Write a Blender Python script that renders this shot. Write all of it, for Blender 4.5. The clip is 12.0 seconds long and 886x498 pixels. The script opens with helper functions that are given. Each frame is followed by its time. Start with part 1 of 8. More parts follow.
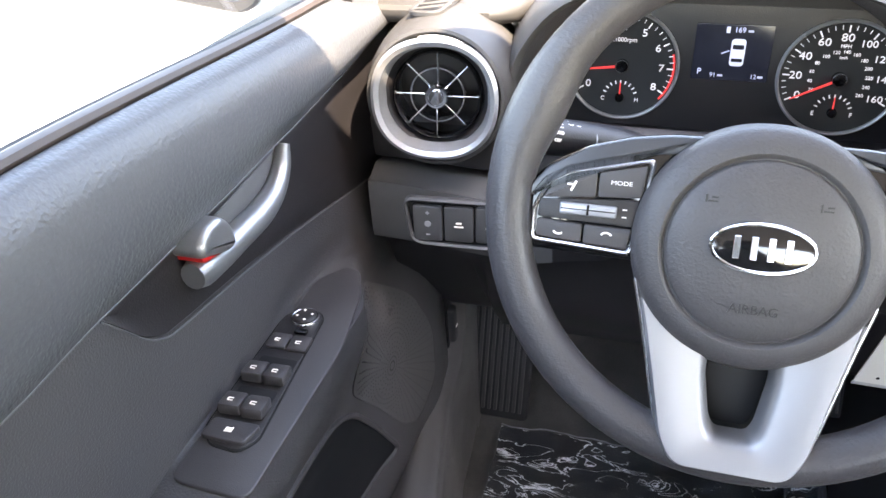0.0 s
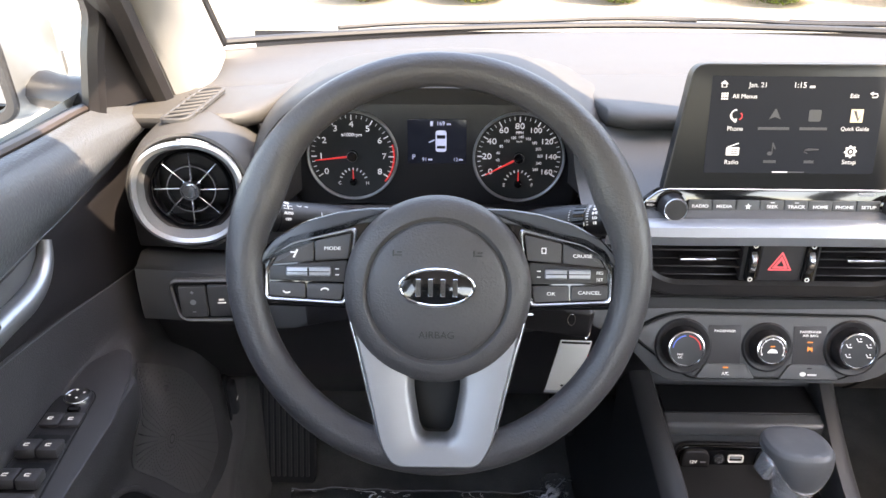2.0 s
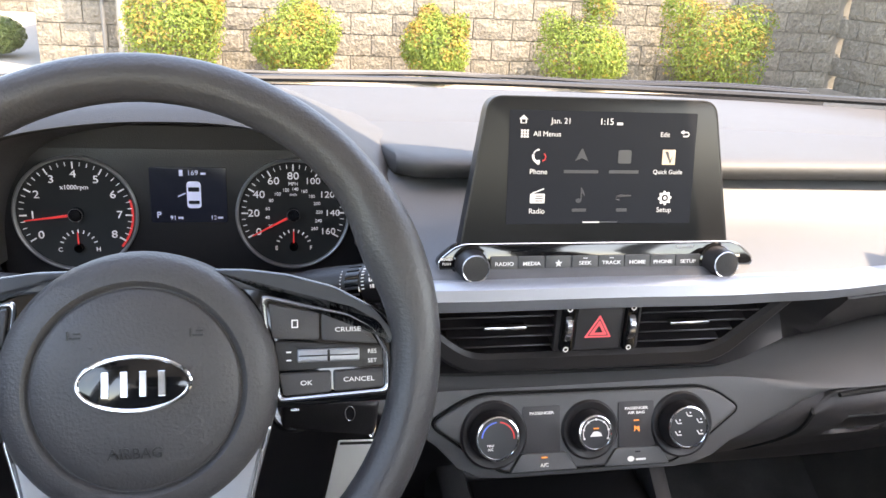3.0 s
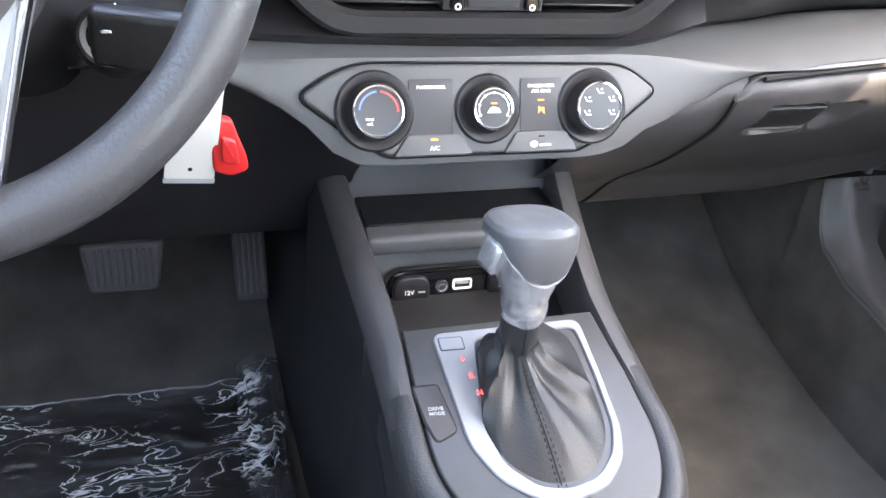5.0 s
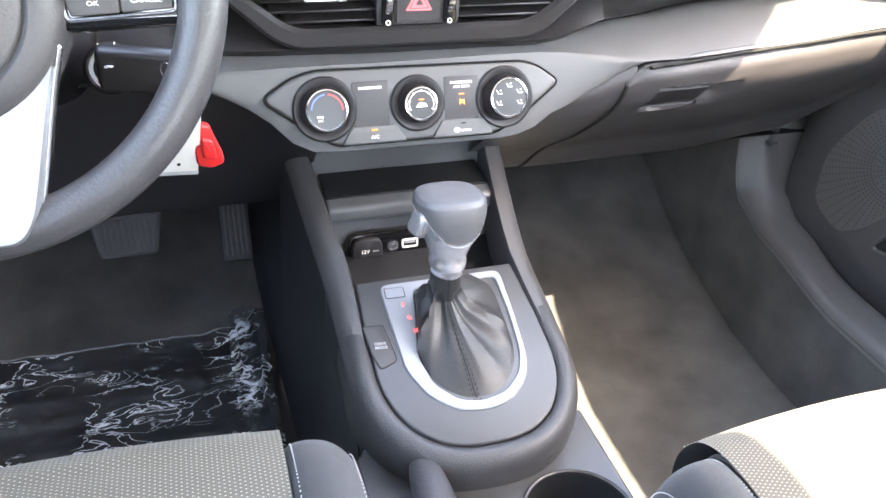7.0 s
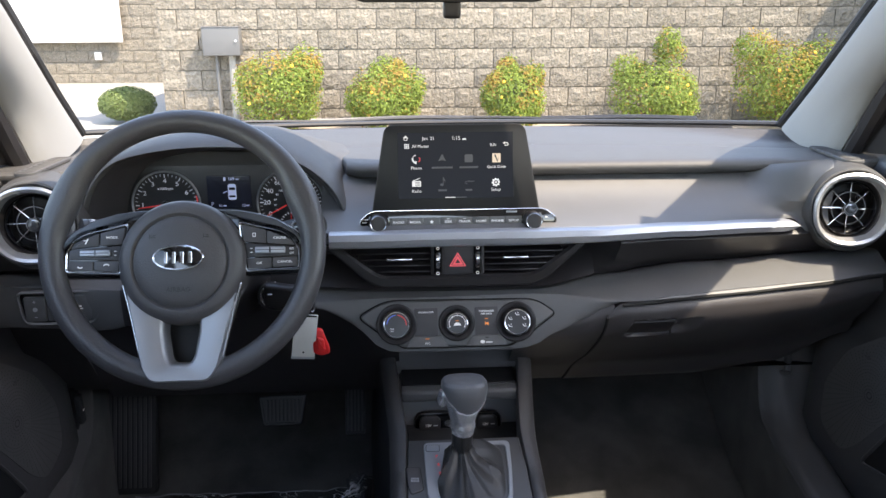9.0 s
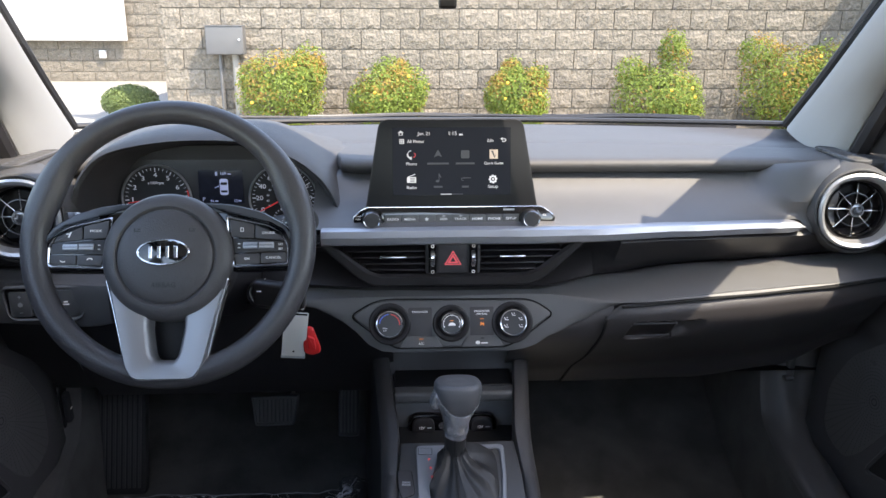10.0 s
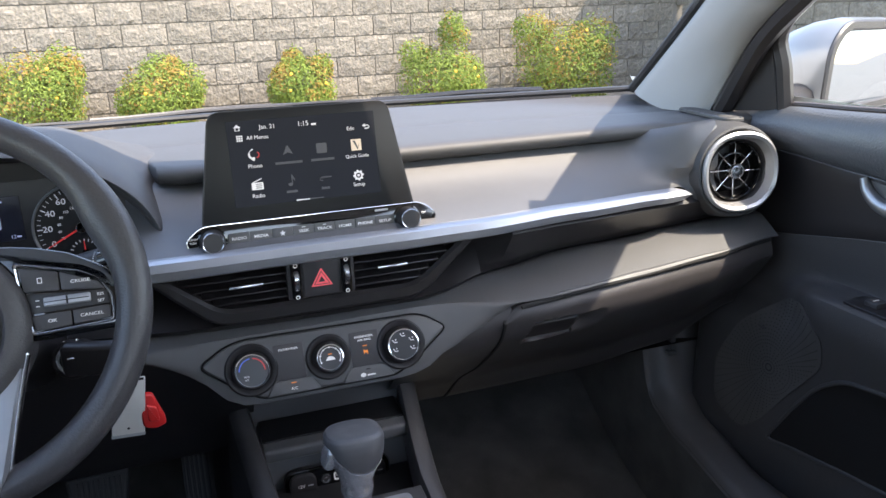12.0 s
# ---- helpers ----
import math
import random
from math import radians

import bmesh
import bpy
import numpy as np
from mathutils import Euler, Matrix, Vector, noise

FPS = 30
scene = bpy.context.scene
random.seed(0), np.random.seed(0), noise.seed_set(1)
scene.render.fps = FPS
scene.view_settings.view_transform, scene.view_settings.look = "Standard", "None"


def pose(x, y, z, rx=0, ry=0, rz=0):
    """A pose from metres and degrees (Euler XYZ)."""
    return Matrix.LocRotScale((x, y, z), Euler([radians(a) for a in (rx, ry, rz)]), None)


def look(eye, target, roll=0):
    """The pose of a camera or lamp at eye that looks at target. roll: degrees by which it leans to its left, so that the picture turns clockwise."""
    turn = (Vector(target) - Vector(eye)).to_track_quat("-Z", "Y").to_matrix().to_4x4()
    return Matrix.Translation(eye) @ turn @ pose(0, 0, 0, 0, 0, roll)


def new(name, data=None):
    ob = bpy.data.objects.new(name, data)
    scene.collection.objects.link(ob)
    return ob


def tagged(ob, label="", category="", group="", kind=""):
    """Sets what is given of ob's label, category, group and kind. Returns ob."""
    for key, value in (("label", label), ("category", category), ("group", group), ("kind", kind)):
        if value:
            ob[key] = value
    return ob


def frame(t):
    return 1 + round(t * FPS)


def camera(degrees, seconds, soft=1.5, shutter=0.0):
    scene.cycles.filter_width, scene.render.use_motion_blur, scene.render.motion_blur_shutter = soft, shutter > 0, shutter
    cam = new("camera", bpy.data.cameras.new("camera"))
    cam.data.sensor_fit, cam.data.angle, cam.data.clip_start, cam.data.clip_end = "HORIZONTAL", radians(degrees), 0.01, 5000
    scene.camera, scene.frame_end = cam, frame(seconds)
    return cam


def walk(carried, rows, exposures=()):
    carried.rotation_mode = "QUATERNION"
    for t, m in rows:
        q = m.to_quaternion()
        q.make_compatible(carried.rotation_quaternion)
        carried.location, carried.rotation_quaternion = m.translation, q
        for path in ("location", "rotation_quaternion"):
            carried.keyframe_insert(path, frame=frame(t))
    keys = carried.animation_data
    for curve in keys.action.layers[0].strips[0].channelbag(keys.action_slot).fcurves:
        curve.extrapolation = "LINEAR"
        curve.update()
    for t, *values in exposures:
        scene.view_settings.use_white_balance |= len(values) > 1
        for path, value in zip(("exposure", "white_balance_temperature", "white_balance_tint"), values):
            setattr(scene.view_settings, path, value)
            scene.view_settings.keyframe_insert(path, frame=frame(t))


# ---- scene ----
cam = camera(59.2, 12.0)
PATH = [
    (0, (-0.424, -0.625, 1.132), (-0.937, 0.99, 0.069), -2.5),
    (0.5, (-0.382, -0.686, 1.171), (-0.707, 1.004, 0.152), -1.3),
    (1, (-0.355, -0.74, 1.196), (-0.562, 0.994, 0.22), -0.8),
    (1.5, (-0.346, -0.763, 1.192), (-0.457, 1.005, 0.265), -0.4),
    (2, (-0.34, -0.742, 1.179), (-0.385, 1.054, 0.3), -0.0),
    (2.5, (-0.303, -0.66, 1.139), (-0.121, 1.191, 0.402), 1.7),
    (2.7, (-0.29, -0.629, 1.124), (-0.012, 1.233, 0.448), 2.5),
    (4.3, (-0.223, -0.554, 0.979), (0.314, 1.178, 0.134), 4.2),
    (4.5, (-0.223, -0.557, 0.96), (0.325, 1.15, 0.072), 4.6),
    (5, (-0.218, -0.569, 0.913), (0.341, 1.076, -0.077), 5.2),
    (5.5, (-0.208, -0.584, 0.872), (0.35, 1.009, -0.2), 5.2),
    (6, (-0.204, -0.591, 0.86), (0.36, 0.961, -0.268), 5.2),
    (6.5, (-0.204, -0.61, 0.883), (0.354, 0.931, -0.263), 4.8),
    (7, (-0.208, -0.702, 1.012), (0.346, 0.87, -0.094), 3.8),
    (7.5, (-0.189, -0.854, 1.098), (0.305, 0.853, 0.182), 2.7),
    (7.7, (-0.175, -0.944, 1.121), (0.203, 0.835, 0.288), 1.7),
    (9.3, (-0.078, -1.128, 1.155), (0.024, 0.789, 0.594), -0.2),
    (9.5, (-0.078, -1.122, 1.154), (0.022, 0.796, 0.593), -0.0),
    (10, (-0.07, -1.101, 1.141), (0.03, 0.815, 0.578), 0.2),
    (10.5, (-0.071, -1.1, 1.143), (0.04, 0.815, 0.575), 0.3),
    (11, (-0.068, -1.099, 1.141), (0.079, 0.811, 0.568), 0.1),
    (11.5, (-0.074, -1.073, 1.125), (0.147, 0.828, 0.545), -0.5),
    (12, (-0.142, -0.881, 1.107), (0.469, 0.928, 0.513), -2.2),
]
EXPOSURES = [(0.0, 4.65, 8500, 18), (1.0, 4.2, 8700, 18), (2.0, 3.95, 8700, 18), (2.7, 3.72, 8600, 18), (4.3, 4.1, 8400, 18), (4.5, 4.4, 8400, 18), (5.0, 5.3, 8300, 15), (5.5, 5.6, 8300, 15), (6.6, 5.6, 8300, 15), (7.2, 5.25, 8500, 16), (7.7, 4.65, 8500, 16), (9.3, 3.0, 7500, 15), (12.0, 3.05, 7350, 16)]
walk(cam, [(t, look(eye, target, roll)) for t, eye, target, roll in PATH], EXPOSURES)

# ---- world and sun ----
SUN_FROM = Vector((0.575, -0.44, 1.0)).normalized()
world = bpy.data.worlds.new("world")
scene.world = world
world.use_nodes = True
wn = world.node_tree.nodes
sky = wn.new("ShaderNodeTexSky")
sky.sky_type, sky.sun_disc = "NISHITA", False
sky.sun_elevation = math.asin(SUN_FROM.z)
sky.sun_rotation = math.atan2(SUN_FROM.x, SUN_FROM.y)
wn["Background"].inputs["Strength"].default_value = 0.15
world.node_tree.links.new(sky.outputs["Color"], wn["Background"].inputs["Color"])
sun_data = bpy.data.lights.new("sun", "SUN")
sun_data.energy, sun_data.angle, sun_data.color = 1.55, radians(0.53), (1.0, 0.95, 0.87)
sun = new("sun", sun_data)
sun.matrix_basis = look(SUN_FROM * 40, (0, 0, 0))

# ---- materials ----
MATS = {}


def material(name, colour, rough=0.5, metal=0.0, vary=0.12, scale=6.0, bump=0.0, bump_scale=900.0, fine=0.0, spec=0.5, coat=0.0,
             emit=None, emit_strength=0.0, second=None, sheen=0.0, bump_detail=2.0, per_object=0.0, bump_depth=0.0008):
    """A surface with variation at two scales (broad stains, fine grain), roughness variation and a bump grain."""
    m = bpy.data.materials.new(name)
    m.use_nodes = True
    nt = m.node_tree
    b = nt.nodes["Principled BSDF"]
    L = nt.links.new
    tc = nt.nodes.new("ShaderNodeTexCoord")
    big = nt.nodes.new("ShaderNodeTexNoise")
    big.inputs["Scale"].default_value, big.inputs["Detail"].default_value = scale, 4
    L(tc.outputs["Object"], big.inputs["Vector"])
    small = nt.nodes.new("ShaderNodeTexNoise")
    small.inputs["Scale"].default_value, small.inputs["Detail"].default_value = bump_scale, bump_detail
    L(tc.outputs["Object"], small.inputs["Vector"])
    ramp = nt.nodes.new("ShaderNodeMix")
    ramp.data_type = "RGBA"
    c = Vector(colour)
    lo = second if second else tuple(c * (1 - vary))
    hi = tuple(colour) if second else tuple(c * (1 + vary))
    ramp.inputs["A"].default_value = (*lo, 1)
    ramp.inputs["B"].default_value = (*hi, 1)
    L(big.outputs["Fac"], ramp.inputs["Factor"])
    colour_out = ramp.outputs["Result"]
    if fine > 0:
        mul = nt.nodes.new("ShaderNodeMix")
        mul.data_type, mul.blend_type = "RGBA", "OVERLAY"
        mul.inputs["Factor"].default_value = fine
        L(colour_out, mul.inputs["A"])
        L(small.outputs["Fac"], mul.inputs["B"])
        colour_out = mul.outputs["Result"]
    if per_object > 0:
        info = nt.nodes.new("ShaderNodeObjectInfo")
        mr = nt.nodes.new("ShaderNodeMapRange")
        mr.inputs["To Min"].default_value, mr.inputs["To Max"].default_value = 1 - per_object, 1 + per_object
        L(info.outputs["Random"], mr.inputs["Value"])
        vm = nt.nodes.new("ShaderNodeVectorMath")
        vm.operation = "SCALE"
        L(colour_out, vm.inputs[0])
        L(mr.outputs["Result"], vm.inputs["Scale"])
        colour_out = vm.outputs["Vector"]
    L(colour_out, b.inputs["Base Color"])
    mrr = nt.nodes.new("ShaderNodeMapRange")
    mrr.inputs["To Min"].default_value, mrr.inputs["To Max"].default_value = max(0.02, rough * 0.88), min(1, rough * 1.12)
    L(big.outputs["Fac"], mrr.inputs["Value"])
    L(mrr.outputs["Result"], b.inputs["Roughness"])
    b.inputs["Metallic"].default_value = metal
    b.inputs["Specular IOR Level"].default_value = spec
    b.inputs["Coat Weight"].default_value = coat
    b.inputs["Coat Roughness"].default_value = 0.05
    b.inputs["Sheen Weight"].default_value = sheen
    if bump > 0:
        bp = nt.nodes.new("ShaderNodeBump")
        bp.inputs["Strength"].default_value, bp.inputs["Distance"].default_value = bump, bump_depth
        L(small.outputs["Fac"], bp.inputs["Height"])
        L(bp.outputs["Normal"], b.inputs["Normal"])
    if emit:
        b.inputs["Emission Color"].default_value = (*emit, 1)
        b.inputs["Emission Strength"].default_value = emit_strength
    MATS[name] = m
    return m


def glass_material(name, tint=(0.95, 0.98, 0.97), clear=0.93, rough=0.0):
    """A thin pane: mostly clear, with a Fresnel-driven mirror gloss."""
    m = bpy.data.materials.new(name)
    m.use_nodes = True
    nt = m.node_tree
    nt.nodes.remove(nt.nodes["Principled BSDF"])
    out = nt.nodes["Material Output"]
    tr, gl, mix, lw, pw, ma = (nt.nodes.new(k) for k in ("ShaderNodeBsdfTransparent", "ShaderNodeBsdfGlossy", "ShaderNodeMixShader", "ShaderNodeLayerWeight", "ShaderNodeMath", "ShaderNodeMath"))
    tr.inputs["Color"].default_value = (*[clear * v for v in tint], 1)
    gl.inputs["Roughness"].default_value = rough
    lw.inputs["Blend"].default_value = 0.5
    pw.operation, ma.operation = "POWER", "MULTIPLY_ADD"
    pw.inputs[1].default_value = 5.0
    ma.inputs[1].default_value, ma.inputs[2].default_value = 0.6, 0.05
    nt.links.new(lw.outputs["Facing"], pw.inputs[0])
    nt.links.new(pw.outputs["Value"], ma.inputs[0])
    nt.links.new(ma.outputs["Value"], mix.inputs["Fac"])
    nt.links.new(tr.outputs["BSDF"], mix.inputs[1])
    nt.links.new(gl.outputs["BSDF"], mix.inputs[2])
    nt.links.new(mix.outputs["Shader"], out.inputs["Surface"])
    MATS[name] = m
    return m


pad_mat = material("soft_dash_plastic", (0.0610, 0.0585, 0.0575), 0.55, vary=0.08, bump=0.45, bump_scale=1000, fine=0.08)
face_mat = material("mid_grey_dash_plastic", (0.1000, 0.0985, 0.0990), 0.44, vary=0.08, bump=0.35, bump_scale=1150, fine=0.08)
dark_mat = material("black_plastic", (0.0220, 0.0195, 0.0205), 0.38, vary=0.12, bump=0.3, bump_scale=800)
knee_mat = material("charcoal_plastic", (0.0530, 0.0485, 0.0500), 0.42, vary=0.1, bump=0.35, bump_scale=1100)
gloss_mat = material("piano_black", (0.006, 0.006, 0.007), 0.08, vary=0.1, coat=0.5)
bezel_mat = material("display_glass_frame", (0.012, 0.012, 0.013), 0.34, vary=0.1, spec=0.35)
tray_mat = material("smooth_grey_tray_plastic", (0.105, 0.105, 0.107), 0.34, vary=0.08, bump=0.15, bump_scale=800)
surround_mat = material("satin_silver_surround", (0.3000, 0.3050, 0.3150), 0.46, metal=0.5, vary=0.05)
rail_mat = material("grey_console_rail", (0.0600, 0.0575, 0.0585), 0.42, vary=0.08, bump=0.3, bump_scale=1000)
rim_mat = material("soft_console_rim", (0.0480, 0.0460, 0.0470), 0.5, vary=0.08, bump=0.6, bump_scale=620, fine=0.1)
# near-black colour that stands in for shade inside openings and recesses
void_mat = material("painted_cavity_shade", (0.006, 0.006, 0.007), 0.6)
grip_mat = material("smooth_grip_plastic", (0.1150, 0.1140, 0.1170), 0.40, vary=0.06, bump=0.12, bump_scale=900)
panel_mat = material("console_panel_plastic", (0.0600, 0.0585, 0.0590), 0.38, vary=0.07, bump=0.2, bump_scale=900)
leather_mat = material("wheel_urethane", (0.0610, 0.0565, 0.0590), 0.37, vary=0.08, bump=0.5, bump_scale=420, fine=0.1)
airbag_mat = material("airbag_cover_plastic", (0.0660, 0.0605, 0.0620), 0.48, vary=0.08, bump=0.6, bump_scale=520, fine=0.1)
silver_mat = material("satin_silver_paint", (0.3400, 0.3350, 0.3400), 0.42, metal=0.6, vary=0.04)
neck_mat = material("satin_silver_neck", (0.6600, 0.6550, 0.6700), 0.24, metal=0.75, vary=0.04)
trim_mat = material("brushed_silver_trim", (0.3900, 0.3950, 0.4200), 0.42, metal=0.6, vary=0.05)
chrome_mat = material("chrome", (0.82, 0.83, 0.85), 0.10, metal=1.0, vary=0.03)
satin_mat = material("satin_chrome", (0.62, 0.62, 0.64), 0.24, metal=1.0, vary=0.04)
handle_mat = material("satin_door_handle", (0.34, 0.34, 0.345), 0.34, metal=0.75, vary=0.04)
trim_dark_mat = material("satin_grey_spoke_crest", (0.060, 0.063, 0.070), 0.24, vary=0.05)
ring_mat = material("silver_vent_ring", (0.52, 0.52, 0.53), 0.36, metal=0.7, vary=0.05)
door_mat = material("door_upper_pad", (0.088, 0.091, 0.098), 0.37, vary=0.08, bump=0.8, bump_scale=340, fine=0.12, bump_detail=1)
door_low_mat = material("door_lower_plastic", (0.0640, 0.0606, 0.0622), 0.48, vary=0.1, bump=0.7, bump_scale=650)
kick_mat = material("grey_kick_trim", (0.0980, 0.0930, 0.0920), 0.42, vary=0.08, bump=0.3, bump_scale=700)
seam_mat = material("light_seam_piping", (0.1300, 0.1300, 0.1350), 0.4, metal=0.3, vary=0.05)
gap_mat = material("shut_line", (0.004, 0.004, 0.004), 0.8)
carpet_mat = material("dark_grey_carpet", (0.0780, 0.0760, 0.0730), 0.95, vary=0.9, scale=13, bump=0.9, bump_scale=900, fine=0.5, sheen=0.15)
light_trim_mat = material("pale_grey_pillar_trim", (0.3200, 0.3150, 0.3050), 0.6, vary=0.05, bump=0.25, bump_scale=600)
headliner_mat = material("grey_headliner_cloth", (0.7000, 0.6900, 0.6700), 0.9, vary=0.06, bump=0.3, bump_scale=900)
rubber_mat = material("black_rubber", (0.022, 0.022, 0.024), 0.65, vary=0.15)
pedal_mat = material("grey_rubber_pedal", (0.0550, 0.0550, 0.0580), 0.55, vary=0.15)
mirror_paint_mat = material("silver_car_paint", (0.24, 0.243, 0.25), 0.34, metal=0.5, vary=0.03, coat=0.4)
white_mat = material("white_car_paint", (0.78, 0.78, 0.77), 0.25, vary=0.02, coat=0.6)
tan_seal_mat = material("brown_window_seal", (0.06, 0.045, 0.04), 0.5, vary=0.1)
icon_mat = material("white_print", (0.75, 0.75, 0.75), 0.5, vary=0.02, emit=(1, 1, 1), emit_strength=0.02)
grey_print_mat = material("grey_print", (0.36, 0.36, 0.37), 0.5, vary=0.02)
backlit_mat = material("backlit_white_print", (0.55, 0.57, 0.64), 0.5, vary=0.02, emit=(0.8, 0.86, 1.0), emit_strength=0.03)
red_needle_mat = material("red_needle", (0.6, 0.02, 0.02), 0.5, vary=0.02, emit=(1.0, 0.10, 0.12), emit_strength=0.03)
knob_mat = material("knob_face_plastic", (0.034, 0.034, 0.036), 0.36, vary=0.08)
dial_mat = material("dial_face", (0.012, 0.012, 0.013), 0.5, vary=0.1)
lcd_mat = material("lcd_panel", (0.010, 0.011, 0.016), 0.2, vary=0.05, emit=(0.05, 0.07, 0.16), emit_strength=0.006)
lcd_icon_mat = material("lcd_blue_white", (0.5, 0.55, 0.8), 0.5, vary=0.02, emit=(0.62, 0.70, 1.0), emit_strength=0.025)
screen_mat = material("display_panel", (0.010, 0.011, 0.014), 0.42, vary=0.05, spec=0.12, emit=(0.18, 0.22, 0.34), emit_strength=0.006)
ui_mat = material("display_white", (0.6, 0.6, 0.6), 0.4, vary=0.02, emit=(1, 1, 1), emit_strength=0.05)
ui_dim_mat = material("display_dim_grey", (0.045, 0.045, 0.05), 0.4, vary=0.02, emit=(0.5, 0.55, 0.6), emit_strength=0.006)
ui_tan_mat = material("display_tan", (0.5, 0.4, 0.3), 0.4, vary=0.02, emit=(0.9, 0.75, 0.6), emit_strength=0.06)
red_mat = material("red_plastic", (0.62, 0.02, 0.02), 0.35, vary=0.08, spec=0.6)
hazard_mat = material("red_hazard_marking", (0.70, 0.10, 0.12), 0.4, vary=0.05, emit=(1.0, 0.16, 0.20), emit_strength=0.05)
amber_mat = material("amber_lamp", (0.4, 0.12, 0.02), 0.4, vary=0.05, emit=(1.0, 0.35, 0.08), emit_strength=0.08)
blue_mat = material("blue_print", (0.05, 0.12, 0.6), 0.4, vary=0.05, emit=(0.2, 0.35, 1.0), emit_strength=0.03)
red_print_mat = material("red_print", (0.6, 0.04, 0.04), 0.4, vary=0.05, emit=(1.0, 0.1, 0.1), emit_strength=0.03)
gear_letter_mat = material("red_gear_letter", (0.6, 0.1, 0.1), 0.4, vary=0.05, emit=(1.0, 0.12, 0.14), emit_strength=0.05)
tag_mat = material("white_paper_tag", (0.62, 0.60, 0.56), 0.7, vary=0.05)
boot_mat = material("boot_leather", (0.0300, 0.0292, 0.0292), 0.44, vary=0.1, bump=0.35, bump_scale=420, fine=0.1)
bolster_mat = material("seat_bolster_cloth", (0.0520, 0.0505, 0.0510), 0.9, vary=0.12, bump=0.7, bump_scale=1200, fine=0.35, sheen=0.2)
stitch_mat = material("pale_stitching", (0.55, 0.54, 0.52), 0.8, vary=0.05)
dark_stitch_mat = material("dark_stitching", (0.012, 0.012, 0.012), 0.8)
mirror_mat = material("mirror_glass", (0.3000, 0.3150, 0.3300), 0.01, metal=1.0, vary=0.0)
pane_mat = glass_material("windscreen_glass", (0.98, 1.0, 0.98), 0.92)
side_pane_mat = glass_material("side_window_glass", (0.96, 1.0, 0.97), 0.90)
paving_mat = material("worn_concrete_paving", (0.38, 0.365, 0.34), 0.9, vary=0.12, scale=1.5, bump=0.8, bump_scale=120, fine=0.4)
concrete_mat = material("pale_concrete", (0.2700, 0.2550, 0.2250), 0.85, vary=0.1, scale=1.2, bump=0.5, bump_scale=90, fine=0.2)
mulch_mat = material("tan_gravel_bed", (0.3000, 0.2500, 0.1900), 0.95, vary=0.3, scale=14, bump=1.0, bump_scale=60, fine=0.5)
block_mat = material("split_face_block", (0.1920, 0.1700, 0.1380), 0.95, vary=0.34, scale=14, bump=1.0, bump_scale=38, fine=0.6, per_object=0.12, bump_detail=7, bump_depth=0.02, spec=0.2)
mortar_mat = material("mortar", (0.1500, 0.1360, 0.1140), 0.95, vary=0.12, scale=8, bump=0.6, bump_scale=80)
metal_box_mat = material("grey_painted_metal", (0.105, 0.105, 0.105), 0.55, vary=0.08)
stucco_mat = material("white_stucco", (0.6200, 0.6100, 0.5900), 0.9, vary=0.04, bump=0.5, bump_scale=40)
greenish_mat = material("grey_green_panel", (0.16, 0.20, 0.19), 0.5, vary=0.2, scale=0.6)
bark_mat = material("bark", (0.13, 0.09, 0.06), 0.9, vary=0.3, scale=30, bump=1.0, bump_scale=80)

# ---- mesh tools ----
WORLD_OF = {}


def thing(name, at=(0, 0, 0), label="", category="", group="", kind="", m=None):
    """A top-level Empty at the base of a thing."""
    ob = new(name)
    ob.empty_display_size = 0.05
    ob.matrix_basis = m if m else Matrix.Translation(at)
    WORLD_OF[ob] = ob.matrix_basis.copy()
    return tagged(ob, label, category, group, kind)


def part(name, bm, mat, parent=None, label="", smooth=True, local=False):
    """Links a bmesh as ONE mesh object under a thing or a part; its coordinates are the world's, or the parent's where local."""
    me = bpy.data.meshes.new(name)
    bmesh.ops.recalc_face_normals(bm, faces=bm.faces)
    bm.to_mesh(me)
    bm.free()
    if smooth:
        me.shade_smooth()
        me.set_sharp_from_angle(angle=radians(38))
    for one in (mat if isinstance(mat, (list, tuple)) else (mat,)):
        me.materials.append(one)
    ob = new(name, me)
    if parent:
        ob.parent = parent
        if not local:
            ob.matrix_parent_inverse = WORLD_OF[parent].inverted()
    WORLD_OF[ob] = (WORLD_OF[parent] if parent and local else Matrix.Identity(4)).copy()
    return tagged(ob, label)


def solo(name, bm, mat, label="", category="", group="", kind="", smooth=True):
    return tagged(part(name, bm, mat, None, "", smooth), label, category, group, kind)


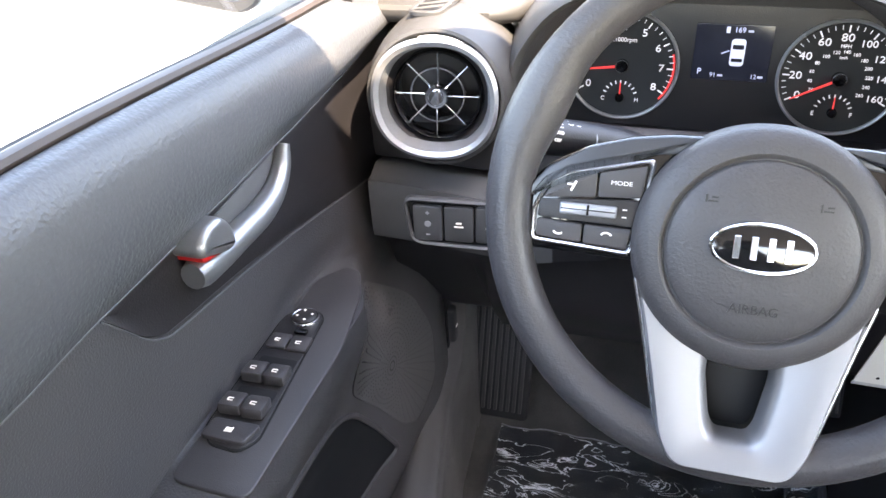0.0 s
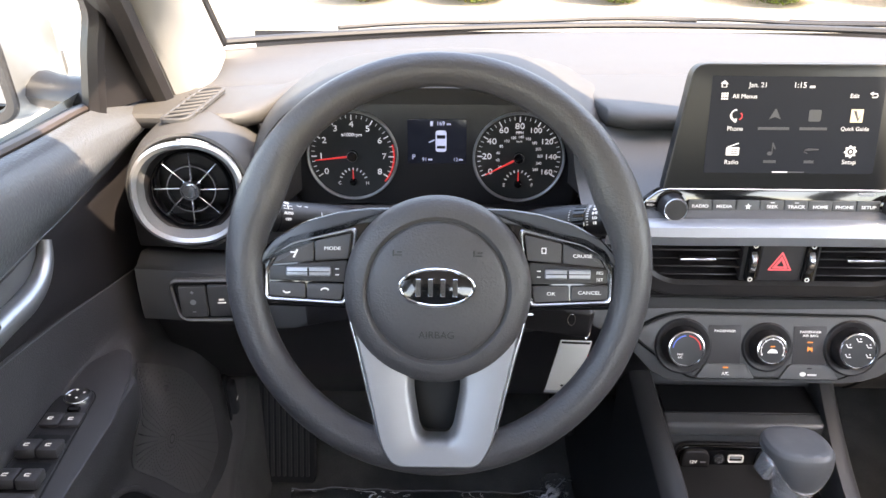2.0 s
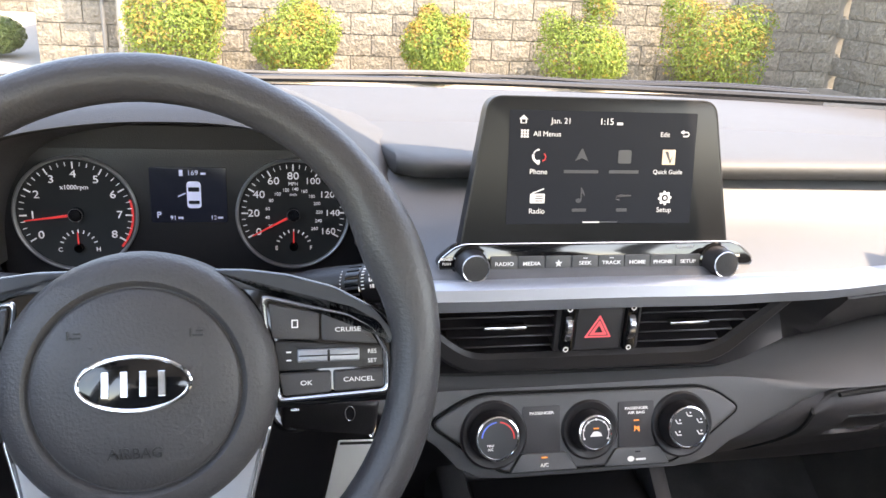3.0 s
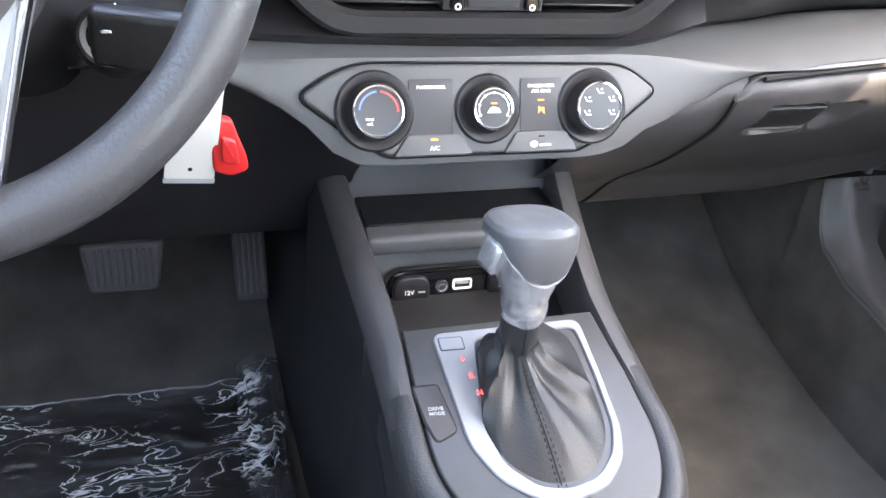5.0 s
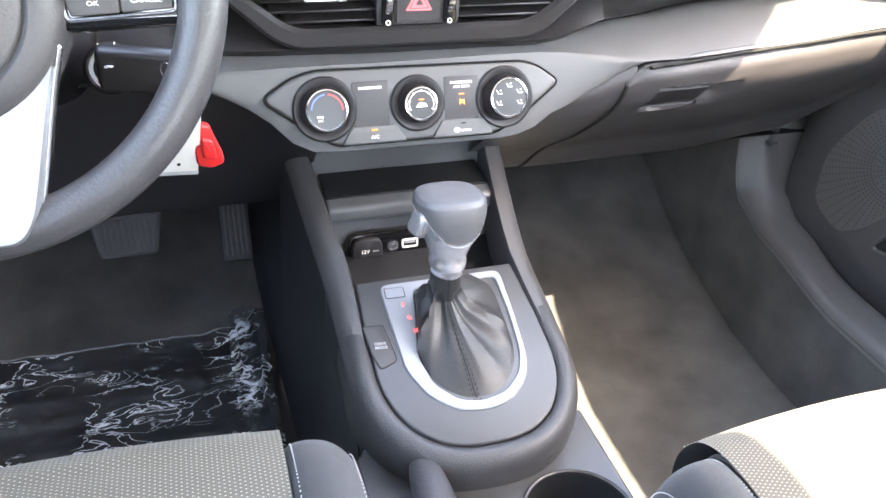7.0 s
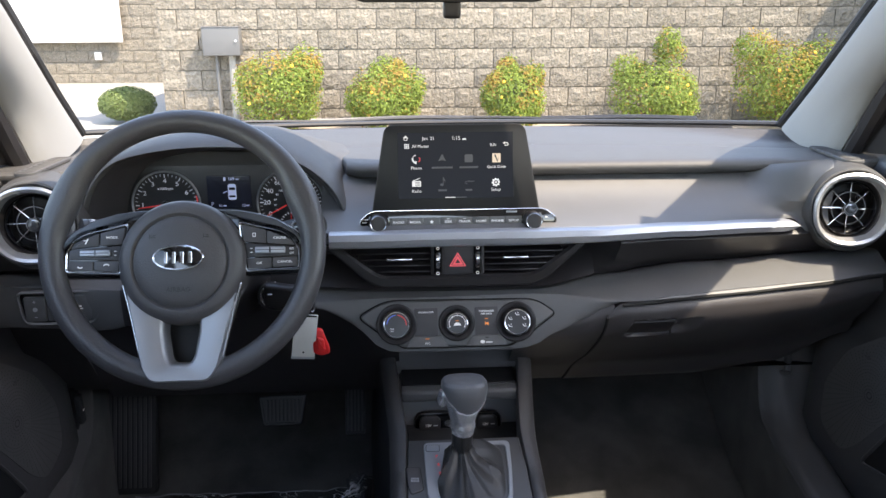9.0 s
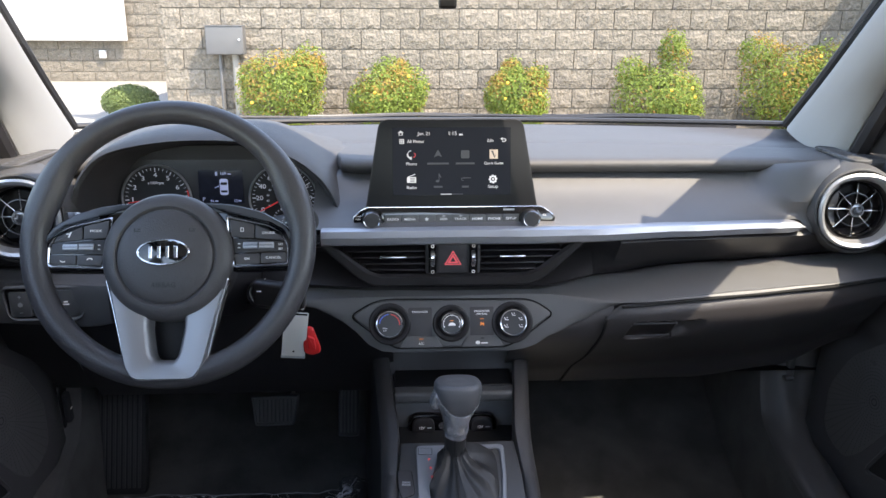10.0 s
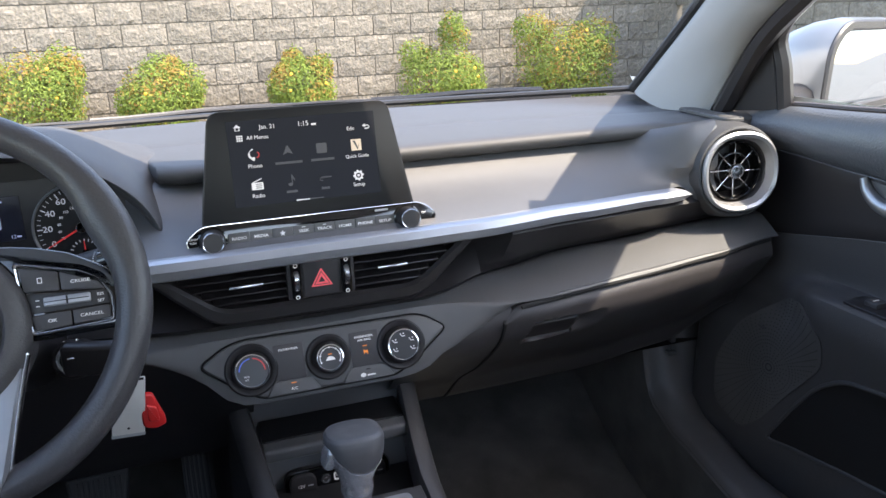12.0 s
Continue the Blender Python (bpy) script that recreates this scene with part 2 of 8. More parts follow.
def surf(rows, close_u=False, close_v=False, thick=0.0):
    """A skin through rows of points; uv in metres along and across."""
    bm = bmesh.new()
    uv = bm.loops.layers.uv.new("UVMap")
    vs = [[bm.verts.new(p) for p in row] for row in rows]
    nu, nv = len(rows), len(rows[0])
    us, vv = [0.0], [0.0]
    mid_v, mid_u = nv // 2, nu // 2
    for i in range(1, nu + 1):
        us.append(us[-1] + (Vector(rows[i % nu][mid_v]) - Vector(rows[i - 1][mid_v])).length)
    for j in range(1, nv + 1):
        vv.append(vv[-1] + (Vector(rows[mid_u][j % nv]) - Vector(rows[mid_u][j - 1])).length)
    for i in range(nu if close_u else nu - 1):
        for j in range(nv if close_v else nv - 1):
            q = (vs[i][j], vs[(i + 1) % nu][j], vs[(i + 1) % nu][(j + 1) % nv], vs[i][(j + 1) % nv])
            try:
                f = bm.faces.new(q)
            except ValueError:
                continue
            for lo, (a, b) in zip(f.loops, ((i, j), (i + 1, j), (i + 1, j + 1), (i, j + 1))):
                lo[uv].uv = (us[a], vv[b])
    if thick:
        bm.normal_update()
        bmesh.ops.solidify(bm, geom=bm.faces[:], thickness=thick)
    return bm


def cap(bm, ring):
    try:
        bm.faces.new(ring)
    except ValueError:
        pass


def offset_poly(pts, d):
    """Moves a closed outline inwards by d (counter-clockwise outlines)."""
    n, out = len(pts), []
    for i in range(n):
        a, b, c = Vector(pts[i - 1]), Vector(pts[i]), Vector(pts[(i + 1) % n])
        e1, e2 = (b - a), (c - b)
        if e1.length < 1e-9 or e2.length < 1e-9:
            out.append(tuple(b))
            continue
        e1.normalize(), e2.normalize()
        n1, n2 = Vector((-e1.y, e1.x)), Vector((-e2.y, e2.x))
        k = n1 + n2
        k = k / max(0.35, k.dot(n1)) if k.length > 1e-6 else n1
        out.append(tuple(b + k * d))
    return out


def rounded(pts, r, n=5):
    """The outline with its corners rounded; r is one radius or one for each corner."""
    out, m = [], len(pts)
    for i in range(m):
        ri = r[i] if isinstance(r, (list, tuple)) else r
        a, b, c = Vector(pts[i - 1]), Vector(pts[i]), Vector(pts[(i + 1) % m])
        u, v = (a - b), (c - b)
        ri = min(ri, u.length * 0.48, v.length * 0.48)
        p, q = b + u.normalized() * ri, b + v.normalized() * ri
        for k in range(n + 1):
            t = k / n
            out.append(tuple(p * (1 - t) ** 2 + b * 2 * t * (1 - t) + q * t * t))
    return out


def plate(poly, m=None, depth=0.005, bevel=0.0015, back=True, seg=3):
    """A closed outline (counter-clockwise, in the plane of m) raised by depth along m's z, with a rounded upper edge."""
    m = m or Matrix.Identity(4)
    bm = bmesh.new()
    rings = [(0.0, 0.0)]
    for k in range(seg + 1):
        a = math.pi / 2 * k / seg
        rings.append((bevel * (1 - math.cos(a)), depth - bevel + bevel * math.sin(a)))
    loops = []
    for ins, z in rings:
        pp = offset_poly(poly, ins) if ins else poly
        loops.append([bm.verts.new(m @ Vector((x, y, z))) for x, y in pp])
    n = len(poly)
    for a, b in zip(loops, loops[1:]):
        for i in range(n):
            bm.faces.new((a[i], a[(i + 1) % n], b[(i + 1) % n], b[i]))
    cap(bm, loops[-1])
    if back:
        cap(bm, loops[0][::-1])
    return bm


def band(outer, inner, m=None, depth=0.004, bevel=0.001):
    """A frame between two outlines of the same number of points."""
    m = m or Matrix.Identity(4)
    bm = bmesh.new()
    rows = []
    for poly, z in ((outer, 0), (outer, depth - bevel), (offset_poly(outer, bevel), depth), (offset_poly(inner, -bevel), depth), (inner, depth - bevel), (inner, 0)):
        rows.append([bm.verts.new(m @ Vector((x, y, z))) for x, y in poly])
    n = len(outer)
    for a, b in zip(rows, rows[1:]):
        for i in range(n):
            bm.faces.new((a[i], a[(i + 1) % n], b[(i + 1) % n], b[i]))
    return bm


def revolve(profile, m=None, n=40, arc=360.0, start=0.0):
    """Turns (radius, height) pairs about m's z axis."""
    m = m or Matrix.Identity(4)
    steps = n if arc >= 360 else n + 1
    rows = []
    for i in range(steps):
        a = radians(start + arc * i / n)
        rows.append([m @ Vector((r * math.cos(a), r * math.sin(a), z)) for r, z in profile])
    bm = surf(rows, close_u=arc >= 360)
    if arc >= 360:
        bmesh.ops.remove_doubles(bm, verts=bm.verts, dist=1e-6)
    return bm


def tube(points, r, n=10, closed=False, flat=1.0, ends=True):
    """A pipe along points; r is one radius or one for each point; flat squeezes it across."""
    pts = [Vector(p) for p in points]
    rows, up = [], Vector((0, 0, 1))
    m = len(pts)
    for i, p in enumerate(pts):
        a = pts[(i - 1) % m] if closed or i > 0 else p
        b = pts[(i + 1) % m] if closed or i < m - 1 else p
        d = (b - a).normalized()
        if abs(d.dot(up)) > 0.95:
            up = Vector((0, 1, 0)) if abs(d.y) < 0.9 else Vector((1, 0, 0))
        s = d.cross(up).normalized()
        w = s.cross(d).normalized()
        ri = r[i] if isinstance(r, (list, tuple)) else r
        rows.append([p + s * (math.cos(2 * math.pi * k / n) * ri) + w * (math.sin(2 * math.pi * k / n) * ri * flat) for k in range(n)])
    bm = surf(rows, close_u=closed, close_v=True)
    if not closed and ends:
        bm.verts.ensure_lookup_table()
        cap(bm, [bm.verts[k] for k in range(n)][::-1])
        cap(bm, [bm.verts[(m - 1) * n + k] for k in range(n)])
    return bm


def rbox(size, m=None, bevel=0.004, seg=3):
    """A box with rounded edges, centred on m."""
    bm = bmesh.new()
    bmesh.ops.create_cube(bm, size=1)
    for v in bm.verts:
        v.co = Vector((v.co.x * size[0], v.co.y * size[1], v.co.z * size[2]))
    if bevel:
        bmesh.ops.bevel(bm, geom=bm.edges[:], offset=min(bevel, min(size) * 0.49), segments=seg, profile=0.5, affect="EDGES")
    if m:
        bm.transform(m)
    return bm


def join(*bms):
    """Several bmeshes made into one."""
    me = bpy.data.meshes.new("tmp")
    out = bmesh.new()
    for b in bms:
        b.to_mesh(me)
        b.free()
        out.from_mesh(me)
    bpy.data.meshes.remove(me)
    return out


def words(text, size, m, align="CENTER", depth=0.0004, bold=0.0, squash=1.0):
    """Lettering in the built-in font, in the plane of m, centred on it."""
    cu = bpy.data.curves.new("txt", "FONT")
    cu.body, cu.size, cu.align_x, cu.align_y, cu.extrude, cu.offset = text, size, align, "CENTER", depth, bold
    cu.resolution_u = 3
    ob = bpy.data.objects.new("txt", cu)
    me = bpy.data.meshes.new_from_object(ob)
    bm = bmesh.new()
    bm.from_mesh(me)
    bm.transform(m @ Matrix.Diagonal((squash, 1, 1, 1)))
    bpy.data.objects.remove(ob)
    bpy.data.meshes.remove(me)
    bpy.data.curves.remove(cu)
    return bm


def rect(w, h, cx=0.0, cy=0.0):
    return [(cx - w / 2, cy - h / 2), (cx + w / 2, cy - h / 2), (cx + w / 2, cy + h / 2), (cx - w / 2, cy + h / 2)]


def oval(a, b, n=40, cx=0.0, cy=0.0, power=2.0):
    out = []
    for i in range(n):
        t = 2 * math.pi * i / n
        c, s = math.cos(t), math.sin(t)
        out.append((cx + a * math.copysign(abs(c) ** (2 / power), c), cy + b * math.copysign(abs(s) ** (2 / power), s)))
    return out


def bar(w, h, m, depth=0.0005):
    return plate(rect(w, h), m, depth, min(w, h, depth * 2) * 0.2, seg=1)


def lerp(a, b, t):
    return a + (b - a) * t


def curve_at(keys, x):
    """Smooth interpolation through (x, value) pairs."""
    if x <= keys[0][0]:
        return keys[0][1]
    for (x0, v0), (x1, v1) in zip(keys, keys[1:]):
        if x <= x1:
            t = (x - x0) / (x1 - x0)
            t = t * t * (3 - 2 * t) * 0.6 + t * 0.4
            return v0 + (v1 - v0) * t
    return keys[-1][1]


def straight_at(keys, x):
    """Straight lines through (x, value) pairs."""
    for (x0, v0), (x1, v1) in zip(keys, keys[1:]):
        if x <= x1:
            return v0 + (v1 - v0) * (max(x, x0) - x0) / (x1 - x0)
    return keys[-1][1]


def facing(x, y, z, lean=0.0, turn=0.0):
    """A plane that faces the seats: local x to the right, local y up, local z towards the rear. lean: degrees its top leans forwards."""
    return Matrix.Translation((x, y, z)) @ Matrix.Rotation(radians(turn), 4, "Z") @ Matrix.Rotation(radians(90 - lean), 4, "X")


def drop_line(pts, n):
    """Points spread evenly along a smooth curve through pts."""
    P = [Vector(p) for p in pts]
    P = [2 * P[0] - P[1]] + P + [2 * P[-1] - P[-2]]
    out = []
    segs = len(P) - 3
    for i in range(n):
        u = i / (n - 1) * segs
        k = min(int(u), segs - 1)
        t = u - k
        p0, p1, p2, p3 = P[k:k + 4]
        out.append(0.5 * ((2 * p1) + (p2 - p0) * t + (2 * p0 - 5 * p1 + 4 * p2 - p3) * t * t + (3 * p1 - p0 - 3 * p2 + p3) * t ** 3))
    return out


# ---- ground and surroundings ----
def ground_sheet():
    bm = bmesh.new()
    vs = [bm.verts.new((x, y, 0.0)) for x, y in ((-400, -400), (400, -400), (400, 400), (-400, 400))]
    bm.faces.new(vs)
    solo("ground", bm, paving_mat, "pale worn concrete paving of a parking lot", "ground", kind="structure", smooth=False)
    solo("planting_bed", rbox((9.4, 1.9, 0.12), pose(2.2, 6.42, 0.0), 0.02), mulch_mat, "tan gravel planting bed in front of a block wall", "planting bed", kind="structure")
    solo("kerb", rbox((9.4, 0.16, 0.16), pose(2.2, 5.38, 0.04), 0.02), concrete_mat, "pale concrete kerb edging the planting bed", "kerb", kind="structure")
    solo("pavement", rbox((9.0, 9.0, 0.1), pose(-7.1, 10.4, -0.02), 0.02), concrete_mat, "sunlit pale concrete pavement beside the wall", "pavement", kind="structure")


ground_sheet()


# ---- car shell ----
def a_pillar(side):
    """The padded trim of one front pillar, flaring at its foot, and its dark outer skin."""
    s = side
    front = drop_line([(s * 0.700, 0.43, 0.938), (s * 0.676, 0.26, 1.05), (s * 0.640, 0.03, 1.205), (s * 0.588, -0.28, 1.385)], 15)
    rear = drop_line([(s * 0.692, 0.195, 0.926), (s * 0.690, 0.135, 1.010), (s * 0.682, 0.085, 1.057), (s * 0.658, -0.020, 1.118), (s * 0.600, -0.38, 1.335)], 15)
    rows = []
    for a, b in zip(front, rear):
        mid = (a + b) / 2 + Vector((-s * 0.020, -0.006, -0.012))
        rows.append([a + Vector((s * 0.012, 0.012, 0.006))] + drop_line([a, a * 0.72 + mid * 0.28 + Vector((-s * 0.008, 0, 0)), mid, b * 0.72 + mid * 0.28 + Vector((-s * 0.008, 0, 0)), b], 11) + [b + Vector((s * 0.02, -0.004, 0.004))])
    solo("a_pillar_trim", surf(rows), light_trim_mat, "pale grey plastic trim of a windscreen pillar", "pillar trim", kind="structure")
    outer = []
    for a, b in zip(front, rear):
        k = min(1.0, max(0.0, (-0.10 - a.y) / 0.10))
        outer.append([a + Vector((s * 0.013, 0.013, 0.008)), a + Vector((s * (0.03 + 0.01 * k), 0.025, 0.02 + 0.02 * k)), a * 0.5 + b * 0.5 + Vector((s * (0.065 + 0.02 * k), 0.0, 0.02 + 0.04 * k)), b + Vector((s * 0.06, -0.01, 0.01)), b + Vector((s * 0.022, -0.004, 0.005))])
    solo("a_pillar", surf(outer), white_mat, "white painted windscreen pillar", "pillar", kind="structure")
    solo("windscreen_seal", tube([p + Vector((s * 0.004, 0.014, 0.004)) for p in front], 0.009, 8), rubber_mat, "black rubber seal along a windscreen pillar", "seal", kind="structure")
    solo("door_opening_seal", tube([p + Vector((s * 0.014, -0.014, 0.002)) for p in rear], 0.016, 8), dark_mat, "dark seal between the pillar trim and the door", "seal", kind="structure")
    return front, rear


AP_R = a_pillar(1)
AP_L = a_pillar(-1)


def screen_base(x):
    k = (abs(x) / 0.7) ** 2
    return Vector((x, 0.735 - 0.30 * k, 0.908 + 0.026 * k))


def windscreen():
    xs = [lerp(-0.715, 0.715, i / 24) for i in range(25)]

    def on_glass(x, t, lift=0.0):
        base = screen_base(x) + Vector((0, 0.02, 0.012))
        top = Vector((x * 0.83, -0.008 - 0.42 * (x / 0.7) ** 2, 1.395 - 0.02 * (x / 0.7) ** 2))
        return base + (top - base) * t + Vector((0, 0.0, 0.035 * math.sin(math.pi * t) - lift))
    rows = [[on_glass(x, k / 12) for k in range(13)] for x in xs]
    for s in (-1, 1):
        # unseen corner border, widened to keep sun off the climate panel
        border = [[on_glass(s * lerp(0.715, 0.715 - 0.215 * (k / 10) ** 1.5, j / 3), lerp(0.60, 1.0, k / 10), 0.004) for j in range(4)] for k in range(11)]
        solo("windscreen_border", surf(border), gap_mat, "black border in the windscreen's upper corner, widened out of view to block sun", "windscreen border", kind="structure")
    solo("windscreen", surf(rows), pane_mat, "clear curved windscreen glass", "windscreen", kind="structure")
    solo("windscreen_band", tube([r[0] + Vector((0, -0.006, -0.004)) for r in rows], 0.010, 8, flat=0.6), rubber_mat, "black seal along the foot of the windscreen", "seal", kind="structure")


windscreen()


def roof_and_rear():
    def roof_rows(dz):
        rows = []
        for i in range(17):
            t = -1 + i / 8
            rows.append([Vector((t * 0.60, y, z + dz - 0.06 * abs(t) ** 3)) for y, z in ((-0.008 - 0.42 * t * t, 1.396), (-0.5, 1.445), (-1.0, 1.455), (-1.5, 1.435), (-1.95, 1.36))])
        return rows
    solo("ceiling", surf(roof_rows(-0.02)), headliner_mat, "pale grey cloth headliner", "ceiling", kind="structure")
    solo("roof", surf(roof_rows(0.02)), white_mat, "white painted roof of the car", "roof", kind="structure")
    for s in (-1, 1):
        rail = drop_line([(s * 0.588, -0.28, 1.385), (s * 0.597, -0.7, 1.395), (s * 0.597, -1.3, 1.39), (s * 0.595, -1.95, 1.30)], 13)
        solo("roof_rail_trim", tube(rail, 0.042, 10), headliner_mat, "pale grey trim along the roof side", "trim", kind="structure")
        side = []
        for k in range(15):
            y = lerp(-0.16, -1.95, k / 14)
            lowz = curve_at([(-1.95, 1.235), (-0.98, 1.300), (-0.45, 1.306), (-0.27, 1.270), (-0.16, 1.205)], y)
            lowx = curve_at([(-1.95, 0.635), (-0.45, 0.642), (-0.27, 0.658), (-0.16, 0.678)], y)
            topz = curve_at([(-1.95, 1.31), (-1.5, 1.385), (-1.0, 1.405), (-0.5, 1.40), (-0.43, 1.395), (-0.16, 1.30)], y)
            side.append([Vector((s * lowx, y, lowz)), Vector((s * (lowx + 0.008), y, (lowz + topz) / 2)), Vector((s * 0.605, y, topz)), Vector((s * 0.57, y, topz + 0.025))])
        solo("roof_side", surf(side, thick=0.012), white_mat, "white painted side of the roof above a door", "roof", kind="structure")
        bp = [(s * 0.70, -1.02, 0.20), (s * 0.715, -1.02, 0.60), (s * 0.70, -1.03, 0.95), (s * 0.60, -1.10, 1.38)]
        solo("b_pillar", tube(drop_line(bp, 9), 0.055, 10, flat=0.6), light_trim_mat, "pale grey centre pillar between the doors", "pillar", kind="structure")
        solo("rear_side", surf([[Vector((s * 0.75, y, z)) for z in (0.18, 0.5, 0.93)] for y in (-1.04, -1.5, -2.0)], thick=0.03), door_low_mat, "dark lower side of the rear cabin", "wall", kind="structure")
        solo("rear_quarter", surf([[Vector((s * lerp(0.74, 0.60, k), -1.72 - 0.3 * q, 0.93 + 0.42 * k)) for k in (0, 0.5, 1)] for q in (0, 0.5, 1)], thick=0.02), light_trim_mat, "pale grey rear quarter trim", "wall", kind="structure")
    solo("rear_bulkhead", surf([[Vector((x, -1.62 - 0.35 * k, 0.2 + 0.75 * k)) for k in (0, 0.5, 1)] for x in (-0.74, 0, 0.74)], thick=0.04), bolster_mat, "dark cloth rear wall of the cabin", "wall", kind="structure")
    solo("parcel_shelf", rbox((1.48, 0.5, 0.02), pose(0, -2.2, 0.95), 0.004), carpet_mat, "dark carpeted shelf under the rear window", "shelf", kind="structure")


roof_and_rear()


def cabin_floor():
    xs = [lerp(-0.74, 0.70, i / 28) for i in range(29)]
    rows = []
    for x in xs:
        rows.append([Vector((x, y, z + 0.004 * noise.noise(Vector((x * 9, y * 9, 0))))) for y, z in ((-1.7, 0.2), (-1.0, 0.195), (-0.5, 0.195), (0.0, 0.196), (0.10, 0.206), (0.20, 0.229), (0.27, 0.250), (0.36, 0.286), (0.47, 0.34), (0.57, 0.42), (0.66, 0.53), (0.74, 0.72))])
    solo("floor", surf(rows), carpet_mat, "dark grey carpet of the car floor and toe board", "floor", kind="structure")
    for s in (-1, 1):
        # kick panel and sill trim in front of and below the door
        rows, low = [], []
        for i in range(41):
            y = lerp(0.255, -1.05, (i / 40) ** 1.6)
            zi = curve_at([(-1.05, 0.345), (-0.055, 0.358), (0.127, 0.391), (0.19, 0.418), (0.215, 0.445), (0.230, 0.50), (0.243, 0.59), (0.255, 0.68)], y)
            zo = curve_at([(-1.05, 0.335), (-0.167, 0.336), (0.015, 0.342), (0.121, 0.376), (0.18, 0.428), (0.206, 0.511), (0.228, 0.61), (0.255, 0.72)], y)
            mid = (zi + zo) / 2
            wide = 0.055 * min(1.0, max(0.0, (y + 0.15) / 0.28)) if s < 0 else 0.0
            rows.append(drop_line([Vector((s * (x + wide * (0.735 - x) / 0.126), y, z)) for x, z in ((0.609, zi - 0.016), (0.618, zi), (0.640, mid + 0.012), (0.672, mid + 0.012), (0.702, zo), (0.735, zo - 0.012))], 16))
            low.append([Vector((s * (x + wide), y, z)) for x, z in ((0.590, 0.185), (0.600, 0.24), (0.606, 0.30), (0.611, zi - 0.010))])
        solo("kick_panel", surf(rows), kick_mat, "grey plastic kick panel and door sill trim", "sill trim", kind="structure")
        out = 0.055 if s < 0 else 0.0
        front = [[Vector((s * (x + out), y, z)) for x, z in ((0.590, 0.185), (0.605, 0.30), (0.625, 0.50), (0.650, 0.76))] for y in (0.80, 0.55, 0.35, 0.235)]
        solo("footwell_side", join(surf(low), surf(front)), carpet_mat, "dark grey carpet lining the side of the footwell", "wall", kind="structure")
        solo("door_seal", tube(drop_line([(s * 0.735, -0.95, 0.31), (s * 0.735, -0.2, 0.315), (s * 0.728, 0.04, 0.37), (s * 0.715, 0.16, 0.50), (s * 0.708, 0.24, 0.66), (s * 0.708, 0.30, 0.80)], 24), 0.011, 8), rubber_mat, "black rubber door seal", "seal", kind="structure")


cabin_floor()

# ---- dashboard ----
dash = thing("dashboard", (0, 0.3, 0.5), "charcoal grey moulded dashboard with round vents and silver trim strip", "dashboard")


def strip_y(x):
    return curve_at([(-0.24, -0.004), (-0.1, -0.010), (0.1, -0.010), (0.2, -0.004), (0.36, 0.020), (0.50, 0.043), (0.60, 0.058)], x)


def strip_z(x):
    return curve_at([(-0.24, 0.836), (0.0, 0.838), (0.3, 0.836), (0.60, 0.831)], x)


def mid_top(x):
    return curve_at([(-0.72, 0.768), (-0.50, 0.762), (-0.25, 0.748), (0.0, 0.744), (0.14, 0.744), (0.25, 0.752), (0.42, 0.763), (0.70, 0.778)], x)


def mid_y(x):
    return curve_at([(-0.72, 0.055), (-0.50, 0.040), (-0.25, 0.000), (-0.14, 0.000), (0.14, 0.000), (0.25, -0.003), (0.42, 0.006), (0.58, 0.020), (0.70, 0.040)], x)


def mid_back(x):
    return curve_at([(-0.72, 0.085), (-0.50, 0.075), (-0.25, 0.035), (-0.14, 0.020), (0.14, 0.020), (0.25, 0.062), (0.36, 0.085), (0.70, 0.090)], x)


def mid_foot(x):
    """The lower edge of the mid panel: round the switches, up under the column, down round the climate panel, along the glove box."""
    return curve_at([(-0.72, 0.690), (-0.55, 0.686), (-0.48, 0.700), (-0.42, 0.728), (-0.25, 0.733), (-0.20, 0.722), (-0.165, 0.704), (-0.145, 0.690), (-0.12, 0.668), (-0.10, 0.660), (0.10, 0.660), (0.12, 0.664), (0.16, 0.684), (0.20, 0.700), (0.235, 0.717), (0.26, 0.7275), (0.36, 0.7345), (0.45, 0.7405), (0.60, 0.7470), (0.70, 0.7520)], x)


def lean_in(x, z):
    """How far the middle of the dash leans: its foot stands nearer to the seats than its crest."""
    return (z - 0.7015) * 0.364 * min(1.0, max(0.0, (0.30 - abs(x)) / 0.12))


def mid_drop(x):
    return curve_at([(-0.72, 0.012), (-0.3, 0.012), (0.14, 0.006), (0.25, 0.022), (0.36, 0.027), (0.70, 0.027)], x)


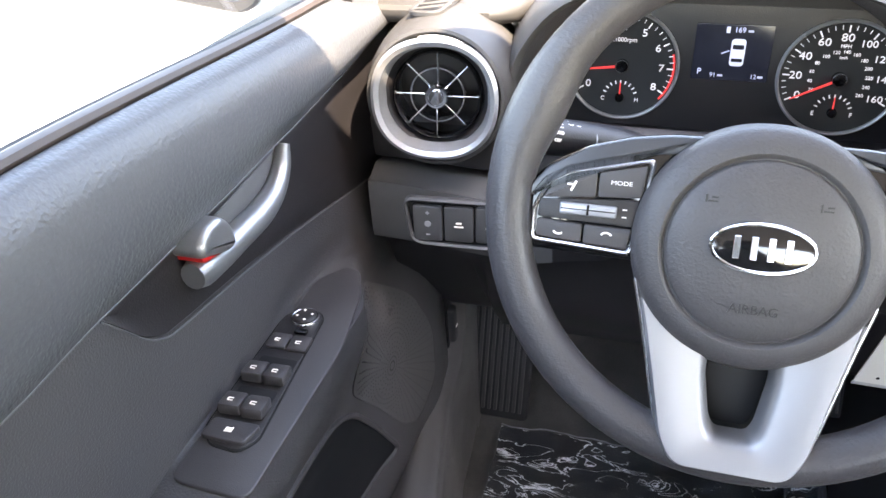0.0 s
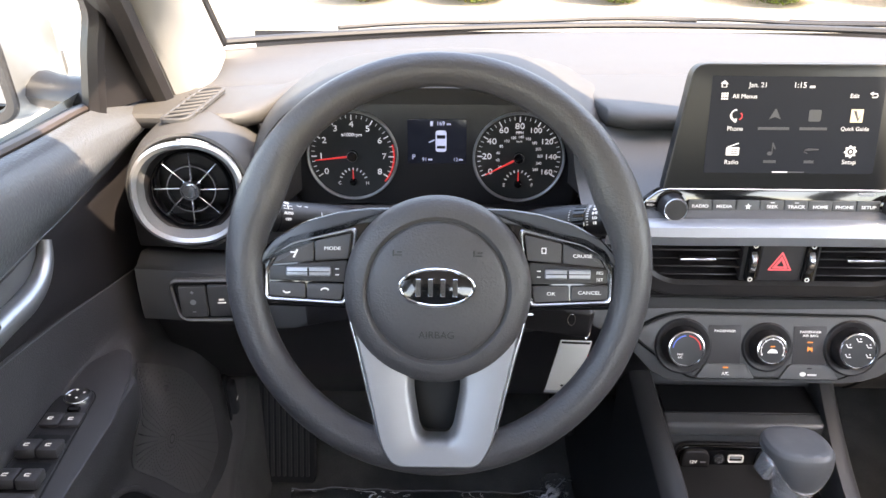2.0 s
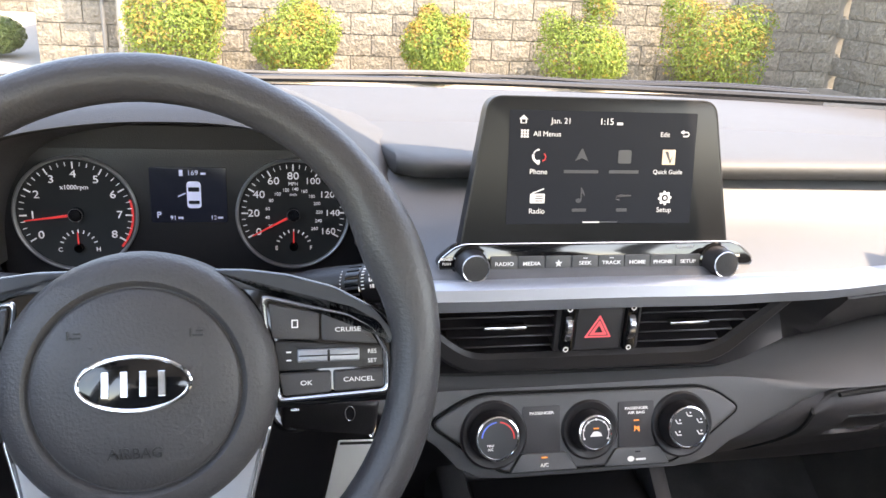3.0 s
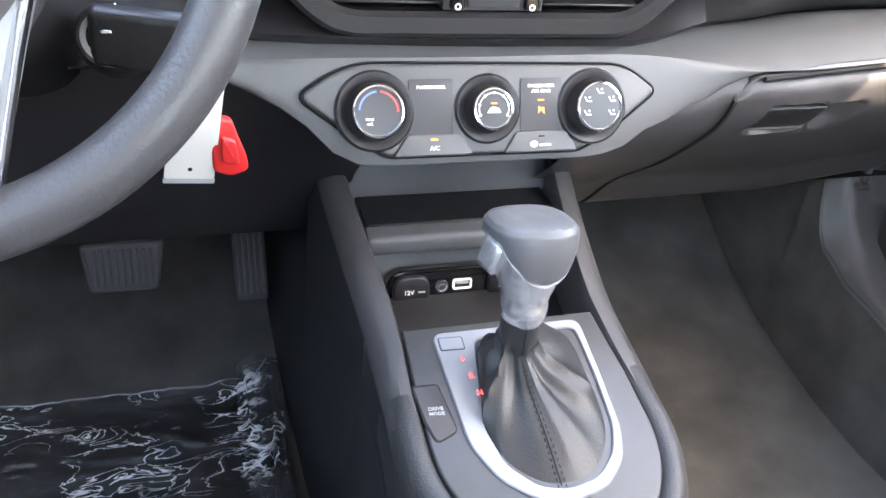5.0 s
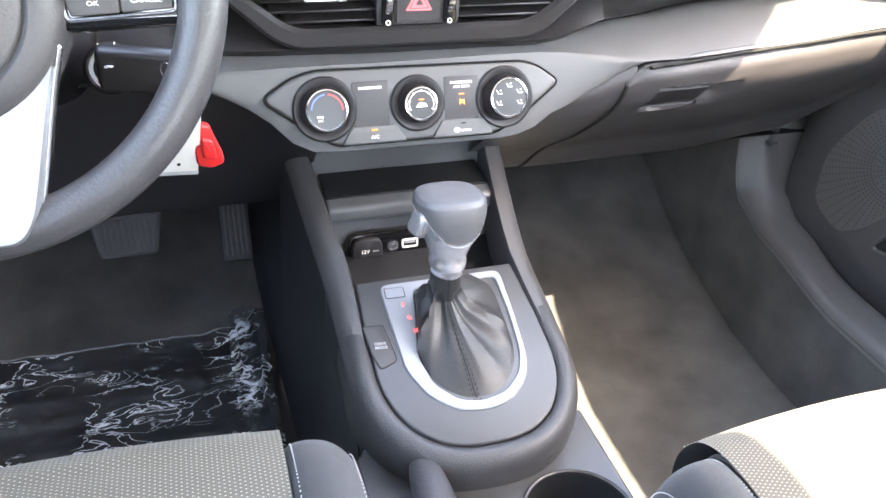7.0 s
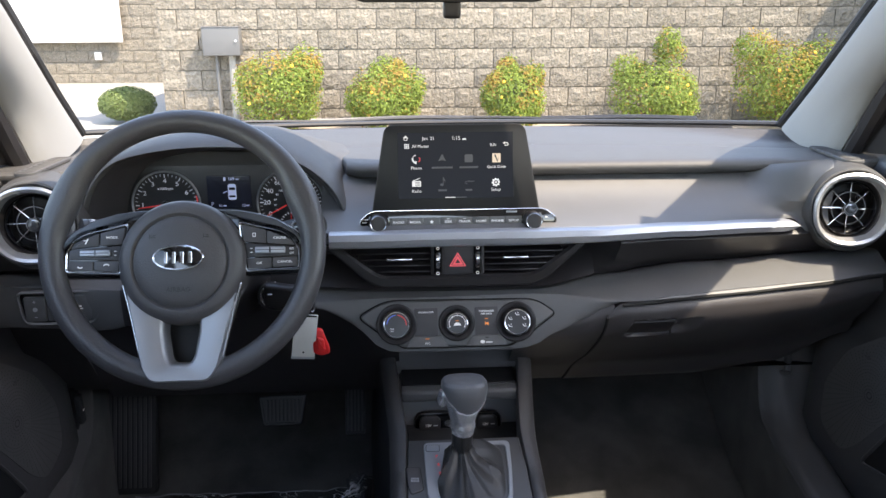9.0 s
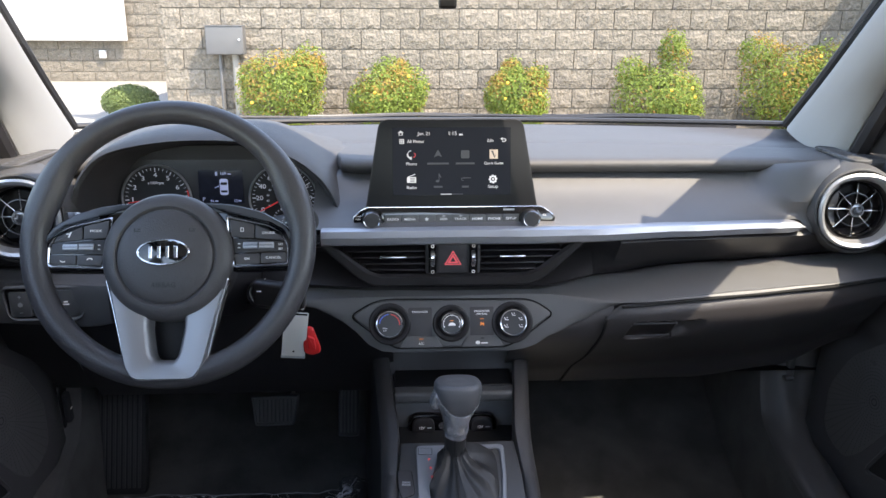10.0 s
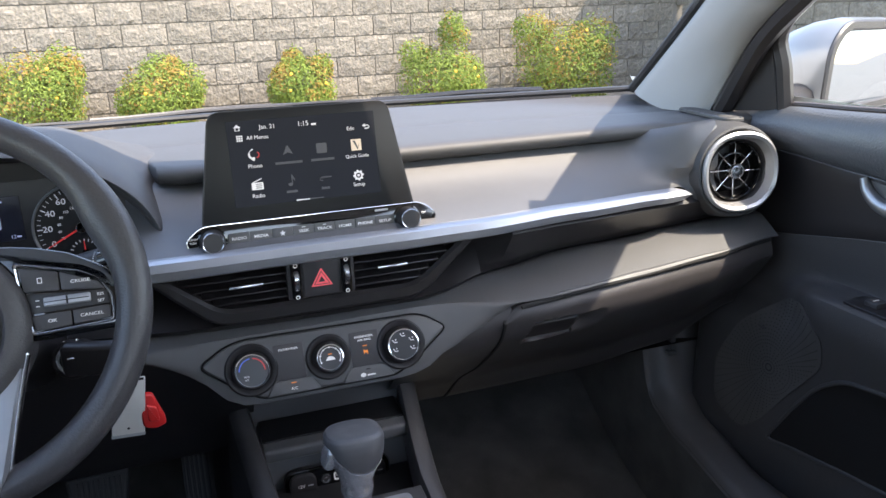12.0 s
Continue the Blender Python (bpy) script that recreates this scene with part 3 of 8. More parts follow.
def dash_top():
    rows = []
    for i in range(61):
        x = lerp(-0.725, 0.725, i / 60)
        k = (abs(x) / 0.7) ** 2
        w = screen_base(x)
        crown = 0.004 * math.cos(x * 2)
        pts = [w + Vector((0, 0.03, -0.03)), w, Vector((x, 0.55 - 0.14 * k, 0.915 + crown)), Vector((x, 0.34 - 0.08 * k, 0.9205 + crown))]
        pts = drop_line(pts, 8)
        pts += [Vector((x, 0.332 - 0.08 * k, 0.9185 + crown)), Vector((x, 0.326 - 0.08 * k, 0.9215 + crown))]
        drv = min(1.0, max(0.0, (x + 0.585) / 0.04)) * min(1.0, max(0.0, (-0.165 - x) / 0.04))
        edge = 0.132 - 0.01 * k + 0.155 * drv
        pts += drop_line([Vector((x, 0.318 - 0.08 * k, 0.922 + crown)), Vector((x, lerp(0.22, 0.305, drv), 0.9275)), Vector((x, edge + 0.014, 0.9265)), Vector((x, edge, 0.916)), Vector((x, edge + 0.012, 0.9035)), Vector((x, edge + 0.05, 0.900))], 14)
        rows.append(pts)
    part("top_pad", surf(rows), pad_mat, dash, "soft dark grey dash top pad with a seam")
    # upper face under the lip, passenger side and behind the display
    rows = []
    for i in range(91):
        x = lerp(-0.21, 0.615, i / 90)
        y, z = strip_y(x), strip_z(x)
        end = max(0.0, (x - 0.50) / 0.115)
        meet = min(1.0, max(0.0, (x - 0.485) / 0.095))
        curl = min(1.0, max(0.0, (x - 0.557) / 0.022))
        meet = meet * meet * (3 - 2 * meet)
        line = drop_line([Vector((x, 0.180 - 0.03 * end, 0.908 + 0.008 * end)), Vector((x, 0.150 - 0.025 * end, 0.901 + 0.010 * end)), Vector((x, 0.130 - 0.015 * end, 0.886 + 0.007 * end)), Vector((x, 0.100, 0.866)), Vector((x, y + 0.034 - 0.022 * curl, z + 0.013 - 0.006 * curl)), Vector((x, y + 0.020 - 0.010 * curl, z + 0.0085 - 0.024 * curl))], 14)
        rows.append([Vector((p.x, lerp(p.y, 0.062 + 0.5 * max(0.0, p.z - 0.895), 0.85 * meet * min(1.0, max(0.0, (p.z - z - 0.011) / 0.022))), p.z + 0.016 * meet * max(0.0, (p.z - 0.85) / 0.06))) for p in line])
    part("upper_face", surf(rows), face_mat, dash, "mid grey dash face above the silver strip")
    # silver strip
    rows = []
    for i in range(121):
        x = lerp(-0.190, 0.560, i / 120)
        end = min(1.0, max(0.0, (0.560 - x) / 0.022)) ** 0.5
        h = lerp(0.0125, 0.0095, max(0, (x - 0.1) / 0.47)) * max(0.06, end)
        y, z = strip_y(x), strip_z(x)
        rows.append([Vector((x, y + dy, z + dz)) for dy, dz in ((0.024, h * 0.82), (0.007, h), (0.001, h * 0.8), (-0.003, h * 0.1), (0.000, -h * 0.75), (0.006, -h), (0.02, -h))])
    part("trim_strip", surf(rows), trim_mat, dash, "long satin silver trim strip")
    # dark band under the strip
    rows = []
    for i in range(49):
        x = lerp(-0.72, 0.70, i / 48)
        y, z = strip_y(x), strip_z(x)
        c = min(1.0, max(0.0, (0.250 - abs(x - 0.003)) / 0.035))
        c = c * c * (3 - 2 * c)
        y += 0.074 * min(1.0, max(0.0, (-0.20 - x) / 0.10))
        rows.append(drop_line([Vector((x, y + 0.018, z - 0.008)), Vector((x, y + 0.008 + 0.055 * c, z - 0.016)), Vector((x, lerp(max(y + 0.010, lerp(y, mid_back(x), 0.5)), 0.082, c), lerp(z, mid_top(x), 0.5))), Vector((x, mid_back(x) - 0.002, mid_top(x) + 0.008)), Vector((x, mid_back(x) + 0.03, mid_top(x) - 0.006))], 9))
    part("dark_band", surf(rows), dark_mat, dash, "black plastic band below the silver strip")
    # mid panel with a soft crest; black round the steering column
    for x0, x1, steps, mat, label in ((-0.72, -0.520, 12, face_mat, "grey panel round the driver's switches"), (-0.520, -0.222, 18, dark_mat, "black panel round the steering column"), (-0.222, 0.715, 48, face_mat, "grey panel sweeping across the dash above the glove box")):
        rows = []
        for i in range(steps + 1):
            x = lerp(x0, x1, i / steps)
            y, zt = mid_y(x), mid_top(x)
            zb = mid_foot(x)
            b, d = mid_back(x), mid_drop(x)
            line = drop_line([Vector((x, b + 0.03, zt - 0.006)), Vector((x, b, zt)), Vector((x, lerp(b, y, 0.35), zt - d * 0.22)), Vector((x, lerp(b, y, 0.8), zt - d * 0.75)), Vector((x, y, zt - d)), Vector((x, y, lerp(zt - d, zb, 0.5))), Vector((x, y + 0.003, zb + 0.001)), Vector((x, y + 0.014, zb)), Vector((x, y + 0.06, zb + 0.003))], 22)
            rows.append([p + Vector((0, lean_in(x, p.z), 0)) for p in line])
        part("mid_panel", surf(rows), mat, dash, label)
    # driver's knee panel
    rows = []
    for i in range(33):
        x = lerp(-0.715, -0.09, i / 32)
        edge = 0.03 if x < -0.6 else 0.0
        rows.append(drop_line([Vector((x, mid_y(x) + 0.030, mid_foot(x) + 0.012)), Vector((x, mid_y(x) + 0.022, mid_foot(x) - 0.004)), Vector((x, 0.092 + edge, 0.60)), Vector((x, 0.150 + edge, 0.525)), Vector((x, 0.175 + edge, 0.512)), Vector((x, 0.30, 0.53))], 12))
    part("knee_panel", surf(rows), dark_mat, dash, "black lower panel under the steering column")
    # near-black sheets put the shade under and behind the dash into colour
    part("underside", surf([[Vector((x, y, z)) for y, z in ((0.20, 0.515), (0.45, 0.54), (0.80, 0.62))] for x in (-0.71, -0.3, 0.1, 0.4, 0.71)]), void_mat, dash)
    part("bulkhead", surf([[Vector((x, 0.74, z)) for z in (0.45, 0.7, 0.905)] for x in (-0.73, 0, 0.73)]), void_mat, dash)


dash_top()


def round_vent(side):
    """A round corner vent: a barrel pod, a silver ring, a turning louvre with eight blades and a hub."""
    x, y, z = side * 0.640, 0.050, 0.857
    m = facing(x, y, z, 4.0, side * -6.0)
    pod = part("vent_pod", revolve([(0.060, -0.004), (0.0640, 0.001), (0.0670, 0.000), (0.0695, -0.007), (0.0720, -0.022), (0.0745, -0.045), (0.0755, -0.080), (0.072, -0.13), (0.060, -0.20)], m, 56), pad_mat, dash, "rounded corner pod of the dash")
    sq = [Vector((p[0], p[1])) for p in oval(0.0615, 0.0590, 56, power=2.25)]
    rows = []
    for k, (grow, h) in enumerate(((0.000, 0.000), (0.0005, 0.006), (-0.003, 0.0085), (-0.0075, 0.006), (-0.0095, -0.002), (-0.0120, -0.010))):
        rows.append([m @ Vector((p.x + p.normalized().x * grow, p.y + p.normalized().y * grow, h)) for p in sq])
    ring = part("vent_ring", surf(rows, close_v=True), ring_mat, pod, "satin silver vent ring")
    part("vent_cone", revolve([(0.0505, -0.008), (0.046, -0.014), (0.0445, -0.030), (0.0445, -0.05), (0.0, -0.05)], m, 48), dark_mat, pod)
    part("louvre_rim", revolve([(0.0445, -0.020), (0.0445, -0.012), (0.0425, -0.010), (0.0405, -0.013), (0.0405, -0.022)], m, 48), gloss_mat, pod)
    part("louvre_ring", revolve([(0.0272, -0.024), (0.0272, -0.013), (0.0256, -0.013), (0.0256, -0.024)], m, 40), satin_mat, pod)
    for k in range(8):
        a = radians(45 * k)
        blade = m @ Matrix.Rotation(a, 4, "Z") @ Matrix.Translation((0.026, 0, -0.019)) @ Matrix.Rotation(radians(12), 4, "X")
        part("louvre_blade", rbox((0.034, 0.0018, 0.013), blade, 0.0005, 1), chrome_mat, pod)
    part("hub", revolve([(0.0125, -0.03), (0.0125, -0.008), (0.0105, -0.004), (0.0090, -0.004), (0.0085, -0.006), (0.0, -0.006)], m, 32), chrome_mat, pod)
    part("hub_cap", revolve([(0.0072, -0.006), (0.0068, -0.0025), (0.0, -0.002)], m, 24), chrome_mat, pod)


round_vent(-1)
round_vent(1)


def defroster(side):
    """The slotted side-window outlet let into the end of the dash top."""
    m = Matrix.Translation((side * 0.655, 0.146, 0.9276)) @ Matrix.Rotation(radians(1.5), 4, "X") @ Matrix.Rotation(radians(side * 2), 4, "Z") @ Matrix.Rotation(radians(side * 3), 4, "Y")
    o = rounded([(-0.020, -0.062), (0.016, -0.066), (0.022, 0.064), (-0.012, 0.068)], 0.014)
    i = offset_poly(o, 0.0045)
    f = part("defroster_frame", band(o, i, m, 0.0050, 0.0012), pad_mat, dash)
    part("defroster_well", plate(i, m, 0.0036, 0.0002), void_mat, f)
    for k in range(7):
        part("defroster_bar", rbox((0.040, 0.0040, 0.0022), m @ pose(0.001, -0.045 + 0.0150 * k, 0.0038, 24, 0, side * -24), 0.001, 1), pad_mat, f)


defroster(-1)
defroster(1)


def binnacle():
    """The hood over the instruments: a swell of the dash top that ends in a soft lip, with a dark funnel to the dials."""
    def section(y, pts):
        return [Vector((p.x, y, p.z)) for p in drop_line([(x, 0, z) for x, z in pts], 49)]
    lip = section(0.085, [(-0.582, 0.800), (-0.580, 0.855), (-0.562, 0.905), (-0.522, 0.945), (-0.450, 0.963), (-0.372, 0.968), (-0.300, 0.963), (-0.237, 0.940), (-0.192, 0.903), (-0.170, 0.858), (-0.168, 0.815)])
    crown = section(0.140, [(-0.594, 0.800), (-0.590, 0.864), (-0.572, 0.912), (-0.528, 0.951), (-0.468, 0.976), (-0.374, 0.984), (-0.295, 0.980), (-0.240, 0.957), (-0.196, 0.925), (-0.172, 0.885), (-0.160, 0.820)])
    top = section(0.210, [(-0.604, 0.800), (-0.600, 0.866), (-0.580, 0.909), (-0.530, 0.948), (-0.480, 0.973), (-0.375, 0.983), (-0.290, 0.981), (-0.244, 0.964), (-0.207, 0.941), (-0.170, 0.920), (-0.140, 0.860)])
    slope = section(0.330, [(-0.640, 0.800), (-0.630, 0.855), (-0.604, 0.892), (-0.545, 0.926), (-0.480, 0.946), (-0.375, 0.954), (-0.280, 0.952), (-0.225, 0.940), (-0.180, 0.924), (-0.135, 0.905), (-0.110, 0.850)])
    foot = section(0.480, [(-0.680, 0.800), (-0.665, 0.845), (-0.640, 0.875), (-0.560, 0.902), (-0.480, 0.914), (-0.375, 0.919), (-0.270, 0.917), (-0.200, 0.909), (-0.140, 0.896), (-0.100, 0.870), (-0.080, 0.830)])
    c = Vector((-0.372, 0, 0.855))

    def inward(p, k, y):
        q = c + (p - c) * k
        return Vector((q.x, y, q.z))
    outer = []
    for a, b, d, e, f in zip(lip, crown, top, slope, foot):
        outer.append(drop_line([inward(a, 0.965, 0.092), inward(a, 0.985, 0.086), a, (a * 0.6 + b * 0.4) + Vector((0, -0.004, 0.003)), b, d, e, f], 30))
    hood = part("cluster_hood", surf(outer), pad_mat, dash, "soft dark hood swelling over the instruments")
    part("funnel", surf([drop_line([inward(a, 0.966, 0.0915), inward(a, 0.925, 0.118), inward(a, 0.86, 0.150), inward(a, 0.80, 0.186)], 8) for a in lip]), knee_mat, hood, "dark funnel round the dials")
    base = surf([[Vector((x, y, z)) for y, z in ((0.075, 0.800), (0.12, 0.798), (0.185, 0.792))] for x in (-0.585, -0.45, -0.37, -0.28, -0.165)])
    part("cluster_shelf", base, dark_mat, hood)
    part("inner_liner", band(rounded(rect(0.37, 0.17, -0.372, 0.860), 0.05, 8), rounded(rect(0.336, 0.128, -0.372, 0.855), 0.03, 8), facing(0, 0.190, 0), 0.006, 0.002), dark_mat, hood)


binnacle()

# ---- instrument cluster ----
CL = facing(0, 0.182, 0.855, 3.0) @ Matrix.Translation((0, -0.855, 0))
cluster = thing("instrument_cluster", (-0.372, 0.185, 0.80), "black instrument cluster with two round dials and a small display", "instrument cluster")


def at_cluster(x, z, d=0.0):
    return CL @ Matrix.Translation((x, z, d))


def dial(name, x, z, marks, start, end, needle, inner=()):
    r = 0.0565
    m = at_cluster(x, z)
    face = part(name, revolve([(0.0, 0.0012), (0.052, 0.0012), (0.0545, 0.002)], m, 56), dial_mat, cluster, "round black dial with white figures")
    part("bezel", revolve([(0.0540, 0.001), (0.0545, 0.0045), (0.0560, 0.0055), (0.0575, 0.004), (0.0575, 0.0)], m, 64), silver_mat, face, "thin silver dial ring")
    n = len(marks)
    for k, tx in enumerate(marks):
        a = radians(lerp(start, end, k / (n - 1)))
        part("figure", words(tx, 0.0105 if len(tx) < 3 else 0.0092, m @ Matrix.Translation((math.cos(a) * 0.0395, math.sin(a) * 0.0395, 0.002)), squash=1.15), backlit_mat, face)
    ticks = (n - 1) * 4
    bms = []
    for k in range(ticks + 1):
        a = lerp(start, end, k / ticks)
        big = k % 4 == 0
        ln = 0.0065 if big else 0.004
        bms.append(rbox((ln, 0.0013 if big else 0.0007, 0.0005), m @ Matrix.Rotation(radians(a), 4, "Z") @ Matrix.Translation((0.0515 - ln / 2, 0, 0.002)), 0))
    part("tick_marks", join(*bms), backlit_mat, face)
    for k, tx in enumerate(inner):
        a = radians(lerp(start, end - 8, k / (len(inner) - 1)))
        part("small_figure", words(tx, 0.0046, m @ Matrix.Translation((math.cos(a) * 0.0262, math.sin(a) * 0.0262, 0.002))), backlit_mat, face)
    a = radians(needle)
    nd = part("needle", plate([(0.004, -0.0013), (0.047, -0.0005), (0.047, 0.0005), (0.004, 0.0013)], m @ Matrix.Rotation(a, 4, "Z") @ Matrix.Translation((0, 0, 0.005)), 0.001, 0.0002, seg=1), red_needle_mat, face, "red needle")
    part("needle_hub", revolve([(0.0068, 0.001), (0.0066, 0.007), (0.0052, 0.0085), (0.0, 0.0085)], m, 28), gloss_mat, face)
    part("hub_ring", revolve([(0.0070, 0.0055), (0.0068, 0.0075), (0.0058, 0.0075)], m, 28), satin_mat, face)
    g = m @ Matrix.Translation((0, -0.034, 0.001))
    gauge = part("small_gauge", revolve([(0.0046, 0.001), (0.0044, 0.005), (0.0036, 0.006), (0.0, 0.006)], g, 20), gloss_mat, face, "small gauge with a red pointer")
    part("gauge_pointer", plate([(-0.0008, 0.003), (0.0008, 0.003), (0.0004, 0.0165), (-0.0004, 0.0165)], g @ Matrix.Translation((0, 0, 0.003)), 0.0008, 0.0002, seg=1), red_needle_mat, gauge)
    bms = []
    for k in range(9):
        a = lerp(160, 20, k / 8)
        bms.append(rbox((0.0034, 0.0011, 0.0005), g @ Matrix.Rotation(radians(a), 4, "Z") @ Matrix.Translation((0.0165, 0, 0.001)), 0))
    part("gauge_marks", join(*bms), backlit_mat, gauge)
    return face, m, g


def build_cluster():
    part("panel", plate(rounded(rect(0.345, 0.135, -0.372, 0.855), 0.02), CL, 0.001, 0.0004), dark_mat, cluster)
    t, m, g = dial("tachometer", -0.476, 0.856, [str(k) for k in range(9)], 212, -32, 187)
    part("caption", words("x1000rpm", 0.0062, m @ Matrix.Translation((0.0, 0.0265, 0.002))), backlit_mat, t)
    part("gauge_letter", words("C", 0.006, g @ Matrix.Translation((-0.0175, -0.002, 0.001))), backlit_mat, t)
    part("gauge_letter", words("H", 0.006, g @ Matrix.Translation((0.0175, -0.002, 0.001))), backlit_mat, t)
    part("red_zone", revolve([(0.0508, 0.0022), (0.0530, 0.0022)], m, 12, 56, -40), red_needle_mat, t)
    s, m, g = dial("speedometer", -0.269, 0.855, [str(k) for k in range(0, 161, 20)], 208, -28, 208, [str(k) for k in range(20, 261, 20)])
    part("caption", words("MPH", 0.0048, m @ Matrix.Translation((0.0, 0.0315, 0.002))), backlit_mat, s)
    part("caption", words("km/h", 0.0036, m @ Matrix.Translation((0.0, 0.0205, 0.002))), backlit_mat, s)
    part("gauge_letter", words("E", 0.006, g @ Matrix.Translation((-0.0175, -0.002, 0.001))), backlit_mat, s)
    part("gauge_letter", words("F", 0.006, g @ Matrix.Translation((0.0175, -0.002, 0.001))), backlit_mat, s)
    d = part("trip_display", plate(rounded(rect(0.073, 0.056, -0.3705, 0.875), 0.002), CL, 0.0025, 0.0005), lcd_mat, cluster, "small dark blue trip display showing a car outline")
    for tx, sz, x, z in (("169", 0.0072, -0.366, 0.8975), ("P", 0.0085, -0.3995, 0.855), ("91", 0.0062, -0.386, 0.852), ("12", 0.0062, -0.3475, 0.852)):
        part("reading", words(tx, sz, at_cluster(x, z, 0.003)), lcd_icon_mat, d)
    for x, z in ((-0.379, 0.852), (-0.341, 0.852), (-0.356, 0.8968)):
        part("unit_mark", bar(0.005, 0.002, at_cluster(x, z, 0.0027)), lcd_icon_mat, d)
    part("pump_icon", plate(rect(0.0035, 0.006), at_cluster(-0.377, 0.8975, 0.0027), 0.0005, 0.0001, seg=1), lcd_icon_mat, d)
    car = part("car_icon", plate(rounded(rect(0.0135, 0.027), 0.004), at_cluster(-0.3655, 0.8755, 0.0027), 0.0004, 0.0001, seg=1), lcd_icon_mat, d, "pale car outline seen from above")
    for w, h, dz in ((0.0105, 0.0045, 0.0055), (0.0105, 0.0035, -0.0075)):
        part("icon_window", plate(rounded(rect(w, h), 0.001), at_cluster(-0.3655, 0.8755 + dz, 0.0033), 0.0003, 0.0001, seg=1), lcd_mat, car)
    part("icon_door", bar(0.008, 0.0012, at_cluster(-0.3770, 0.8755, 0.0027) @ pose(0, 0, 0, 0, 0, 25)), lcd_icon_mat, car)


build_cluster()

# ---- infotainment display ----
SC = facing(0.0, 0.033, 0.856, 9.3)
display = thing("infotainment_display", (0.0, 0.06, 0.84), "tablet-like black touchscreen display showing a dark menu", "touchscreen")


def build_display():
    # outline in the display's plane, its foot on the radio panel
    out = rounded([(-0.1265, 0.014), (0.1315, 0.014), (0.1085, 0.1465), (-0.1045, 0.1465)], (0.004, 0.004, 0.014, 0.014), 6)
    m = SC @ Matrix.Translation((0, 0, -0.016))
    body = part("housing", plate(out, m, 0.0165, 0.002), bezel_mat, display, "glossy black display housing")
    part("edge_rim", band(out, offset_poly(out, 0.0016), SC @ Matrix.Translation((0, 0, -0.0008)), 0.0015, 0.0004), dark_mat, body)
    S = SC @ Matrix.Translation((0, 0, 0.0007))
    part("lit_panel", plate(rect(0.176, 0.100, 0.0025, 0.0845), S, 0.0004, 0.0001, seg=1), screen_mat, body, "dark lit panel")
    U = SC @ Matrix.Translation((0.0025, 0.0845, 0.0013))

    def u(px, py):
        # places on the lit panel, from its middle
        return U @ Matrix.Translation((px, py, 0))
    for tx, sz, x, y in (("Jan. 21", 0.0078, -0.041, 0.041), ("1:15", 0.0088, 0.001, 0.041), ("All Menus", 0.0070, -0.0535, 0.0295), ("Edit", 0.0066, 0.0575, 0.0305),
                         ("Phone", 0.0072, -0.060, -0.0035), ("Quick Guide", 0.0062, 0.0625, -0.003), ("Radio", 0.0072, -0.060, -0.0385), ("Setup", 0.0072, 0.0615, -0.0375)):
        part("screen_text", words(tx, sz * 0.9, u(x, y), depth=0.0001), ui_mat, body)
    part("am_mark", bar(0.0055, 0.0022, u(0.0135, 0.0395), 0.0003), ui_mat, body)
    home = part("home_icon", plate([(-0.0028, -0.003), (0.0028, -0.003), (0.0028, 0.0005), (0.0042, 0.0005), (0, 0.0042), (-0.0042, 0.0005), (-0.0028, 0.0005)], u(-0.0755, 0.0415), 0.0003, 0.0001, seg=1), ui_mat, body)
    part("home_core", plate(rect(0.0035, 0.0028, 0, -0.001), u(-0.0755, 0.0415) @ Matrix.Translation((0, 0, 0.0003)), 0.0002, 0.0001, seg=1), screen_mat, home)
    part("back_icon", tube([u(-0.004, 0) @ Vector(p) for p in ((0.0785, 0.033, 0.0002), (0.0835, 0.033, 0.0002), (0.0848, 0.0312, 0.0002), (0.0835, 0.0294, 0.0002), (0.0790, 0.0294, 0.0002))], 0.0006, 6), ui_mat, body)
    part("back_head", plate([(-0.002, 0), (0.0015, -0.002), (0.0015, 0.002)], u(0.0742, 0.033), 0.0003, 0.0001, seg=1), ui_mat, body)
    for i in range(3):
        for j in range(3):
            part("grid_dot", bar(0.0019, 0.0019, u(-0.0765 + 0.0025 * i, 0.0272 + 0.0025 * j), 0.0003), ui_mat, body)
    # handset
    arc = [u(-0.060, 0.0105) @ Vector((0.0056 * math.cos(radians(a)), 0.0056 * math.sin(radians(a)), 0.0002)) for a in range(95, 276, 15)]
    ph = part("phone_icon", tube(arc, [0.0021, 0.0021, 0.0013, 0.0011, 0.0011, 0.0011, 0.0011, 0.0011, 0.0011, 0.0011, 0.0013, 0.0021, 0.0021], 8, flat=0.3), ui_mat, body)
    part("phone_wave", tube([u(-0.0575, 0.0095) @ Vector((0.0034 * math.cos(radians(a)), 0.0034 * math.sin(radians(a)), 0.0002)) for a in range(-80, 61, 20)], 0.0006, 6), red_print_mat, ph)
    # greyed icons: a triangle, a card, a note, a plug
    part("dim_icon", plate([(-0.006, -0.004), (0, -0.0015), (0.006, -0.004), (0.0006, 0.0065), (-0.0006, 0.0065)], u(-0.0205, 0.0105), 0.0003, 0.0001, seg=1), ui_dim_mat, body)
    part("dim_icon", plate(rounded(rect(0.0125, 0.012), 0.002), u(0.020, 0.0105), 0.0003, 0.0001, seg=1), ui_dim_mat, body)
    for x, y, w in ((-0.0205, -0.003, 0.032), (0.020, -0.003, 0.028), (-0.0205, -0.0375, 0.013), (0.020, -0.0375, 0.010)):
        part("dim_caption", bar(w, 0.0028, u(x, y), 0.0003), ui_dim_mat, body)
    note = part("note_icon", plate(oval(0.0026, 0.0020, 14), u(-0.0215, -0.029), 0.0003, 0.0001, seg=1), ui_dim_mat, body)
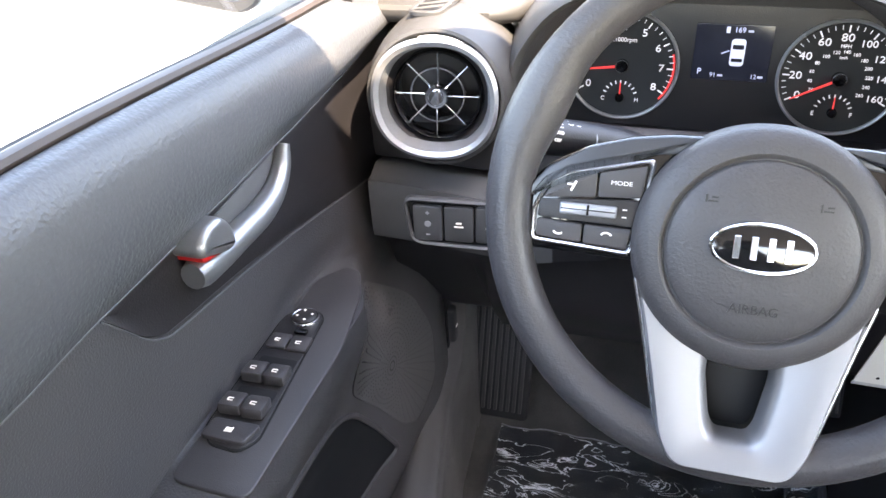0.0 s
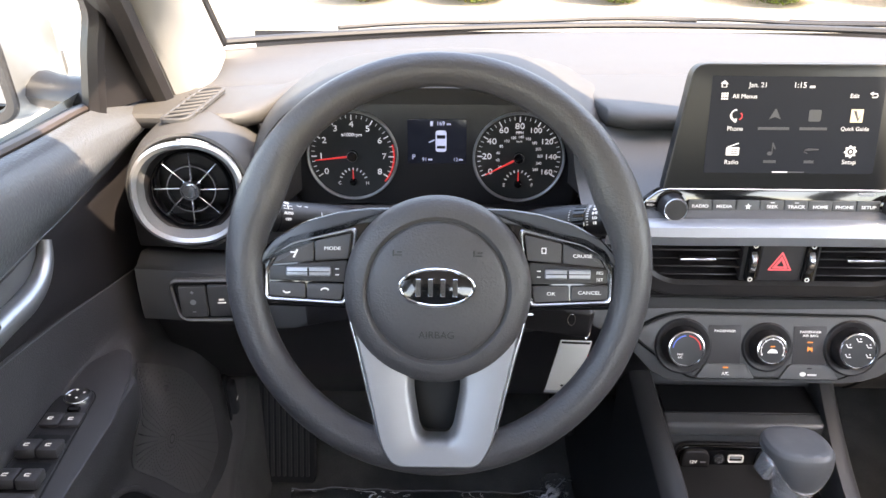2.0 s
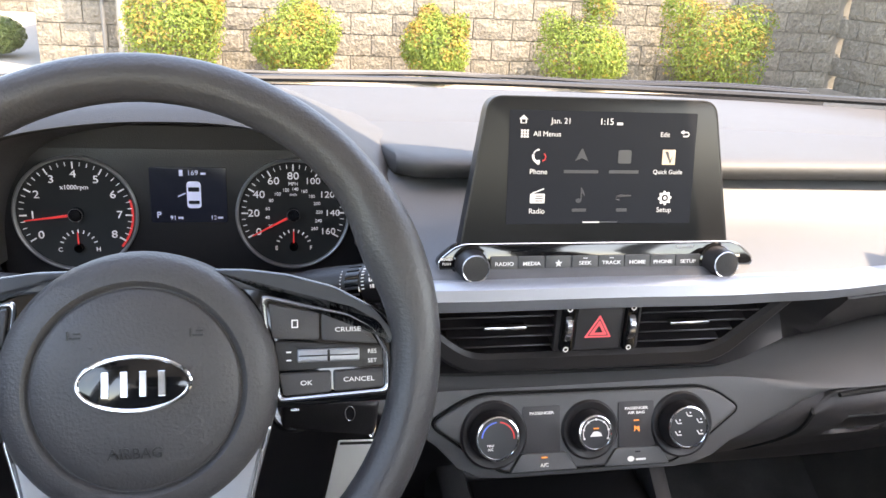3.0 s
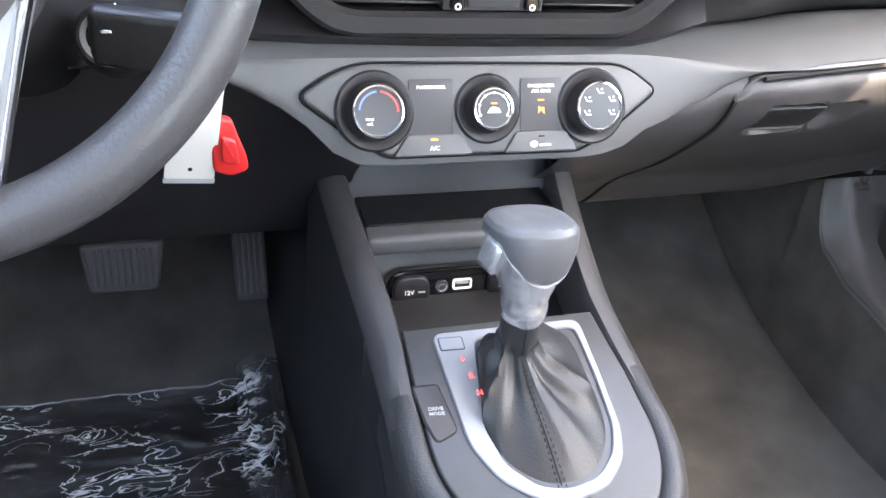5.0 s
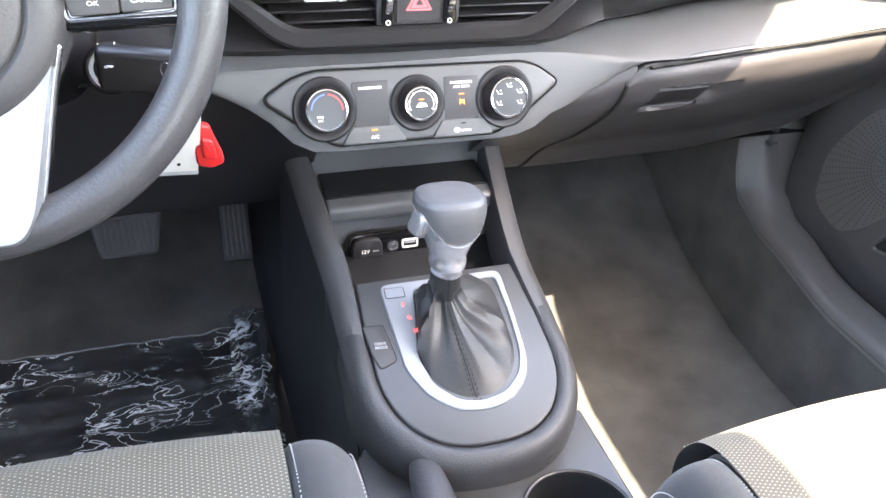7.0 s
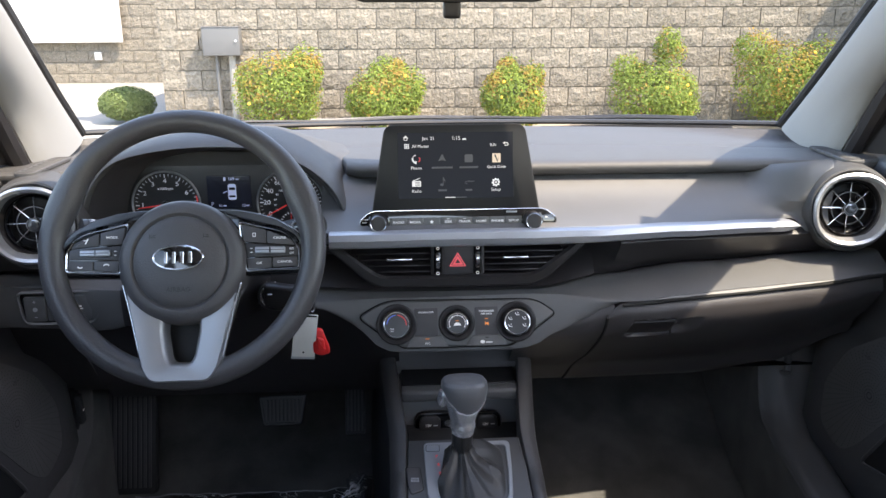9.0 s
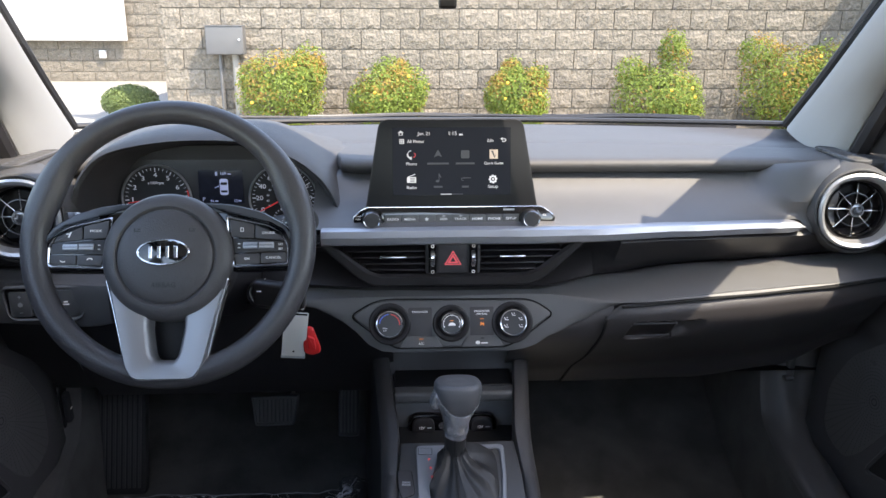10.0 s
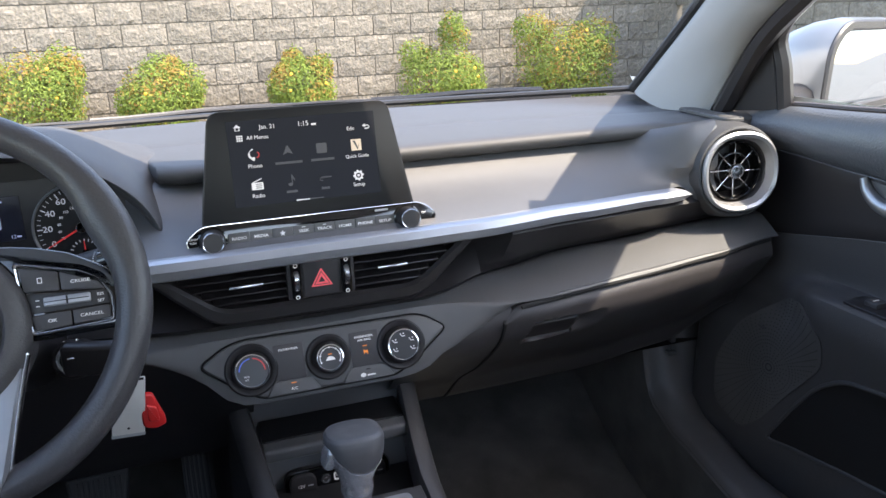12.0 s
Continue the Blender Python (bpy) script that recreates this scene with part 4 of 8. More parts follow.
    part("note_stem", plate([(0.0018, 0), (0.0028, 0), (0.0028, 0.0075), (0.0055, 0.004), (0.0055, 0.006), (0.0028, 0.0115), (0.0018, 0.0115)], u(-0.0215, -0.029), 0.0003, 0.0001, seg=1), ui_dim_mat, note)
    part("plug_icon", tube([u(0.0205, -0.0255) @ Vector(p) for p in ((0.008, 0.001, 0), (-0.002, 0.001, 0), (-0.006, 0.0, 0), (-0.0065, -0.002, 0), (-0.003, -0.003, 0))], [0.0006, 0.0013, 0.0009, 0.0006, 0.0006], 6), ui_dim_mat, body)
    # guide booklet, radio, gear
    book = part("guide_icon", plate(rect(0.0125, 0.0135), u(0.0625, 0.0105), 0.0003, 0.0001, seg=1), ui_tan_mat, body)
    part("book_mark", plate([(-0.004, 0.005), (-0.001, 0.005), (0.0015, -0.003), (0.004, 0.002), (0.0015, -0.006)], u(0.0625, 0.0105) @ Matrix.Translation((0, 0, 0.0003)), 0.0002, 0.0001, seg=1), ui_dim_mat, book)
    rad = part("radio_icon", plate(rounded(rect(0.0135, 0.0085), 0.001), u(-0.060, -0.0270), 0.0003, 0.0001, seg=1), ui_mat, body)
    part("radio_aerial", tube([u(-0.060, -0.0270) @ Vector(p) for p in ((-0.005, 0.0045, 0), (0.0055, 0.0085, 0))], 0.0005, 6), ui_mat, rad)
    for k in range(3):
        part("radio_slot", bar(0.007, 0.0008, u(-0.0585, -0.0248 - 0.0022 * k) @ Matrix.Translation((0, 0, 0.0003)), 0.0002), screen_mat, rad)
    gear = []
    for k in range(32):
        a = 2 * math.pi * k / 32
        r = 0.0066 if k % 4 in (0, 1) else 0.0052
        gear.append((r * math.cos(a), r * math.sin(a)))
    ge = part("gear_icon", plate(gear, u(0.0615, -0.0265), 0.0003, 0.00005, seg=1), ui_mat, body)
    part("gear_hole", plate(oval(0.0032, 0.0032, 16), u(0.0615, -0.0265) @ Matrix.Translation((0, 0, 0.0003)), 0.0002, 0.0001, seg=1), screen_mat, ge)
    part("gear_core", plate(oval(0.0016, 0.0016, 12), u(0.0615, -0.0265) @ Matrix.Translation((0, 0, 0.0005)), 0.0002, 0.0001, seg=1), ui_mat, ge)
    part("page_bar", bar(0.0160, 0.0012, u(-0.0085, -0.0485), 0.0003), ui_mat, body)
    part("page_bar", bar(0.0160, 0.0012, u(0.0085, -0.0485), 0.0003), ui_dim_mat, body)


build_display()

# ---- radio panel ----
radio = thing("radio_panel", (0.005, 0.05, 0.838), "glossy black radio panel with two knobs and a button row", "radio")


def build_radio():
    out = rounded([(-0.148, 0.001), (-0.138, -0.017), (0.150, -0.017), (0.161, 0.000), (0.140, 0.0175), (-0.128, 0.0175)], (0.008, 0.010, 0.010, 0.008, 0.010, 0.010), 6)
    body = part("fascia", plate(out, SC @ Matrix.Translation((0, 0, -0.012)), 0.0135, 0.002), gloss_mat, radio, "glossy black fascia with chrome edging")
    part("chrome_edge", band(out, offset_poly(out, 0.0011), SC @ Matrix.Translation((0, 0, 0.0004)), 0.0016, 0.0004), chrome_mat, body)
    slab = SC @ Matrix.Translation((0.0025, -0.001, 0.0015))
    for k, tx in enumerate(("RADIO", "MEDIA", "", "SEEK", "TRACK", "HOME", "PHONE", "SETUP")):
        mm = slab @ Matrix.Translation((-0.0885 + 0.0253 * k, 0, 0))
        b = part("radio_button", plate(rounded(rect(0.0247, 0.0135), 0.0012), mm, 0.0022, 0.0006), face_mat, body)
        if tx:
            part("button_text", words(tx, 0.0047, mm @ Matrix.Translation((0, 0, 0.0024)), squash=1.2, bold=0.00005), icon_mat, b)
        else:
            star = [((0.0036 if i % 2 == 0 else 0.0016) * math.sin(math.pi * i / 5), (0.0036 if i % 2 == 0 else 0.0016) * math.cos(math.pi * i / 5)) for i in range(10)][::-1]
            part("star_mark", plate(star, mm @ Matrix.Translation((0, 0, 0.0023)), 0.0003, 0.0001, seg=1), icon_mat, b)
        if tx in ("SEEK", "TRACK"):
            part("arrow_mark", bar(0.004, 0.0008, mm @ Matrix.Translation((0, 0.0045, 0.0022))), icon_mat, b)
    for x, tx in ((-0.1165, "POWER PUSH"), (0.1195, "FILE")):
        mm = SC @ Matrix.Translation((x, -0.001, 0.0))
        k = part("knob", revolve([(0.0150, 0.0), (0.0148, 0.004), (0.0138, 0.006), (0.0132, 0.020), (0.0122, 0.0225), (0.0, 0.0228)], mm, 40), dark_mat, radio, "round black control knob")
        part("knob_skirt", revolve([(0.0172, 0.001), (0.0170, 0.0042), (0.0150, 0.0050)], mm, 40), gloss_mat, k)
        part("knob_ring", revolve([(0.0122, 0.0226), (0.0118, 0.0232), (0.0110, 0.0228)], mm, 40), satin_mat, k)
        sx = -0.0215 if x < 0 else 0.0225
        for i, w in enumerate(tx.split()):
            part("knob_text", words(w, 0.0032, SC @ Matrix.Translation((x + sx, 0.0035 - 0.004 * i, 0.002))), icon_mat, body)
    part("printed_mark", bar(0.017, 0.0028, SC @ Matrix.Translation((0.088, 0.0125, 0.0016))), grey_print_mat, body)
    part("disc_slot", bar(0.085, 0.0022, SC @ Matrix.Translation((0.0025, -0.0125, 0.0012)), 0.0008), void_mat, body)


build_radio()


# ---- centre vents and hazard switch ----
def build_centre_vents():
    m = facing(0.003, 0.014, 0, 0.0)
    vent = thing("centre_vent", (0.003, 0.04, 0.77), "black centre air vents with thin horizontal blades", "air vent")
    o = rounded([(-0.128, 0.754), (0.128, 0.754), (0.206, 0.827), (-0.206, 0.827)], (0.026, 0.026, 0.005, 0.005), 6)
    i = rounded([(-0.119, 0.774), (0.119, 0.774), (0.184, 0.8255), (-0.184, 0.8255)], (0.018, 0.018, 0.003, 0.003), 6)
    part("bezel", band(o, i, m @ Matrix.Translation((0, 0, -0.014)), 0.016, 0.004), dark_mat, vent, "black vent surround")
    # duct depth darkened by a near-black plate and rear blades
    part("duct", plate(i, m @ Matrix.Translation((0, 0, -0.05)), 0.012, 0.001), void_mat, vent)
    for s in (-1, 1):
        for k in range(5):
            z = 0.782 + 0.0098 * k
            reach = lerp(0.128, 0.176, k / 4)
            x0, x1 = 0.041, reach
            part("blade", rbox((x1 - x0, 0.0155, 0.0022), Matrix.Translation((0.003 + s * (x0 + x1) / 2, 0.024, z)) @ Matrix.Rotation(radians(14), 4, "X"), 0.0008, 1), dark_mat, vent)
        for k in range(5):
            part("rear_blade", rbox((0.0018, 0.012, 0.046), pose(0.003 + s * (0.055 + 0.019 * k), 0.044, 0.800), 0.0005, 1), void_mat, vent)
        part("slider", rbox((0.040, 0.010, 0.0042), pose(0.003 + s * 0.089, 0.0125, 0.8022), 0.0018, 2), satin_mat, vent, "silver vent slider")
        # thumbwheels beside the hazard switch
        w = facing(0.003 + s * 0.0305, 0.010, 0.8)
        slot = part("wheel_slot", plate(rounded(rect(0.012, 0.046), 0.003), w @ Matrix.Translation((0, 0, -0.006)), 0.008, 0.001), gloss_mat, vent)
        part("thumbwheel", revolve([(0.0, -0.0032), (0.0155, -0.0032), (0.0165, -0.002), (0.0165, 0.002), (0.0155, 0.0032), (0.0, 0.0032)], w @ Matrix.Translation((0, 0, -0.0085)) @ Matrix.Rotation(radians(90), 4, "Y"), 32), satin_mat, slot, "ribbed silver thumbwheel")
        for z in (-0.0205, 0.0195):
            part("wheel_mark", revolve([(0.0015, 0), (0.0015, 0.0006), (0.0026, 0.0006), (0.0026, 0)], w @ Matrix.Translation((0, z, 0.002)), 14), icon_mat, slot)
    switch = thing("hazard_switch", (0.003, 0.02, 0.78), "black hazard light switch with a red triangle", "switch")
    part("block", plate(rounded(rect(0.082, 0.0495, 0, 0.8005), 0.002), m @ Matrix.Translation((0, 0, -0.02)), 0.0215, 0.0012), knee_mat, switch)
    part("key", plate(rounded(rect(0.044, 0.0445, 0, 0.8005), 0.002), m @ Matrix.Translation((0, 0, 0.001)), 0.0025, 0.0009), knee_mat, switch)
    for k, (r, mt) in enumerate(((0.0152, hazard_mat), (0.0118, knee_mat), (0.0100, hazard_mat), (0.0048, knee_mat))):
        tri = rounded([(r * math.cos(radians(a)), 0.797 + r * math.sin(radians(a))) for a in (210, 330, 90)], 0.0012, 3)
        part("triangle", plate(tri, m @ Matrix.Translation((0, 0, 0.0034 + 0.0002 * k)), 0.0003, 0.0001, seg=1), mt, switch)


build_centre_vents()

# ---- climate controls ----
HV = facing(0.000, -0.0045, 0.7020, 20.0)
climate = thing("climate_panel", (0, 0.0, 0.66), "charcoal climate control panel with three round knobs", "climate control")


def build_climate():
    out = rounded([(-0.151, 0.012), (-0.103, -0.024), (-0.082, -0.0355), (0.082, -0.0355), (0.106, -0.024), (0.155, 0.012), (0.124, 0.034), (-0.112, 0.036)], (0.010, 0.012, 0.006, 0.006, 0.012, 0.008, 0.03, 0.03), 7)
    body = part("panel", plate(out, HV @ Matrix.Translation((0, 0, -0.012)), 0.0135, 0.003), face_mat, climate, "grey panel with a raised edge")
    part("panel_edge", band(offset_poly(out, -0.0022), out, HV @ Matrix.Translation((0, 0, -0.008)), 0.0078, 0.001), gap_mat, body)
    for x, tx in ((-0.047, ("PASSENGER",)), (0.0465, ("PASSENGER", "AIR BAG"))):
        mm = HV @ Matrix.Translation((x, 0.004, 0.0004))
        b = part("indicator_window", plate(rounded(rect(0.036, 0.045, 0, -0.0025), 0.002), mm @ Matrix.Translation((0, 0, 0.0008)), 0.0012, 0.0004), knee_mat, body)
        for i, w in enumerate(tx):
            part("caption", words(w, 0.0036, mm @ Matrix.Translation((0, 0.0135 - 0.0042 * i, 0.0022)), squash=1.25, bold=0.00005), icon_mat, b)
        if x > 0:
            part("warning_lamp", bar(0.0055, 0.0012, mm @ Matrix.Translation((0, 0.002, 0.0020))), amber_mat, b)
            part("warning_lamp", plate([(-0.003, -0.005), (0.0, -0.001), (0.004, -0.0055), (0.0035, 0.002), (0.0005, 0.0008), (-0.0028, 0.003)], mm @ Matrix.Translation((0, -0.0050, 0.0020)) @ Matrix.Diagonal((0.8, 0.8, 1, 1)), 0.0003, 0.0001, seg=1), amber_mat, b)
    for x, tx in ((-0.0455, "A/C"), (0.0465, "")):
        mm = HV @ Matrix.Translation((x, -0.0275, 0.0012))
        b = part("push_button", plate(rounded([(-0.033, -0.0085), (0.033, -0.0085), (0.022, 0.0085), (-0.022, 0.0085)], 0.003, 4), mm, 0.0030, 0.0012), face_mat, climate, "wedge-shaped climate push button")
        if tx:
            part("caption", words(tx, 0.0048, mm @ Matrix.Translation((0, -0.0025, 0.0038)), bold=0.00005), icon_mat, b)
            part("button_lamp", bar(0.006, 0.0014, mm @ Matrix.Translation((0, 0.0045, 0.0034))), amber_mat, b)
        else:
            part("button_mark", plate(oval(0.0035, 0.0026, 14), mm @ Matrix.Translation((-0.007, -0.002, 0.0034)), 0.0003, 0.0001, seg=1), icon_mat, b)
            part("button_mark", bar(0.010, 0.0018, mm @ Matrix.Translation((0.003, -0.0028, 0.0034))), icon_mat, b)
            part("button_lamp", bar(0.005, 0.0012, mm @ Matrix.Translation((0, 0.0045, 0.0034))), gap_mat, b)
    for x, R, kind in ((-0.0925, 0.0315, "temp"), (0.0, 0.0280, "fan"), (0.0925, 0.0315, "mode")):
        mm = HV @ Matrix.Translation((x, 0, 0))
        k = part("climate_knob", revolve([(R, -0.001), (R, 0.0025), (R - 0.002, 0.0042), (R - 0.006, 0.0035), (R - 0.0085, 0.002), (R - 0.0095, 0.004), (R - 0.0115, 0.0145), (R - 0.0130, 0.0165), (0.0, 0.0165)], mm, 48), dark_mat, climate, "round black climate knob with a silver ring")
        q = R - 0.0135
        part("knob_ring", revolve([(q + 0.0022, 0.0162), (q + 0.0018, 0.0178), (q + 0.0006, 0.0180), (q, 0.0172)], mm, 48), chrome_mat, k)
        part("knob_face", revolve([(q, 0.0170), (0.0, 0.0174)], mm, 40), knob_mat, k)
        top = mm @ Matrix.Translation((0, 0, 0.0176))
        if kind == "temp":
            part("blue_arc", revolve([(0.0142, 0), (0.0155, 0)], top, 14, 80, 95), blue_mat, k)
            part("red_arc", revolve([(0.0142, 0), (0.0155, 0)], top, 14, 85, -2), red_print_mat, k)
            for i, w in enumerate(("MAX", "A/C")):
                part("caption", words(w, 0.0030, top @ Matrix.Translation((-0.007, -0.006 - 0.0034 * i, 0))), icon_mat, k)
        elif kind == "fan":
            part("white_arc", revolve([(0.0120, 0), (0.0128, 0)], top, 20, 230, -25), icon_mat, k)
            for a in range(-25, 206, 38):
                part("fan_mark", plate(oval(0.0011, 0.0011, 10), top @ Matrix.Translation((0.0124 * math.cos(radians(a)), 0.0124 * math.sin(radians(a)), 0)), 0.0003, 0.0001, seg=1), icon_mat, k)
            part("recirculate_mark", plate(rounded([(-0.006, -0.0022), (0.006, -0.0022), (0.0045, 0.0010), (0.0018, 0.0024), (-0.0026, 0.0024)], 0.001), top @ Matrix.Translation((0, -0.001, 0)), 0.0003, 0.0001, seg=1), icon_mat, k)
            part("button_lamp", bar(0.005, 0.0012, top @ Matrix.Translation((0, 0.0042, 0))), amber_mat, k)
        else:
            for a in (-25, 28, 90, 152, 205):
                mk = top @ Matrix.Translation((0.0122 * math.cos(radians(a)), 0.0122 * math.sin(radians(a)), 0))
                part("airflow_mark", tube([mk @ Vector(p) for p in ((-0.003, 0.002, 0), (-0.001, -0.0015, 0), (0.003, -0.0015, 0))], 0.0006, 6), icon_mat, k)
                part("airflow_mark", plate(oval(0.0009, 0.0009, 8), mk @ Matrix.Translation((0.0012, 0.0016, 0)), 0.0003, 0.0001, seg=1), icon_mat, k)


build_climate()


# ---- glove box ----
def lid_line(x, dy=0.0, round_top=0.0, steps=36):
    """The section of the lower dash beside and across the glove box: upright above, swept forward below."""
    zt = curve_at([(0.10, 0.700), (0.20, 0.708), (0.235, 0.721), (0.26, 0.7255), (0.36, 0.7320), (0.45, 0.7380), (0.60, 0.7445), (0.70, 0.7495)], x)
    yt = mid_y(x) + 0.003 + dy
    swell = max(0.0, min(1.0, (x - 0.235) / 0.08))
    zb = curve_at([(0.235, 0.510), (0.45, 0.518), (0.60, 0.55), (0.70, 0.62)], x)
    yb = curve_at([(0.235, 0.188), (0.45, 0.18), (0.60, 0.155), (0.70, 0.115)], x) + dy
    return drop_line([Vector((x, yt + 0.05, zt - 0.001)), Vector((x, yt + 0.008, zt - round_top)), Vector((x, yt + 0.001, zt - 0.006 - round_top)), Vector((x, yt - 0.005 * swell, zt - 0.024)), Vector((x, lerp(yt, yb, 0.10) - 0.008 * swell, lerp(zt, zb, 0.27))), Vector((x, lerp(yt, yb, 0.42) - 0.004 * swell, lerp(zt, zb, 0.54))), Vector((x, lerp(yt, yb, 0.78), lerp(zt, zb, 0.78))), Vector((x, yb, zb)), Vector((x, yb + 0.02, zb - 0.004)), Vector((x, yb + 0.10, zb + 0.01))], steps)


def build_glove_box():
    part("side_panel", surf([lid_line(lerp(0.095, 0.250, i / 8), 0.003) for i in range(9)]), knee_mat, dash, "charcoal panel between console and glove box")
    box = thing("glove_box", (0.46, 0.10, 0.55), "closed charcoal glove box with a recessed latch handle", "glove box")
    rows = []

    def sunk(x, z):
        """Depth of the recess behind the latch: a flat bed under the pull and a scoop that runs out beside it."""
        if not 0.655 < z < 0.702:
            return 0.0
        lean = (z - 0.678) * 0.30
        left, right = 0.277 + lean, 0.393 + lean
        side = min(1.0, max(0.0, (x - left) / 0.003)) * min(1.0, max(0.0, (right - x) / 0.026))
        ends = min(1.0, max(0.0, (0.6965 - z) / 0.003)) * min(1.0, max(0.0, (z - 0.661) / (0.004 if x < 0.35 else 0.016)))
        return 0.016 * side * ends
    xs = [lerp(0.240, 0.272, k / 7) for k in range(7)] + [lerp(0.272, 0.405, k / 60) for k in range(60)] + [lerp(0.405, 0.705, k / 26) for k in range(27)]
    for x in xs:
        t = (x - 0.240) / 0.465
        line = lid_line(x, 0.0, 0.012 * max(0.0, 1 - t / 0.06) ** 2, 110)
        slant = max(0.0, 1 - t / 0.2)
        rows.append([p + Vector((-0.024 * slant * min(1.0, max(0.0, (0.70 - p.z) / 0.19)) ** 1.6, sunk(x, p.z) if k > 8 else 0.0, 0)) for k, p in enumerate(line)])
    door = part("door", surf(rows), knee_mat, box, "charcoal glove box lid with a scooped recess")
    part("side_edge", surf([[p + Vector((0, -0.0006, 0)), p + Vector((-0.0032, -0.0008, 0.0)), p + Vector((-0.0036, 0.04, 0))] for p in rows[0]]), gap_mat, box)
    part("side_edge", surf([[p, p + Vector((0.004, 0.05, 0))] for p in rows[-1]]), gap_mat, box)
    part("lid_gap", tube([Vector((x, mid_y(x) + 0.0003, lid_line(x)[0].z - 0.0022)) for x in (0.262, 0.30, 0.36, 0.42, 0.48, 0.54, 0.60, 0.66, 0.70)], 0.0025, 8), gap_mat, box)
    # latch: a sunk cup with a pull and a lit scoop beside it
    face = lid_line(0.345)[6:34][::-1]

    def lid_y(z):
        for lo, hi in zip(face, face[1:]):
            if lo.z <= z <= hi.z:
                return lerp(lo.y, hi.y, (z - lo.z) / max(1e-6, hi.z - lo.z))
        return face[0].y
    y0, y1 = lid_y(0.662), lid_y(0.694)
    m = facing(0.3145, (y0 + y1) / 2 + 0.0045, 0.678, -math.degrees(math.atan2(y0 - y1, 0.032)), 2.0)
    o = rounded([(-0.0385, -0.0150), (0.0320, -0.0150), (0.0385, 0.0150), (-0.0320, 0.0150)], (0.003, 0.006, 0.004, 0.004), 5)
    latch = part("latch", plate(o, m @ Matrix.Translation((0, 0, -0.004)), 0.0060, 0.0016), dark_mat, box, "dark flush latch pull")
    part("latch_edge", band(offset_poly(o, -0.0018), offset_poly(o, 0.0004), m @ Matrix.Translation((0, 0, -0.001)), 0.0034, 0.0008), face_mat, latch)


build_glove_box()


# ---- steering wheel ----
WH = facing(-0.359, -0.1485, 0.8710, 22.4)
wheel = thing("steering_wheel", m=WH, label="black urethane steering wheel with silver lower spoke and thumb buttons", category="steering wheel")


